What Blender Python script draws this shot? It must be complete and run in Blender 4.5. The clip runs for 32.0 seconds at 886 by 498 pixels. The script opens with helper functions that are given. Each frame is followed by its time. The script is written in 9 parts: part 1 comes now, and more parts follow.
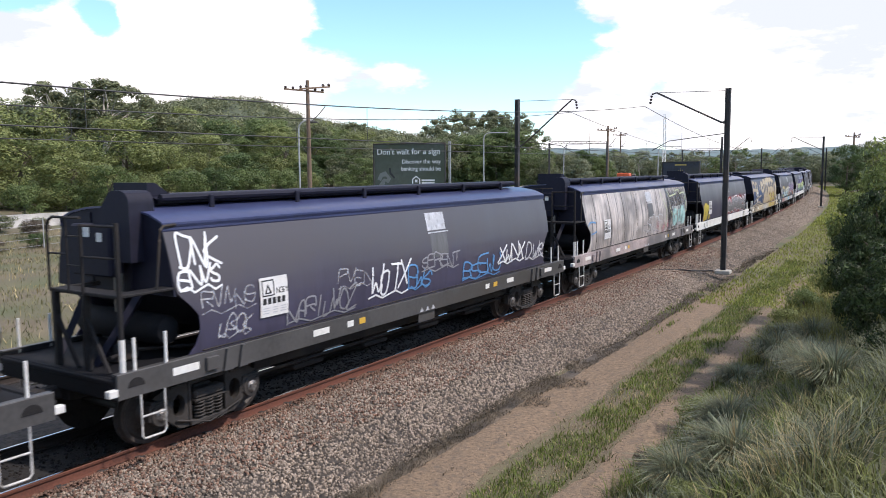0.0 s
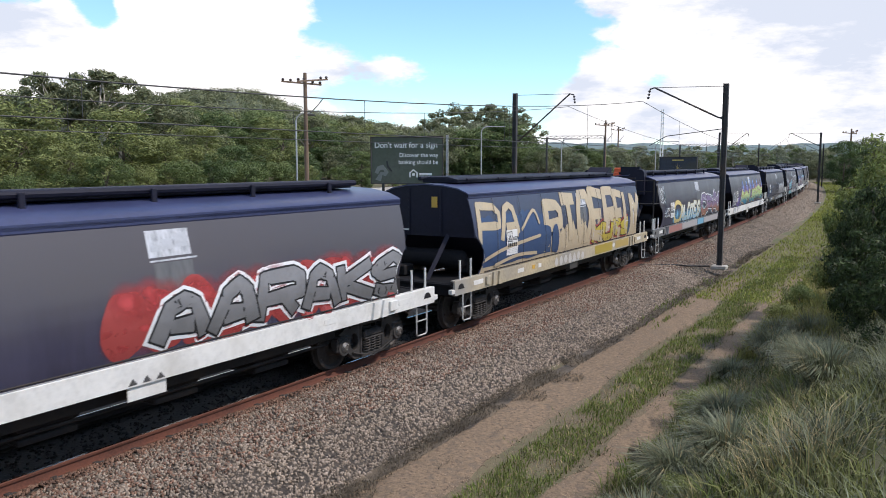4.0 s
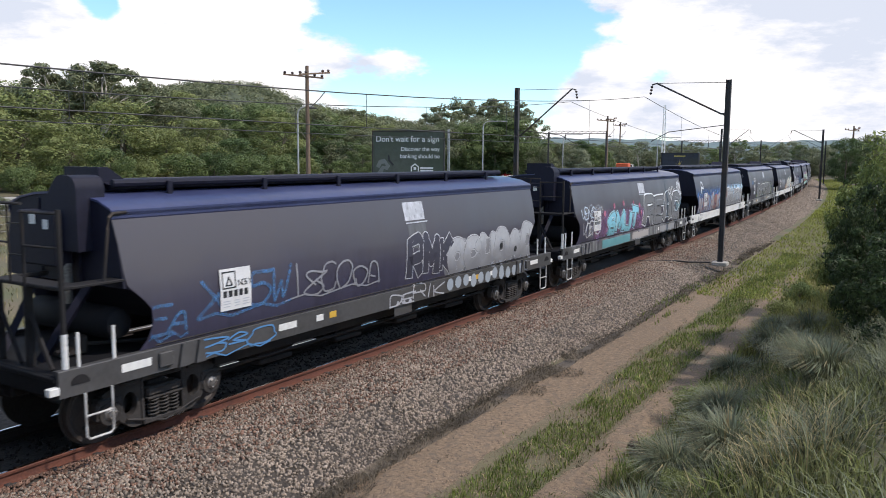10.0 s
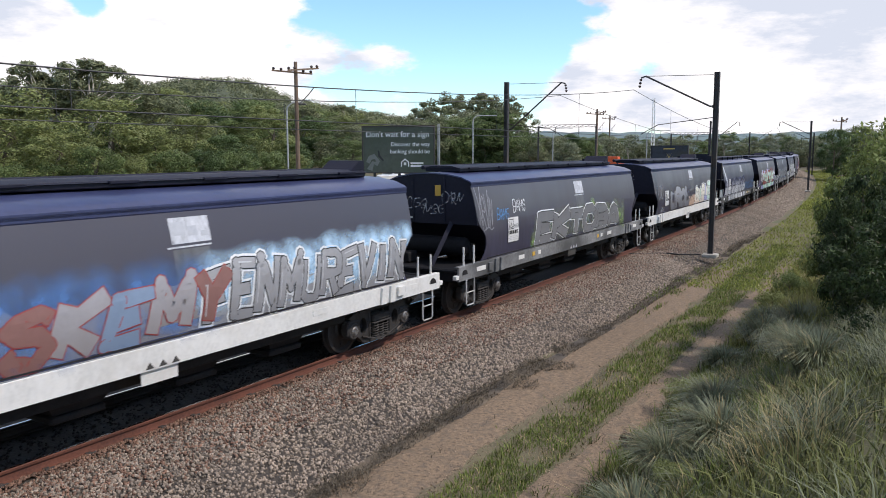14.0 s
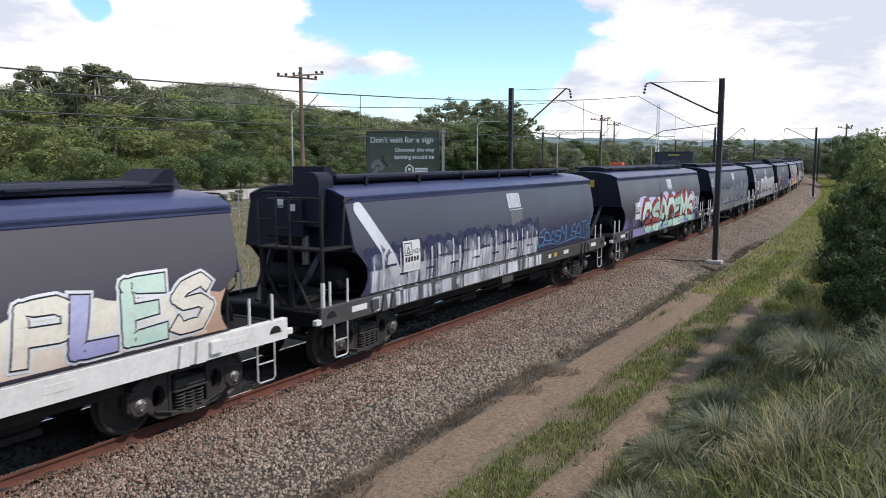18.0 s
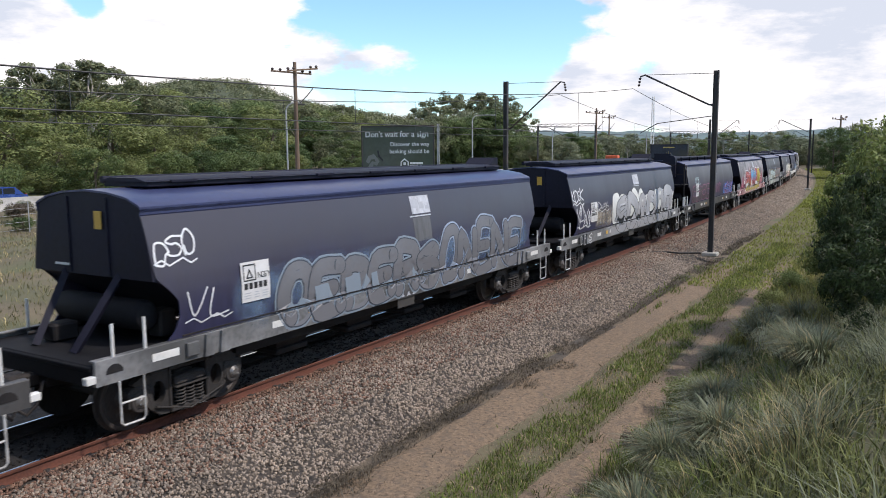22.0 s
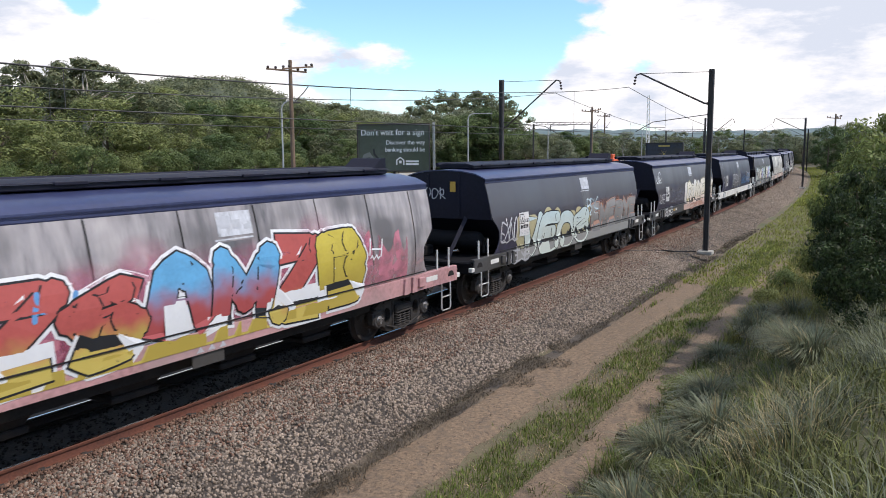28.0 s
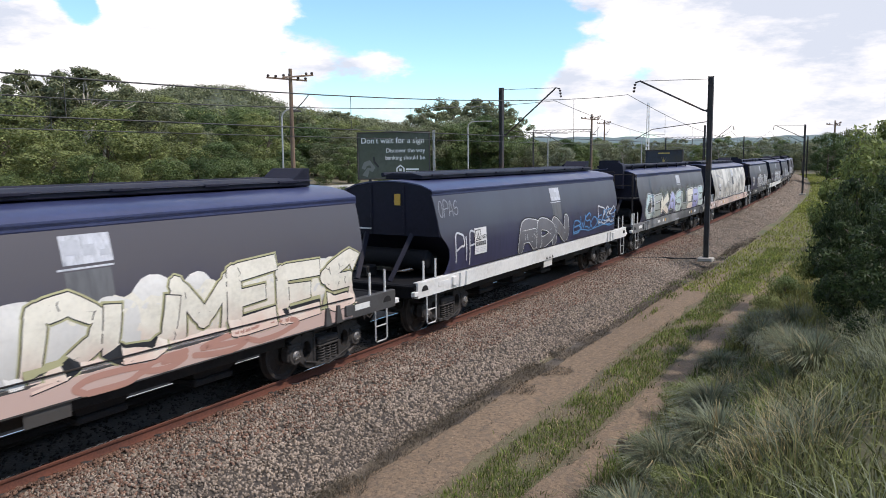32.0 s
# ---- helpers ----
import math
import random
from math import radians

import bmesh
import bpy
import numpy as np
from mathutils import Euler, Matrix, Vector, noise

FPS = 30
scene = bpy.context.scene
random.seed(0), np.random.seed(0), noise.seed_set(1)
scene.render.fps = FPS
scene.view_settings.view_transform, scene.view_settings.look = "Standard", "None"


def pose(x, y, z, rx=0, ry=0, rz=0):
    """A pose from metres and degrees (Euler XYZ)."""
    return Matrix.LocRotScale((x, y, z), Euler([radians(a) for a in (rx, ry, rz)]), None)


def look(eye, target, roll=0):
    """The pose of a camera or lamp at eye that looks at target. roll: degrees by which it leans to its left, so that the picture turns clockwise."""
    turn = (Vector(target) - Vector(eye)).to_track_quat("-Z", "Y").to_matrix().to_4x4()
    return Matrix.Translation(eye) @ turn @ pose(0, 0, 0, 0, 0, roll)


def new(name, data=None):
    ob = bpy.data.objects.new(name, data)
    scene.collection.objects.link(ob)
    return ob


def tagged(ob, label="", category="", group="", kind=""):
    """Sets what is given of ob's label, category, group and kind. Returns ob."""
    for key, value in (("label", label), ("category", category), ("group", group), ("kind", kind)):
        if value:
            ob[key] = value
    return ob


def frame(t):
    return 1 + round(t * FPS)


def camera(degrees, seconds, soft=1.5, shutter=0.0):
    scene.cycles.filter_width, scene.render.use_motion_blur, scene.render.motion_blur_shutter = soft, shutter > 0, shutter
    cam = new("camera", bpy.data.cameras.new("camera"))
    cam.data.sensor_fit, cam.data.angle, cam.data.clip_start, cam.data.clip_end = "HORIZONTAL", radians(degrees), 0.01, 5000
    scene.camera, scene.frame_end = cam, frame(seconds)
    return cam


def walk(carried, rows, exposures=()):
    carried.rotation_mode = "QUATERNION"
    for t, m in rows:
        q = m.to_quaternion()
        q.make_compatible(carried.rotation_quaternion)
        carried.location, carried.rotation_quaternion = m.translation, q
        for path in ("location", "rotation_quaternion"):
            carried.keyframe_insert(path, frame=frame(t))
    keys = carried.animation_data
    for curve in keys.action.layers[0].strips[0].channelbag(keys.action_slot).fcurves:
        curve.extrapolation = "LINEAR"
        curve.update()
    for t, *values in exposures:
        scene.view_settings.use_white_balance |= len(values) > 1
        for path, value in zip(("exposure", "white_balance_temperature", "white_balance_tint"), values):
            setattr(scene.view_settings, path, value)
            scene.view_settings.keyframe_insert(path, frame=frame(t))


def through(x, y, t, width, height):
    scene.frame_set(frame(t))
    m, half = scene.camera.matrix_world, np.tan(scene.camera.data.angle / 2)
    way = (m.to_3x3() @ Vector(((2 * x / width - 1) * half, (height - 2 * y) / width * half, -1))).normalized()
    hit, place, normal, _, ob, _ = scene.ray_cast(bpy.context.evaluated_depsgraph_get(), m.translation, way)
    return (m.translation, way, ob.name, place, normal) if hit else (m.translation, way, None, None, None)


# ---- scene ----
# ---- camera: a hand-held view from the bank, turning a little ----
EYE = (0.0, 0.0, 3.91)


def aim(yaw, pitch, roll):
    """A level look along +y, turned left by yaw, down by pitch and rolled by roll degrees."""
    return pose(*EYE, 0, 0, yaw) @ pose(0, 0, 0, 90 - pitch) @ pose(0, 0, 0, 0, 0, roll)


EXPOSURES = [(0, 0.5, 6700, 17), (1.5, 0.38, 6650, 16), (3, 0.28, 6600, 15), (9, 0.28, 6600, 14), (11, 0.26, 6680, 15), (13, 0.23, 6680, 15), (17, 0.22, 6680, 15), (32, 0.25, 6680, 15)]
cam = camera(59.41, 32.0, soft=0.9, shutter=0.12)
walk(cam, [(t, aim(a, b, c)) for t, a, b, c in (
    (0, 0.836, 5.870, -0.415),
    (0.5, 0.885, 5.840, -0.278),
    (1, 0.914, 5.830, -0.262),
    (1.5, 0.881, 5.860, -0.316),
    (2, 0.809, 5.931, -0.332),
    (2.5, 0.743, 6.059, -0.274),
    (3, 0.694, 6.213, -0.170),
    (3.5, 0.636, 6.333, -0.035),
    (5.5, 0.432, 6.285, -0.203),
    (6, 0.395, 6.156, -0.251),
    (6.5, 0.404, 5.955, -0.279),
    (7, 0.445, 5.732, -0.342),
    (7.5, 0.493, 5.555, -0.345),
    (8, 0.556, 5.508, -0.224),
    (8.5, 0.584, 5.654, -0.036),
    (9, 0.597, 6.046, 0.151),
    (9.5, 0.662, 6.392, 0.272),
    (10, 0.669, 6.749, 0.374),
    (10.5, 0.634, 7.053, 0.439),
    (11, 0.490, 7.326, 0.394),
    (11.5, 0.353, 7.558, 0.263),
    (12, 0.221, 7.622, 0.124),
    (12.5, 0.092, 7.608, 0.052),
    (13, 0.000, 7.516, 0.003),
    (13.5, 0.006, 7.331, -0.079),
    (14, 0.009, 7.120, -0.175),
    (14.5, 0.045, 6.936, -0.274),
    (16.5, 0.183, 6.431, -0.191),
    (17, 0.220, 6.415, -0.136),
    (17.5, 0.266, 6.547, -0.083),
    (18, 0.308, 6.714, -0.025),
    (18.5, 0.313, 6.790, 0.004),
    (19, 0.311, 6.792, -0.002),
    (19.5, 0.291, 6.838, -0.004),
    (20, 0.240, 6.870, -0.033),
    (20.5, 0.178, 6.950, -0.109),
    (21, 0.123, 7.034, -0.216),
    (21.5, 0.060, 7.111, -0.342),
    (22, 0.006, 7.141, -0.438),
    (22.5, -0.011, 7.144, -0.417),
    (23, -0.075, 7.161, -0.270),
    (23.5, -0.110, 7.157, -0.149),
    (24, -0.152, 7.162, -0.161),
    (24.5, -0.190, 7.170, -0.211),
    (25, -0.233, 7.179, -0.216),
    (25.5, -0.274, 7.158, -0.234),
    (27.5, -0.340, 7.278, -0.396),
    (28, -0.316, 7.266, -0.382),
    (28.5, -0.297, 7.206, -0.323),
    (29, -0.292, 7.118, -0.253),
    (29.5, -0.272, 6.997, -0.289),
    (30, -0.255, 6.919, -0.376),
    (30.5, -0.252, 6.866, -0.421),
    (31, -0.281, 6.803, -0.444),
    (31.5, -0.291, 6.750, -0.488),
    (32, -0.295, 6.696, -0.561),
)], exposures=EXPOSURES)

# ---- world, sun ----
SUN = Vector((0.62, -0.20, 0.80)).normalized()
world = bpy.data.worlds.new("sky")
scene.world = world
world.use_nodes = True


def build_sky():
    nt = world.node_tree
    nt.nodes.clear()
    N, L = nt.nodes.new, nt.links.new
    out = N("ShaderNodeOutputWorld")
    sky = N("ShaderNodeTexSky")
    sky.sky_type, sky.sun_disc = "NISHITA", False
    sky.sun_elevation, sky.sun_rotation = math.asin(SUN.z), math.atan2(SUN.x, SUN.y)
    sky.dust_density, sky.ozone_density, sky.air_density = 0.1, 3.0, 1.0
    clear = N("ShaderNodeBackground")
    clear.inputs[1].default_value = 0.17
    tint = N("ShaderNodeMix")
    tint.data_type, tint.blend_type = "RGBA", "MULTIPLY"
    tint.inputs[0].default_value, tint.inputs[7].default_value = 1.0, (0.80, 1.0, 1.06, 1)
    L(sky.outputs[0], tint.inputs[6])
    L(tint.outputs[2], clear.inputs[0])
    co = N("ShaderNodeTexCoord")
    flat = N("ShaderNodeMapping")
    flat.inputs["Scale"].default_value = (1.0, 1.0, 2.1)
    L(co.outputs["Generated"], flat.inputs[0])
    big = N("ShaderNodeTexNoise")
    big.inputs["Scale"].default_value, big.inputs["Detail"].default_value, big.inputs["Roughness"].default_value = 3.6, 10.0, 0.58
    L(flat.outputs[0], big.inputs["Vector"])
    total = big.outputs["Fac"]
    # the large heaps of cloud (+) and the open blue (-): azimuth, elevation, reach, weight
    for az, el, reach, gain in ((-20, 8, 0.23, 0.34), (-34, 6, 0.22, 0.2), (22, 11, 0.25, 0.30), (34, 6, 0.25, 0.22), (1, 10.5, 0.17, -0.36), (-6, 12, 0.10, -0.16), (6, 8, 0.09, -0.12),
                                (-1, 3.6, 0.13, 0.12), (10, 4.0, 0.10, 0.12), (-23.8, 9.6, 0.05, -0.26), (-28, 12, 0.07, -0.05), (0, 55, 0.7, 0.05)):
        a, e = radians(az), radians(el)
        way = N("ShaderNodeVectorMath")
        way.operation = "DISTANCE"
        way.inputs[1].default_value = (math.sin(a) * math.cos(e), math.cos(a) * math.cos(e), math.sin(e))
        L(co.outputs["Generated"], way.inputs[0])
        fall = N("ShaderNodeMapRange")
        fall.interpolation_type = "SMOOTHSTEP"
        fall.inputs["From Min"].default_value, fall.inputs["From Max"].default_value = 0.0, reach
        fall.inputs["To Min"].default_value, fall.inputs["To Max"].default_value = gain, 0.0
        L(way.outputs["Value"], fall.inputs["Value"])
        add = N("ShaderNodeMath")
        L(total, add.inputs[0])
        L(fall.outputs[0], add.inputs[1])
        total = add.outputs[0]
    cover = N("ShaderNodeMapRange")
    cover.interpolation_type = "SMOOTHSTEP"
    cover.inputs["From Min"].default_value, cover.inputs["From Max"].default_value = 0.49, 0.56
    L(total, cover.inputs["Value"])
    # sunlit tops and grey-blue undersides of the clouds
    shade = N("ShaderNodeTexNoise")
    shade.inputs["Scale"].default_value, shade.inputs["Detail"].default_value, shade.inputs["Roughness"].default_value = 7.5, 9.0, 0.62
    low = N("ShaderNodeMapping")
    low.inputs["Location"].default_value, low.inputs["Scale"].default_value = (3.1, 1.7, 0.4), (1.0, 1.0, 3.2)
    L(co.outputs["Generated"], low.inputs[0])
    L(low.outputs[0], shade.inputs["Vector"])
    tone = N("ShaderNodeValToRGB")
    tone.color_ramp.elements[0].position, tone.color_ramp.elements[0].color = 0.36, (0.60, 0.67, 0.775, 1)
    tone.color_ramp.elements[1].position, tone.color_ramp.elements[1].color = 0.57, (1.0, 1.0, 1.0, 1)
    light = shade.outputs["Fac"]
    # where the heaps turn their grey sides, and where the sun stands on them
    for az, el, reach, gain in ((24, 10.0, 0.13, -0.13), (17, 10.5, 0.08, -0.06), (26, 3.8, 0.09, -0.13), (20, 6.2, 0.09, 0.10), (33, 7, 0.14, -0.05), (14, 8, 0.08, 0.10), (9, 4.9, 0.05, -0.16), (14, 3.6, 0.06, -0.14), (-17, 8, 0.19, 0.16), (-29, 10.5, 0.10, -0.12), (-6.5, 6.3, 0.03, -0.12)):
        a, e = radians(az), radians(el)
        way, fall, add = N("ShaderNodeVectorMath"), N("ShaderNodeMapRange"), N("ShaderNodeMath")
        way.operation, fall.interpolation_type = "DISTANCE", "SMOOTHSTEP"
        way.inputs[1].default_value = (math.sin(a) * math.cos(e), math.cos(a) * math.cos(e), math.sin(e))
        L(co.outputs["Generated"], way.inputs[0])
        fall.inputs["From Min"].default_value, fall.inputs["From Max"].default_value = 0.0, reach
        fall.inputs["To Min"].default_value, fall.inputs["To Max"].default_value = gain, 0.0
        L(way.outputs["Value"], fall.inputs["Value"])
        L(light, add.inputs[0])
        L(fall.outputs[0], add.inputs[1])
        light = add.outputs[0]
    L(light, tone.inputs[0])
    cloud = N("ShaderNodeBackground")
    cloud.inputs[1].default_value = 1.0
    L(tone.outputs[0], cloud.inputs[0])
    mix = N("ShaderNodeMixShader")
    L(cover.outputs[0], mix.inputs[0])
    L(clear.outputs[0], mix.inputs[1])
    L(cloud.outputs[0], mix.inputs[2])
    L(mix.outputs[0], out.inputs[0])


build_sky()
sun = new("sun", bpy.data.lights.new("sun", "SUN"))
sun.data.energy, sun.data.angle, sun.data.color = 3.0, radians(1.2), (1.0, 0.95, 0.87)
sun.matrix_world = look((0, 0, 60), Vector((0, 0, 60)) - SUN)

# ---- materials ----
MATS = {}


def material(name, col, rough=0.6, metal=0.0, vary=0.25, scale=3.0, fine=40.0, bump=0.15, other=None, coat=0.0, spec=0.5, island=0.0, stretch=(1, 1, 1), dirt=None, dirt_at=0.6, random_tint=0.0):
    """Principled surface: a base colour that drifts towards another at two scales, roughness that follows, a fine relief."""
    if name in MATS:
        return MATS[name]
    m = bpy.data.materials.new(name)
    m.use_nodes = True
    nt = m.node_tree
    N, L = nt.nodes.new, nt.links.new
    b = nt.nodes["Principled BSDF"]
    co, mp = N("ShaderNodeTexCoord"), N("ShaderNodeMapping")
    mp.inputs["Scale"].default_value = stretch
    L(co.outputs["Object"], mp.inputs[0])
    n1, n2 = N("ShaderNodeTexNoise"), N("ShaderNodeTexNoise")
    n1.inputs["Scale"].default_value, n1.inputs["Detail"].default_value = scale, 5.0
    n2.inputs["Scale"].default_value, n2.inputs["Detail"].default_value = fine, 3.0
    L(mp.outputs[0], n1.inputs["Vector"])
    L(mp.outputs[0], n2.inputs["Vector"])
    mixn = N("ShaderNodeMath")
    mixn.operation = "MULTIPLY_ADD"
    mixn.inputs[1].default_value = 0.45
    L(n2.outputs["Fac"], mixn.inputs[0])
    half = N("ShaderNodeMath")
    half.operation = "MULTIPLY"
    half.inputs[1].default_value = 0.55
    L(n1.outputs["Fac"], half.inputs[0])
    L(half.outputs[0], mixn.inputs[2])
    ramp = N("ShaderNodeValToRGB")
    o = other or tuple(c * (1 - vary) for c in col)
    hi = tuple(min(1.0, c * (1 + vary * 0.6)) for c in col)
    ramp.color_ramp.elements[0].position, ramp.color_ramp.elements[0].color = 0.36, (*o, 1)
    ramp.color_ramp.elements[1].position, ramp.color_ramp.elements[1].color = 0.64, (*hi, 1)
    mid = ramp.color_ramp.elements.new(0.5)
    mid.color = (*col, 1)
    L(mixn.outputs[0], ramp.inputs[0])
    colour = ramp.outputs[0]
    if dirt:
        n3, r3, mx = N("ShaderNodeTexNoise"), N("ShaderNodeMapRange"), N("ShaderNodeMix")
        n3.inputs["Scale"].default_value, n3.inputs["Detail"].default_value = scale * 0.45, 8.0
        r3.inputs["From Min"].default_value, r3.inputs["From Max"].default_value = dirt_at - 0.1, dirt_at + 0.1
        L(mp.outputs[0], n3.inputs["Vector"])
        L(n3.outputs["Fac"], r3.inputs["Value"])
        mx.data_type = "RGBA"
        mx.inputs["B"].default_value = (*dirt, 1)
        mx.inputs[7].default_value = (*dirt, 1)
        L(r3.outputs[0], mx.inputs[0])
        L(colour, mx.inputs[6])
        colour = mx.outputs[2]
    if island or random_tint:
        hs = N("ShaderNodeHueSaturation")
        rnd = N("ShaderNodeMapRange")
        amount = island or random_tint
        rnd.inputs["To Min"].default_value, rnd.inputs["To Max"].default_value = 1 - amount, 1 + amount
        if island:
            L(N("ShaderNodeNewGeometry").outputs["Random Per Island"], rnd.inputs["Value"])
        else:
            L(N("ShaderNodeObjectInfo").outputs["Random"], rnd.inputs["Value"])
        L(rnd.outputs[0], hs.inputs["Value"])
        L(colour, hs.inputs["Color"])
        colour = hs.outputs[0]
    L(colour, b.inputs["Base Color"])
    rr = N("ShaderNodeMapRange")
    rr.inputs["To Min"].default_value, rr.inputs["To Max"].default_value = max(0.03, rough - 0.12), min(1.0, rough + 0.12)
    L(n1.outputs["Fac"], rr.inputs["Value"])
    L(rr.outputs[0], b.inputs["Roughness"])
    b.inputs["Metallic"].default_value = metal
    b.inputs["Specular IOR Level"].default_value = spec
    b.inputs["Coat Weight"].default_value = coat
    if bump:
        bp = N("ShaderNodeBump")
        bp.inputs["Strength"].default_value, bp.inputs["Distance"].default_value = bump, 0.02
        L(mixn.outputs[0], bp.inputs["Height"])
        L(bp.outputs[0], b.inputs["Normal"])
    MATS[name] = m
    return m


def leaf_material(name, col, island=0.45, through=0.35):
    """Leaves: a soft sheen, light through the blade, each blade a little lighter or darker."""
    m = material(name, col, rough=0.55, vary=0.35, scale=0.35, fine=2.5, bump=0, island=island, spec=0.3)
    nt = m.node_tree
    b = nt.nodes["Principled BSDF"]
    b.inputs["Subsurface Weight"].default_value = 0.0
    tr, mix, out = nt.nodes.new("ShaderNodeBsdfTranslucent"), nt.nodes.new("ShaderNodeMixShader"), nt.nodes["Material Output"]
    nt.links.new(b.inputs["Base Color"].links[0].from_socket, tr.inputs[0])
    mix.inputs[0].default_value = through
    nt.links.new(b.outputs[0], mix.inputs[1])
    nt.links.new(tr.outputs[0], mix.inputs[2])
    nt.links.new(mix.outputs[0], out.inputs[0])
    return m


def plain(name, col, rough=0.55):
    """Sprayed or brushed paint, slightly uneven."""
    return material(name, col, rough=rough, vary=0.12, scale=2.0, fine=18.0, bump=0.03)


M_INK = plain("black_ink", (0.02, 0.02, 0.022))

# ---- mesh building ----
class Shape:
    """Gathers vertices and faces of one mesh."""

    def __init__(self):
        self.v, self.f = [], []

    def add(self, verts, faces, m=None):
        k = len(self.v)
        self.v += [tuple(m @ Vector(p)) for p in verts] if m else [tuple(p) for p in verts]
        self.f += [tuple(k + i for i in f) for f in faces]
        return self

    def box(self, c, size, ch=0.008, m=None):
        """A box with chamfered edges."""
        h = [s / 2 for s in size]
        ch = min(ch, *(x * 0.45 for x in h))
        verts, at = [], {}
        for sx in (-1, 1):
            for sy in (-1, 1):
                for sz in (-1, 1):
                    s = (sx, sy, sz)
                    for axis in range(3):
                        q = [c[k] + s[k] * (h[k] - (0 if k == axis else ch)) for k in range(3)]
                        at[s, axis] = len(verts)
                        verts.append(q)
        faces = []
        for axis in range(3):
            a, b = [k for k in range(3) if k != axis]
            for sg in (-1, 1):
                loop = []
                for u, w in ((-1, -1), (1, -1), (1, 1), (-1, 1)):
                    s = [0, 0, 0]
                    s[axis], s[a], s[b] = sg, u, w
                    loop.append(at[tuple(s), axis])
                faces.append(loop if (sg > 0) == (axis != 1) else loop[::-1])
            for u in (-1, 1):
                for w in (-1, 1):
                    lo, hi = [0, 0, 0], [0, 0, 0]
                    lo[axis], hi[axis] = -1, 1
                    lo[a] = hi[a] = u
                    lo[b] = hi[b] = w
                    loop = [at[tuple(lo), a], at[tuple(hi), a], at[tuple(hi), b], at[tuple(lo), b]]
                    faces.append(loop if (u * w > 0) == (axis != 1) else loop[::-1])
        for sx in (-1, 1):
            for sy in (-1, 1):
                for sz in (-1, 1):
                    loop = [at[(sx, sy, sz), k] for k in range(3)]
                    faces.append(loop if sx * sy * sz > 0 else loop[::-1])
        return self.add(verts, faces, m)

    def tube(self, pts, r, n=8, cap=True, taper=None):
        """A round bar along a line of points."""
        pts = [Vector(p) for p in pts]
        verts, faces = [], []
        for i, p in enumerate(pts):
            way = (pts[min(i + 1, len(pts) - 1)] - pts[max(i - 1, 0)]).normalized()
            side = way.cross(Vector((0, 0, 1)) if abs(way.z) < 0.95 else Vector((0, 1, 0))).normalized()
            up = side.cross(way)
            rr = r if taper is None else r + (taper - r) * i / (len(pts) - 1)
            verts += [p + rr * (math.cos(2 * math.pi * k / n) * side + math.sin(2 * math.pi * k / n) * up) for k in range(n)]
        for i in range(len(pts) - 1):
            faces += [(i * n + k, i * n + (k + 1) % n, (i + 1) * n + (k + 1) % n, (i + 1) * n + k) for k in range(n)]
        if cap:
            faces += [tuple(range(n))[::-1], tuple((len(pts) - 1) * n + k for k in range(n))]
        return self.add(verts, faces)

    def plate(self, outline, depth, m=None):
        """A flat outline (x, z) given a thickness along y, from y = 0 to y = depth."""
        n = len(outline)
        verts = [(x, 0, z) for x, z in outline] + [(x, depth, z) for x, z in outline]
        faces = [tuple(range(n)), tuple(range(n, 2 * n))[::-1]] + [(i, i + n, (i + 1) % n + n, (i + 1) % n) for i in range(n)]
        return self.add(verts, faces, m)

    def lathe(self, profile, axis="y", n=20, at=(0, 0, 0)):
        """Turns a profile of (radius, along) round an axis."""
        verts, faces = [], []
        for r, a in profile:
            for k in range(n):
                c, s = r * math.cos(2 * math.pi * k / n), r * math.sin(2 * math.pi * k / n)
                q = {"y": (c, a, s), "x": (a, c, s), "z": (c, s, a)}[axis]
                verts.append([q[j] + at[j] for j in range(3)])
        for i in range(len(profile) - 1):
            faces += [(i * n + k, i * n + (k + 1) % n, (i + 1) * n + (k + 1) % n, (i + 1) * n + k) for k in range(n)]
        return self.add(verts, faces)

    def mesh(self, name, smooth=0):
        me = bpy.data.meshes.new(name)
        me.from_pydata(self.v, [], self.f)
        if smooth:
            me.polygons.foreach_set("use_smooth", [True] * len(self.f))
            me.set_sharp_from_angle(angle=radians(smooth))
        me.update()
        return me


def part(name, shape, mat, parent=None, label="", smooth=30, m=None):
    """One mesh object, under a thing or a part."""
    me = shape if isinstance(shape, bpy.types.Mesh) else shape.mesh(name, smooth)
    if not me.materials:
        me.materials.append(mat)
    ob = new(name, me)
    if parent:
        ob.parent = parent
    if m is not None:
        ob.matrix_basis = m
    if me.materials[0] != mat:
        ob.material_slots[0].link = "OBJECT"
        ob.material_slots[0].material = mat
    if label:
        tagged(ob, label)
    return ob


def thing(name, label, category, group="", kind="", m=None):
    ob = tagged(new(name), label, category, group, kind)
    if m is not None:
        ob.matrix_basis = m
    return ob


# ---- the line of the railway: s metres along it, lat metres to the side of the camera ----
X0, Y0, HEAD, BEND = -5.389, 10.819, 1.02387, 0.000882


def heading(s):
    return HEAD + BEND * max(-300.0, min(s, 420.0))


def centre(s):
    c = max(-300.0, min(s, 420.0))
    x = X0 + (math.sin(HEAD + BEND * c) - math.sin(HEAD)) / BEND
    y = Y0 - (math.cos(HEAD + BEND * c) - math.cos(HEAD)) / BEND
    return x + (s - c) * math.cos(heading(s)), y + (s - c) * math.sin(heading(s))


def at(s, lat, z=0.0):
    x, y = centre(s)
    h = heading(s)
    return Vector((x + lat * math.sin(h), y - lat * math.cos(h), z))


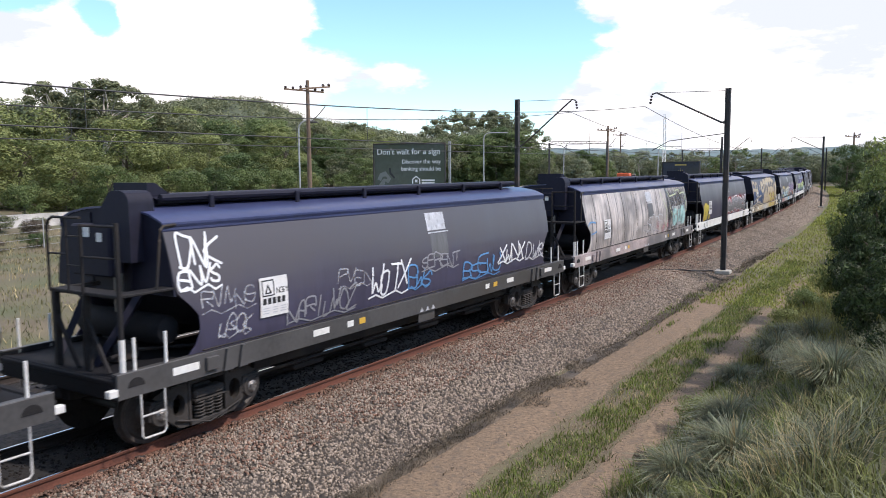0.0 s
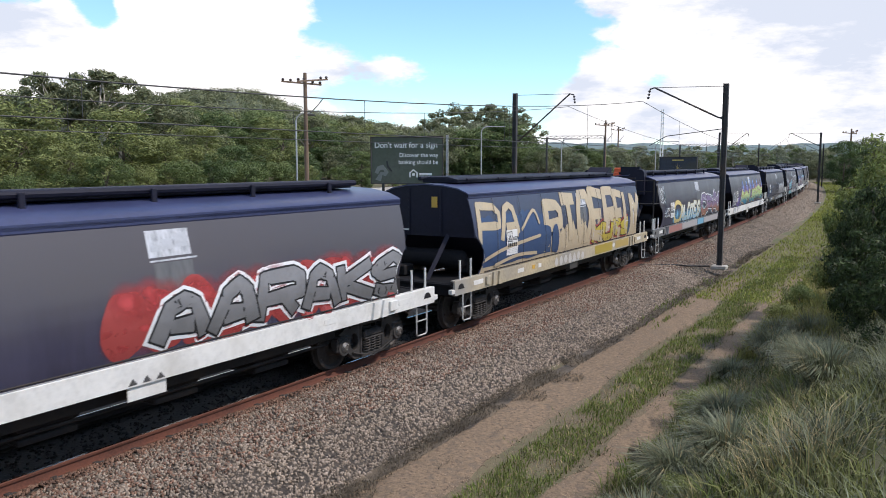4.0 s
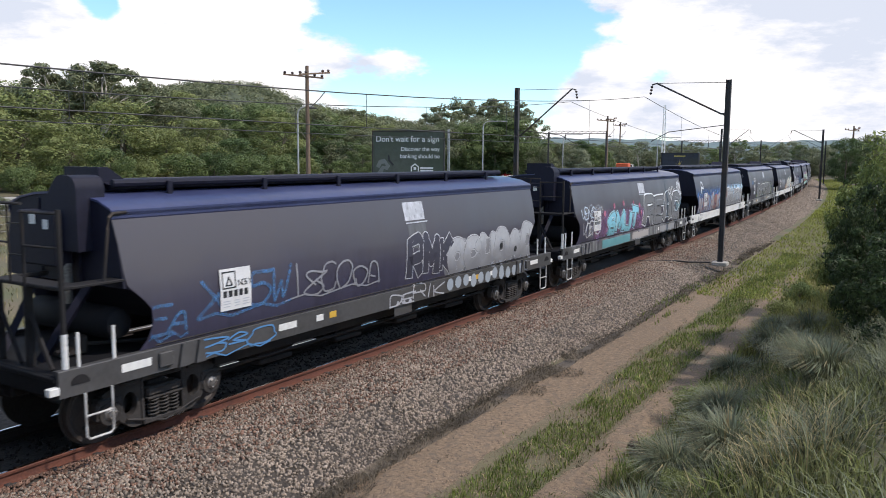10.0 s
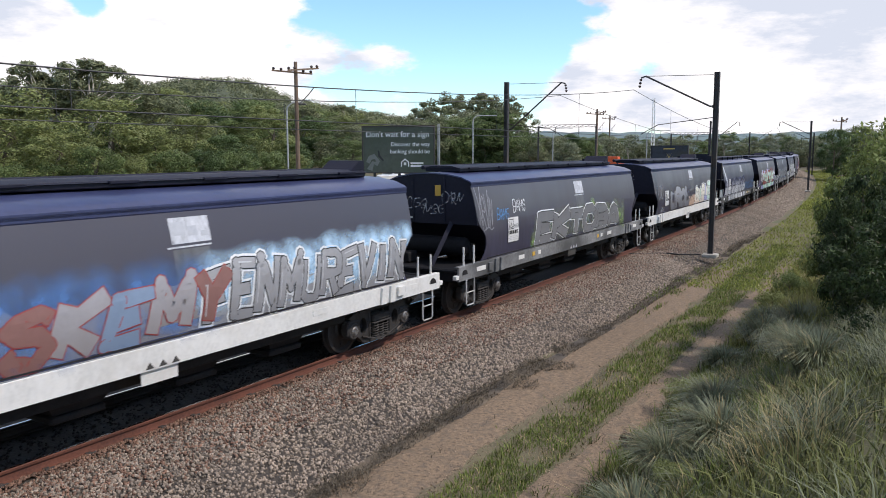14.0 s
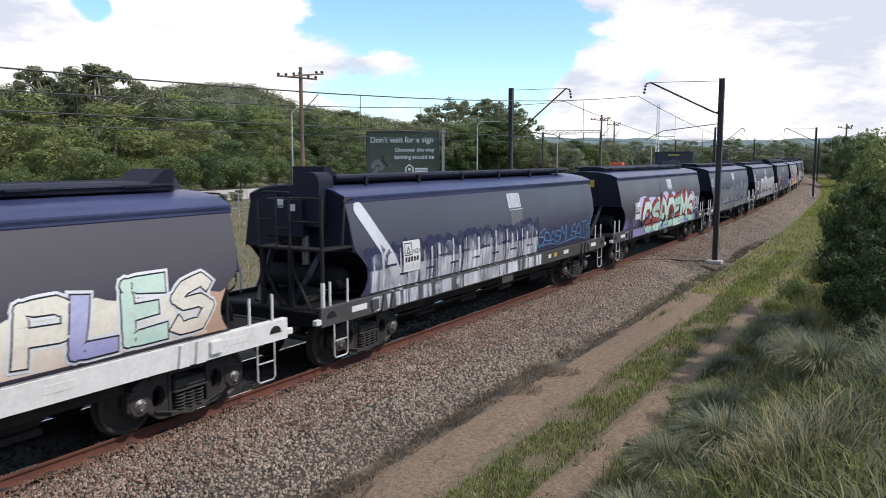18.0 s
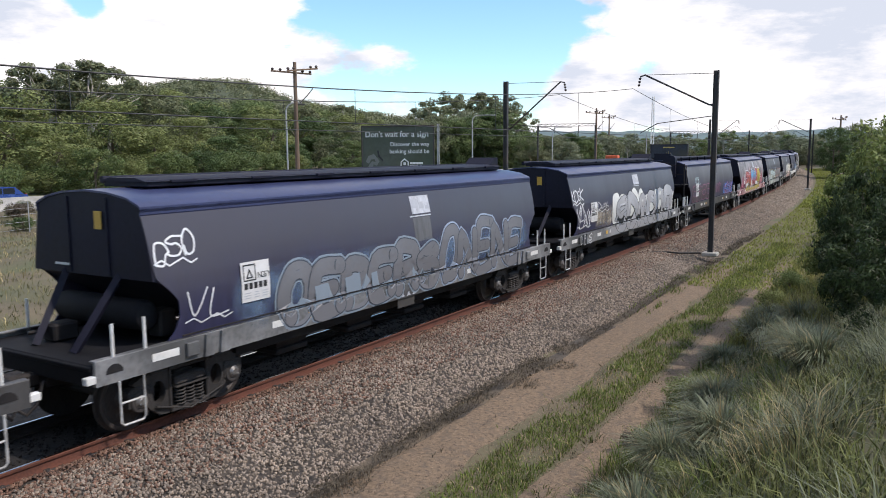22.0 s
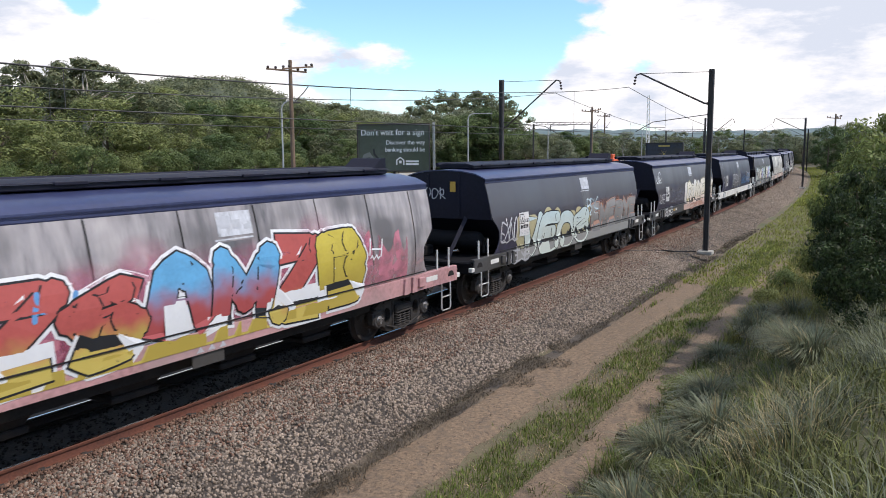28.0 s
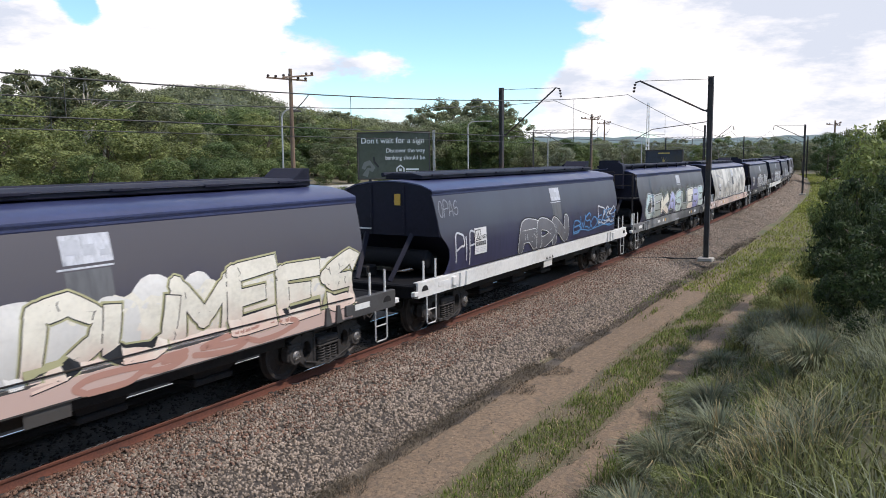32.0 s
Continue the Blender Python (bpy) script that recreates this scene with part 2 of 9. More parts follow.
def along(s, lat=0.0, z=0.0, turn=0.0):
    """A pose on the line, x along it, y to the far side."""
    p = at(s, lat, z)
    return pose(p.x, p.y, p.z, 0, 0, math.degrees(heading(s)) + turn)


def polar(az, r, z=0.0):
    """A place seen from the camera under an azimuth (degrees to the right of +y), r metres off."""
    return Vector((r * math.sin(radians(az)), r * math.cos(radians(az)), z))


def smooth(a, b, x):
    u = max(0.0, min(1.0, (x - a) / (b - a)))
    return u * u * (3 - 2 * u)


def bank(s):
    """How high the grass bank on the camera's side stands."""
    return 2.15 * (1 - smooth(-4, 22, s)) + 0.55


def ground_z(s, lat):
    if lat >= 0:
        z = -0.66 + smooth(6.6, 10.4, lat) * bank(s) + 0.03 * math.sin(lat * 3 + s * 0.5)
        return z + smooth(14, 60, lat) * 1.5
    z = -0.66 + 0.25 * smooth(-6, -14, lat) + 0.62 * smooth(-30, -40, lat)
    z += smooth(-58, -190, lat) * 9 * smooth(330, 60, s)
    return z + 0.12 * noise.noise((s * 0.11, lat * 0.13, 0)) * smooth(-7, -12, lat) * (1 - smooth(-37, -40, lat)) * 3


M_SOIL = material("dry_soil_and_grass", (0.135, 0.108, 0.066), rough=0.95, scale=0.6, fine=14, bump=0.6, vary=0.4, dirt=(0.092, 0.098, 0.042), dirt_at=0.53)
M_BALLAST = material("ballast_stone", (0.236, 0.189, 0.148), rough=0.9, vary=0.30, scale=0.5, fine=30, bump=0.5, island=0.55)
# bed colour holds the shade of the gaps between the stones
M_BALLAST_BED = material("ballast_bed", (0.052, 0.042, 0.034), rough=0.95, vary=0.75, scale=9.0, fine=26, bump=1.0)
M_RUST = material("rusty_rail_steel", (0.108, 0.037, 0.022), rough=0.85, vary=0.35, scale=2, fine=30, bump=0.2)
# rails beyond the near one: their shade is put into this near-black
M_SHADYRAIL = material("shaded_rail_steel", (0.026, 0.019, 0.016), rough=0.8, vary=0.35, scale=2, fine=30, bump=0.2)
M_RAILTOP = material("polished_rail_head", (0.62, 0.61, 0.60), rough=0.16, metal=1.0, vary=0.1, bump=0.0)
M_CONC = material("sleeper_concrete", (0.062, 0.052, 0.045), rough=0.9, vary=0.3, scale=3, fine=40, bump=0.3)
M_ASPHALT = material("asphalt", (0.055, 0.055, 0.058), rough=0.85, scale=0.8, fine=40, bump=0.2)
M_BARRIER = material("barrier_concrete", (0.42, 0.40, 0.37), rough=0.9, scale=0.8, fine=12, bump=0.1, dirt=(0.2, 0.19, 0.17), dirt_at=0.62)


def steps(values):
    """Numbers at growing steps: (start, end, step) runs joined."""
    out = []
    for a, b, d in values:
        n = max(1, round((b - a) / d))
        out += [a + (b - a) * i / n for i in range(n)]
    return out + [values[-1][1]]


def sheet(name, ss, ls, zf, mat, skirt=0.0):
    sh = Shape()
    for s in ss:
        for l in ls:
            sh.v.append(tuple(at(s, l, zf(s, l))))
    n = len(ls)
    for i in range(len(ss) - 1):
        for j in range(n - 1):
            sh.f.append((i * n + j, i * n + j + 1, (i + 1) * n + j + 1, (i + 1) * n + j)[::-1])
    me = sh.mesh(name, 60)
    me.materials.append(mat)
    return new(name, me)


tagged(sheet("ground", steps([(-1400, -200, 200), (-200, -30, 10), (-30, 60, 1.2), (60, 200, 6), (200, 420, 20), (420, 3200, 180)]),
             steps([(-1050, -200, 60), (-200, -60, 8), (-60, -8, 1.5), (-8, 14, 0.45), (14, 60, 4), (60, 1000, 90)]), ground_z, M_SOIL),
       "dry grassy ground with bare soil beside the railway", "ground", kind="structure")


def bed(s, lat):
    a = abs(lat) if lat > -2 else abs(lat + 4.0)
    z = -0.2 - 0.62 * smooth(1.75, 4.2, a) if (lat > 0 or lat < -4) else -0.2
    z += 0.045 * smooth(0.78, 0.9, a) * smooth(2.3, 1.4, a)
    return z + 0.02 * noise.noise((s * 2.1, lat * 2.3, 5))


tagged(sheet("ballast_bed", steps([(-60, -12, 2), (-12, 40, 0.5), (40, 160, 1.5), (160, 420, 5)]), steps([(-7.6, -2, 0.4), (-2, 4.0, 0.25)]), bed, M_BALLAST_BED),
       "bed of crushed grey and brown stone under the tracks, gap shade in its colour", "ballast", kind="structure")

# Shade under the train is painted as a near-black sheet between the rails.
M_BEDSHADE = material("shaded_ballast", (0.012, 0.010, 0.009), rough=0.9, vary=0.5, scale=1.5, fine=24, bump=1.0)
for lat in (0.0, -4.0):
    tagged(sheet("ballast_bed", steps([(-60, 160, 2), (160, 420, 6)]), [lat - 0.69, lat - 0.35, lat, lat + 0.35, lat + 0.69], lambda s, l: -0.172 + 0.012 * noise.noise((s * 3, l * 3, 1)), M_BEDSHADE), "near-black ballast between the rails, shade put into its colour", "ballast", kind="structure")

# ---- plants ----
def scatter_mesh(name, verts, faces, mat):
    """A mesh from arrays of equal-sided faces."""
    me = bpy.data.meshes.new(name)
    n, k = faces.shape
    me.vertices.add(len(verts))
    me.vertices.foreach_set("co", verts.astype(np.float32).ravel())
    me.loops.add(n * k)
    me.loops.foreach_set("vertex_index", faces.astype(np.int32).ravel())
    me.polygons.add(n)
    me.polygons.foreach_set("loop_start", np.arange(0, n * k, k, dtype=np.int32))
    me.polygons.foreach_set("loop_total", np.full(n, k, dtype=np.int32))
    me.update(calc_edges=True)
    me.materials.append(mat)
    return me


def frames_at(rng, n, flat=0.0):
    """n random pairs of unit vectors at right angles; flat > 0 lays them nearer the level."""
    a = rng.normal(size=(n, 3))
    a[:, 2] *= 1 - flat
    a /= np.linalg.norm(a, axis=1)[:, None]
    b = rng.normal(size=(n, 3))
    b -= (a * b).sum(1)[:, None] * a
    b /= np.linalg.norm(b, axis=1)[:, None]
    return a, b


def leaves(rng, centres, radii, count, size, flat=0.3, hollow=0.55, face=0.0):
    """Leaf blades strewn through clumps: four-cornered, pointed; face > 0 turns them outward, like the skin of a clump."""
    pick = rng.integers(0, len(centres), count)
    way = rng.normal(size=(count, 3))
    way /= np.linalg.norm(way, axis=1)[:, None]
    depth = rng.uniform(hollow, 1.0, count) ** 0.7
    p = centres[pick] + way * radii[pick] * depth[:, None]
    a, b = frames_at(rng, count, flat)
    if face:
        out = way + rng.normal(size=(count, 3)) * (1 - face) * 0.9 + np.array([0, 0, 0.25])
        a -= (a * out).sum(1)[:, None] * out / (out * out).sum(1)[:, None]
        a /= np.linalg.norm(a, axis=1)[:, None]
        b = np.cross(out, a)
        b /= np.linalg.norm(b, axis=1)[:, None]
    ln = size * rng.uniform(0.6, 1.4, count)[:, None]
    verts = np.stack([p - a * ln, p + b * ln * 0.42 - a * ln * 0.1, p + a * ln, p - b * ln * 0.42 - a * ln * 0.1], 1).reshape(-1, 3)
    return verts, np.arange(4 * count).reshape(-1, 4)


def crown_clumps(rng, n, height, low, width, r0, r1, shape=0.6):
    """Clump centres filling an uneven dome between low and height."""
    c, r = [], []
    while len(c) < n:
        u, ang = rng.uniform(0, 1), rng.uniform(0, 2 * math.pi)
        reach = width * (math.sin(math.pi * (0.12 + 0.83 * u)) ** shape) * math.sqrt(rng.uniform(0.05, 1))
        c.append((reach * math.cos(ang), reach * math.sin(ang), low + u * (height - low)))
        k = rng.uniform(r0, r1)
        r.append((k, k, k * rng.uniform(0.6, 0.9)))
    return np.array(c), np.array(r)


def limbs(sh, rng, trunk_top, r, clumps, n):
    """Limbs from the trunk into some of the clumps."""
    for k in rng.choice(len(clumps), min(n, len(clumps)), replace=False):
        end = Vector(clumps[k])
        start = Vector((trunk_top.x * 0.9, trunk_top.y * 0.9, trunk_top.z * rng.uniform(0.55, 0.98)))
        mid = start.lerp(end, 0.5) + Vector((rng.normal() * 0.25, rng.normal() * 0.25, 0.2))
        sh.tube([start, mid, end], r * 0.45, 5, cap=False, taper=r * 0.1)


M_BARK = material("grey_brown_bark", (0.12, 0.095, 0.07), rough=0.95, vary=0.4, scale=3, fine=25, bump=0.5, stretch=(1, 1, 0.25))
M_GUMBARK = material("pale_gum_bark", (0.36, 0.33, 0.28), rough=0.8, vary=0.35, scale=1.5, fine=12, bump=0.2, stretch=(1, 1, 0.3))
LEAF = {
    "dark": leaf_material("dark_green_leaves", (0.078, 0.118, 0.040), 0.4, 0.24),
    "mid": leaf_material("green_leaves", (0.125, 0.166, 0.056), 0.4, 0.27),
    "light": leaf_material("yellow_green_leaves", (0.195, 0.222, 0.078), 0.4, 0.30),
    "gum": leaf_material("grey_green_gum_leaves", (0.165, 0.180, 0.095), 0.45, 0.27),
    # paler than the gum leaves: haze of distance put into the colour
    "far": leaf_material("hazy_grey_green_leaves", (0.215, 0.235, 0.145), 0.4, 0.3),
    "olive": leaf_material("olive_bush_leaves", (0.170, 0.205, 0.062), 0.5, 0.4),
    "twig": leaf_material("grey_brown_scrub", (0.115, 0.092, 0.066), 0.45, 0.15),
    "bush": leaf_material("dark_bush_leaves", (0.042, 0.064, 0.022), island=0.55),
}
PLANT_MESH = {}


def plant_mesh(kind, seed):
    """Trunk and crown meshes of one kind of tree, about 10 m high unless said."""
    key = (kind, seed)
    if key in PLANT_MESH:
        return PLANT_MESH[key]
    rng = np.random.default_rng(seed * 17 + len(kind))
    sh = Shape()
    if kind == "gum":
        top = Vector((rng.normal() * 0.5, rng.normal() * 0.5, 8.6))
        c, r = crown_clumps(rng, 34, 12.2, 7.6, 4.3, 0.5, 1.1, 0.5)
        sh.tube([(0, 0, -0.6), (0.1, 0.05, 3.5), top], 0.26, 8, taper=0.1)
        limbs(sh, rng, top, 0.24, c, 15)
        v, f = leaves(rng, c, r, 5200, 0.19, 0.1, 0.35, 0.5)
        tm, lm = M_GUMBARK, LEAF["gum"]
    elif kind == "shrub":
        top = Vector((0, 0, 1.6))
        c, r = crown_clumps(rng, 22, 3.0, 0.35, 1.7, 0.45, 0.85, 0.45)
        sh.tube([(0, 0, -0.4), top], 0.09, 6, taper=0.04)
        limbs(sh, rng, top, 0.07, c, 8)
        v, f = leaves(rng, c, r, 5200, 0.085, 0.2, 0.6, 0.5)
        tm, lm = M_BARK, LEAF["mid"]
    elif kind == "fine_shrub":
        top = Vector((0, 0, 1.7))
        c, r = crown_clumps(rng, 80, 3.05, 0.2, 1.6, 0.16, 0.44, 0.4)
        sh.tube([(0, 0, -0.4), top], 0.08, 6, taper=0.03)
        limbs(sh, rng, top, 0.05, c, 20)
        v, f = leaves(rng, c, r, 22000, 0.050, -0.4, 0.3, 0.3)
        tm, lm = M_BARK, LEAF["bush"]
    elif kind == "wattle":
        top = Vector((rng.normal() * 0.4, rng.normal() * 0.4, 6.5))
        c, r = crown_clumps(rng, 52, 9.8, 0.8, 3.4, 0.6, 1.35, 0.55)
        sh.tube([(0, 0, -0.6), (0, 0.1, 3), top], 0.2, 7, taper=0.07)
        limbs(sh, rng, top, 0.12, c, 6)
        v, f = leaves(rng, c, r, 15000, 0.125, 0.2, 0.72, 0.62)
        tm, lm = M_BARK, LEAF["light"]
    else:
        top = Vector((rng.normal() * 0.4, rng.normal() * 0.4, 6.0))
        c, r = crown_clumps(rng, 48, 9.4, 0.6, 3.9, 0.85, 1.75, 0.45)
        sh.tube([(0, 0, -0.6), (0.1, 0, 3), top], 0.24, 7, taper=0.09)
        limbs(sh, rng, top, 0.14, c, 6)
        v, f = leaves(rng, c, r, 17000, 0.135, 0.25, 0.78, 0.66)
        tm, lm = M_BARK, LEAF["mid"]
    trunk = sh.mesh("trunk", 60)
    trunk.materials.append(tm)
    PLANT_MESH[key] = (trunk, scatter_mesh("crown", v, f, lm))
    return PLANT_MESH[key]


def tree(kind, seed, place, height, label, spread=1.0, leaf=None, name="tree", category="tree", group="trees beside the road"):
    trunk, crown = plant_mesh(kind, seed)
    base = {"gum": 13.2, "shrub": 3.4, "fine_shrub": 3.4, "wattle": 10.8, "round": 11.0}[kind]
    k = height / base
    ob = thing(name, label, category, group)
    ob.matrix_basis = Matrix.Translation(place) @ Matrix.Rotation(seed * 2.4 + place[0], 4, "Z") @ Matrix.Diagonal((k * spread, k * spread, k, 1))
    for nm, me in (("trunk", trunk), ("crown", crown)):
        o = new(nm, me)
        o.parent = ob
        if nm == "crown" and leaf:
            o.material_slots[0].link = "OBJECT"
            o.material_slots[0].material = LEAF[leaf]
    return ob


def find(p):
    """Line coordinates of a place."""
    s = (p[0] - X0) * math.cos(HEAD) + (p[1] - Y0) * math.sin(HEAD)
    for _ in range(6):
        c, h = centre(s), heading(s)
        s += (p[0] - c[0]) * math.cos(h) + (p[1] - c[1]) * math.sin(h)
    c, h = centre(s), heading(s)
    return s, (p[0] - c[0]) * math.sin(h) - (p[1] - c[1]) * math.cos(h)


def stand(p):
    """The place on the ground below or above p."""
    s, lat = find(p)
    return Vector((p[0], p[1], ground_z(s, lat)))


def reach(az, lat):
    """How far off the line at lat lies under an azimuth."""
    r = 60.0
    for _ in range(30):
        r += (find(polar(az, r))[1] - lat) / (0.9 if az < 0 else 0.5)
        r = max(8.0, min(r, 600.0))
    return r


def rail_profile():
    """Half the outline of a rail, from the foot to the head (offset, height below the top)."""
    half = [(0.070, -0.172), (0.070, -0.160), (0.018, -0.140), (0.010, -0.120), (0.010, -0.055), (0.034, -0.040), (0.036, -0.010), (0.026, 0.0)]
    return half + [(-x, z) for x, z in half[::-1]]


def rail(lat, label, mat):
    prof = rail_profile()
    n = len(prof)
    ss = steps([(-60, 60, 2), (60, 420, 4)])
    web, head = Shape(), Shape()
    for s in ss:
        web.v += [tuple(at(s, lat + x, z)) for x, z in prof]
        head.v += [tuple(at(s, lat + x, 0.0025)) for x in (-0.018, 0.018)]
    for i in range(len(ss) - 1):
        web.f += [(i * n + k, i * n + (k + 1) % n, (i + 1) * n + (k + 1) % n, (i + 1) * n + k) for k in range(n)]
        head.f.append((2 * i, 2 * i + 1, 2 * i + 3, 2 * i + 2)[::-1])
    ob = tagged(new("rail", web.mesh("rail", 40)), label, "rail", "rails", "structure")
    ob.data.materials.append(mat)
    part("running_surface", head, M_RAILTOP, ob, "bright worn top of the rail", smooth=0)


for lat in (0.755, -0.755, -3.245, -4.755):
    rail(lat, "rust-brown steel rail on concrete sleepers" if lat > 0 else "dark steel rail on concrete sleepers, shade put into its colour", M_RUST if lat > 0 else M_SHADYRAIL)


def sleepers():
    me = Shape().box((0, 0, -0.27), (0.24, 2.5, 0.2), 0.03).mesh("sleeper", 30)
    me.materials.append(M_CONC)
    clip = Shape().box((0, 0, 0), (0.09, 0.13, 0.035), 0.01).box((0, -0.045, 0.02), (0.13, 0.03, 0.03), 0.008).mesh("rail_clip", 30)
    clip.materials.append(M_CLIP)
    for track, lat in ((0, 0.0), (1, -4.0)):
        ob = tagged(new("sleeper_row"), "row of grey concrete sleepers half sunk in ballast", "sleepers", "", "structure")
        lo, hi = (-22, 150) if track == 0 else (-12, 40)
        for i in range(lo, hi):
            s = -0.881 + 0.6 * i
            sl = new("sleeper", me)
            sl.parent, sl.matrix_basis = ob, along(s, lat, -0.012)
            if track == 0 and i < 50:
                for k in (0.845, 0.665):
                    c = new("rail_clip", clip)
                    c.parent, c.matrix_basis = ob, along(s, k, -0.155, 0 if k > 0.75 else 180)


M_CLIP = material("dark_steel_clip", (0.035, 0.03, 0.028), rough=0.8, vary=0.3)
sleepers()

# ---- road, barrier, woods ----
M_MARK = plain("road_marking", (0.7, 0.7, 0.66))
M_PATH = material("sandy_gravel", (0.192, 0.135, 0.087), rough=0.95, vary=0.7, scale=16, fine=55, bump=1.0, dirt=(0.135, 0.102, 0.072), dirt_at=0.60)
M_GRIT = material("loose_grit", (0.27, 0.205, 0.145), rough=0.95, vary=0.3, scale=1.0, fine=30, bump=0.2, island=0.35)
tagged(sheet("road", steps([(-420, 450, 8)]), [-54.5, -51, -47.5, -43], lambda s, l: ground_z(s, l) + 0.05, M_ASPHALT), "grey asphalt road behind a concrete barrier", "road", kind="structure")
for lat in (-43.5, -48.7, -54):
    tagged(sheet("road_line", steps([(-420, 450, 8)]), [lat - 0.07, lat + 0.07], lambda s, l: ground_z(s, l) + 0.056, M_MARK), "white painted road line", "road marking", kind="structure")


def wheel_track(name, lo, hi, end, mat=None, lift=0.012, words="bare sandy gravel wheel track of a maintenance path"):
    def edge(s, l):
        return l + (0.16 * noise.noise((s * 0.55, l, 2)) + 0.10 * noise.noise((s * 2.3, l, 7))) * (1 if l > 3.3 else 0)
    sh = Shape()
    ss, ls = steps([(-40, -8, 1.0), (-8, end, 0.25)]), [lo + (hi - lo) * k / 5 for k in range(6)]
    for s in ss:
        for k, l in enumerate(ls):
            q = edge(s, l)
            sh.v.append(tuple(at(s, q, ground_z(s, q) + (lift if k not in (0, 5) else -0.04))))
    sh.f = [(i * 6 + j + 6, i * 6 + j + 7, i * 6 + j + 1, i * 6 + j) for i in range(len(ss) - 1) for j in range(5)]
    ob = new(name, sh.mesh(name, 60))
    ob.data.materials.append(mat or M_PATH)
    return tagged(ob, words, "path", "wheel tracks", "structure")


wheel_track("path", 3.2, 5.05, 25)
wheel_track("path", 5.88, 6.93, 27)
M_LITTER = material("dark_litter", (0.070, 0.058, 0.046), rough=0.95, vary=0.85, scale=3.0, fine=26, bump=1.0, dirt=(0.15, 0.115, 0.08), dirt_at=0.53)
wheel_track("soil_strip", 3.32, 3.82, 30, M_LITTER, 0.020, "strip of dark leaf litter and soil along the ballast's foot")


def barrier():
    """Concrete road barrier in lengths of four metres."""
    prof = [(-0.3, 0.0), (-0.3, 0.08), (-0.14, 0.33), (-0.09, 0.9), (0.09, 0.9), (0.14, 0.33), (0.3, 0.08), (0.3, 0.0)]
    sh = Shape().plate([(a, b) for a, b in prof], 3.97, pose(0, 0, 0, 0, 0, -90))
    me = sh.mesh("barrier_block", 30)
    me.materials.append(M_BARRIER)
    ob = tagged(new("road_barrier"), "weathered concrete road barrier in joined blocks", "barrier", kind="structure")
    for k in range(46):
        s = -22 + 4 * k
        b = new("barrier_block", me)
        b.parent, b.matrix_basis = ob, along(s, -41.2, ground_z(s, -41.2) - 0.02)


barrier()


def woods():
    rng = random.Random(4)
    kinds = [("round", "dark"), ("round", "mid"), ("round", "dark"), ("wattle", "mid"), ("round", "light"), ("wattle", "light"), ("round", "gum")]
    # low growth along the far edge of the road, then taller rows behind
    for lat, lo, hi, h0, h1, gap in ((-57, -41, 12, 2.8, 4.8, 2.6), (-62, -42, 12, 5.2, 8.4, 6.6), (-69, -42, 13, 8.0, 11.3, 6.8), (-80, -42, 14, 9.6, 12.6, 6.4), (-94, -42, 13, 11.4, 13.8, 5.2), (-112, -40, 12, 12.4, 14.6, 4.2)):
        az = lo
        while az < hi:
            r = reach(az, lat + rng.uniform(-2.5, 2.5))
            kind, leaf = rng.choice(kinds)
            p = stand(polar(az, r))
            h = rng.uniform(h0, h1) * (1.0 if az < -8 else 1.0 - 0.20 * smooth(-8, -2, az))
            if h < 5.4:
                kind, leaf = "shrub", rng.choice(["light", "mid", "mid", "dark"])
            tree(kind, rng.randrange(3), p, h, {"dark": "dark green bushy tree in dense woods", "mid": "leafy green tree in dense woods", "light": "yellow-green wattle tree at the wood's edge", "gum": "grey-green tree in dense woods"}[leaf], rng.uniform(1.15, 1.55) if h > 5.4 else rng.uniform(0.95, 1.3), leaf)
            az += gap * 90 / r * rng.uniform(0.75, 1.25) * (0.9 if lat > -70 else 1.0)
    # tall gums that stand above the rest
    for az, r, h in ((-24.2, 104, 15.0), (-23.0, 108, 14.6), (-26.8, 105, 14.2), (-27.6, 110, 13.4), (-25.4, 112, 14.0), (-7.0, 190, 14), (-10.5, 160, 12.5), (0.4, 150, 15.2), (2.2, 156, 15.6), (4.0, 150, 14.6), (-0.6, 160, 14.0), (3.2, 148, 13.2), (5.4, 165, 12.6)):
        p = stand(polar(az, r))
        tree("gum", rng.randrange(3), p, h * 1.02, "tall gum tree with a pale trunk and an open crown", 1.15, None)
    # the dense dark trees below and beside the middle group
    for k in range(34):
        az = -2.0 + 14.5 * k / 34 + rng.uniform(-0.2, 0.2)
        r = rng.uniform(132, 162)
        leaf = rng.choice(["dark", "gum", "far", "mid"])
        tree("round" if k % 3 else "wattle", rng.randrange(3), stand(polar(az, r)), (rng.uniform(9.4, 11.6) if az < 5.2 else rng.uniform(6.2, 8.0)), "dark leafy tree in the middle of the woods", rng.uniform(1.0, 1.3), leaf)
    # the far end of the curve
    for k in range(46):
        az = 5.5 + 21.5 * k / 46 + rng.uniform(-0.3, 0.3)
        r = rng.uniform(190, 300)
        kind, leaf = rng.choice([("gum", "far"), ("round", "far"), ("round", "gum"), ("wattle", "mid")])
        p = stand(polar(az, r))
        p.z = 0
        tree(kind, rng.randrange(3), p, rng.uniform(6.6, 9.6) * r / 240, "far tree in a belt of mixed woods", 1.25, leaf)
    for k in range(26):
        az = 26.2 + 9 * k / 26
        r = rng.uniform(130, 210)
        p = polar(az, r, 0)
        tree(*rng.choice([("round", 0), ("wattle", 1)]), p, rng.uniform(6.5, 9), "green tree beside the railway curve", 1.1, rng.choice(["mid", "dark", "gum"]))


woods()
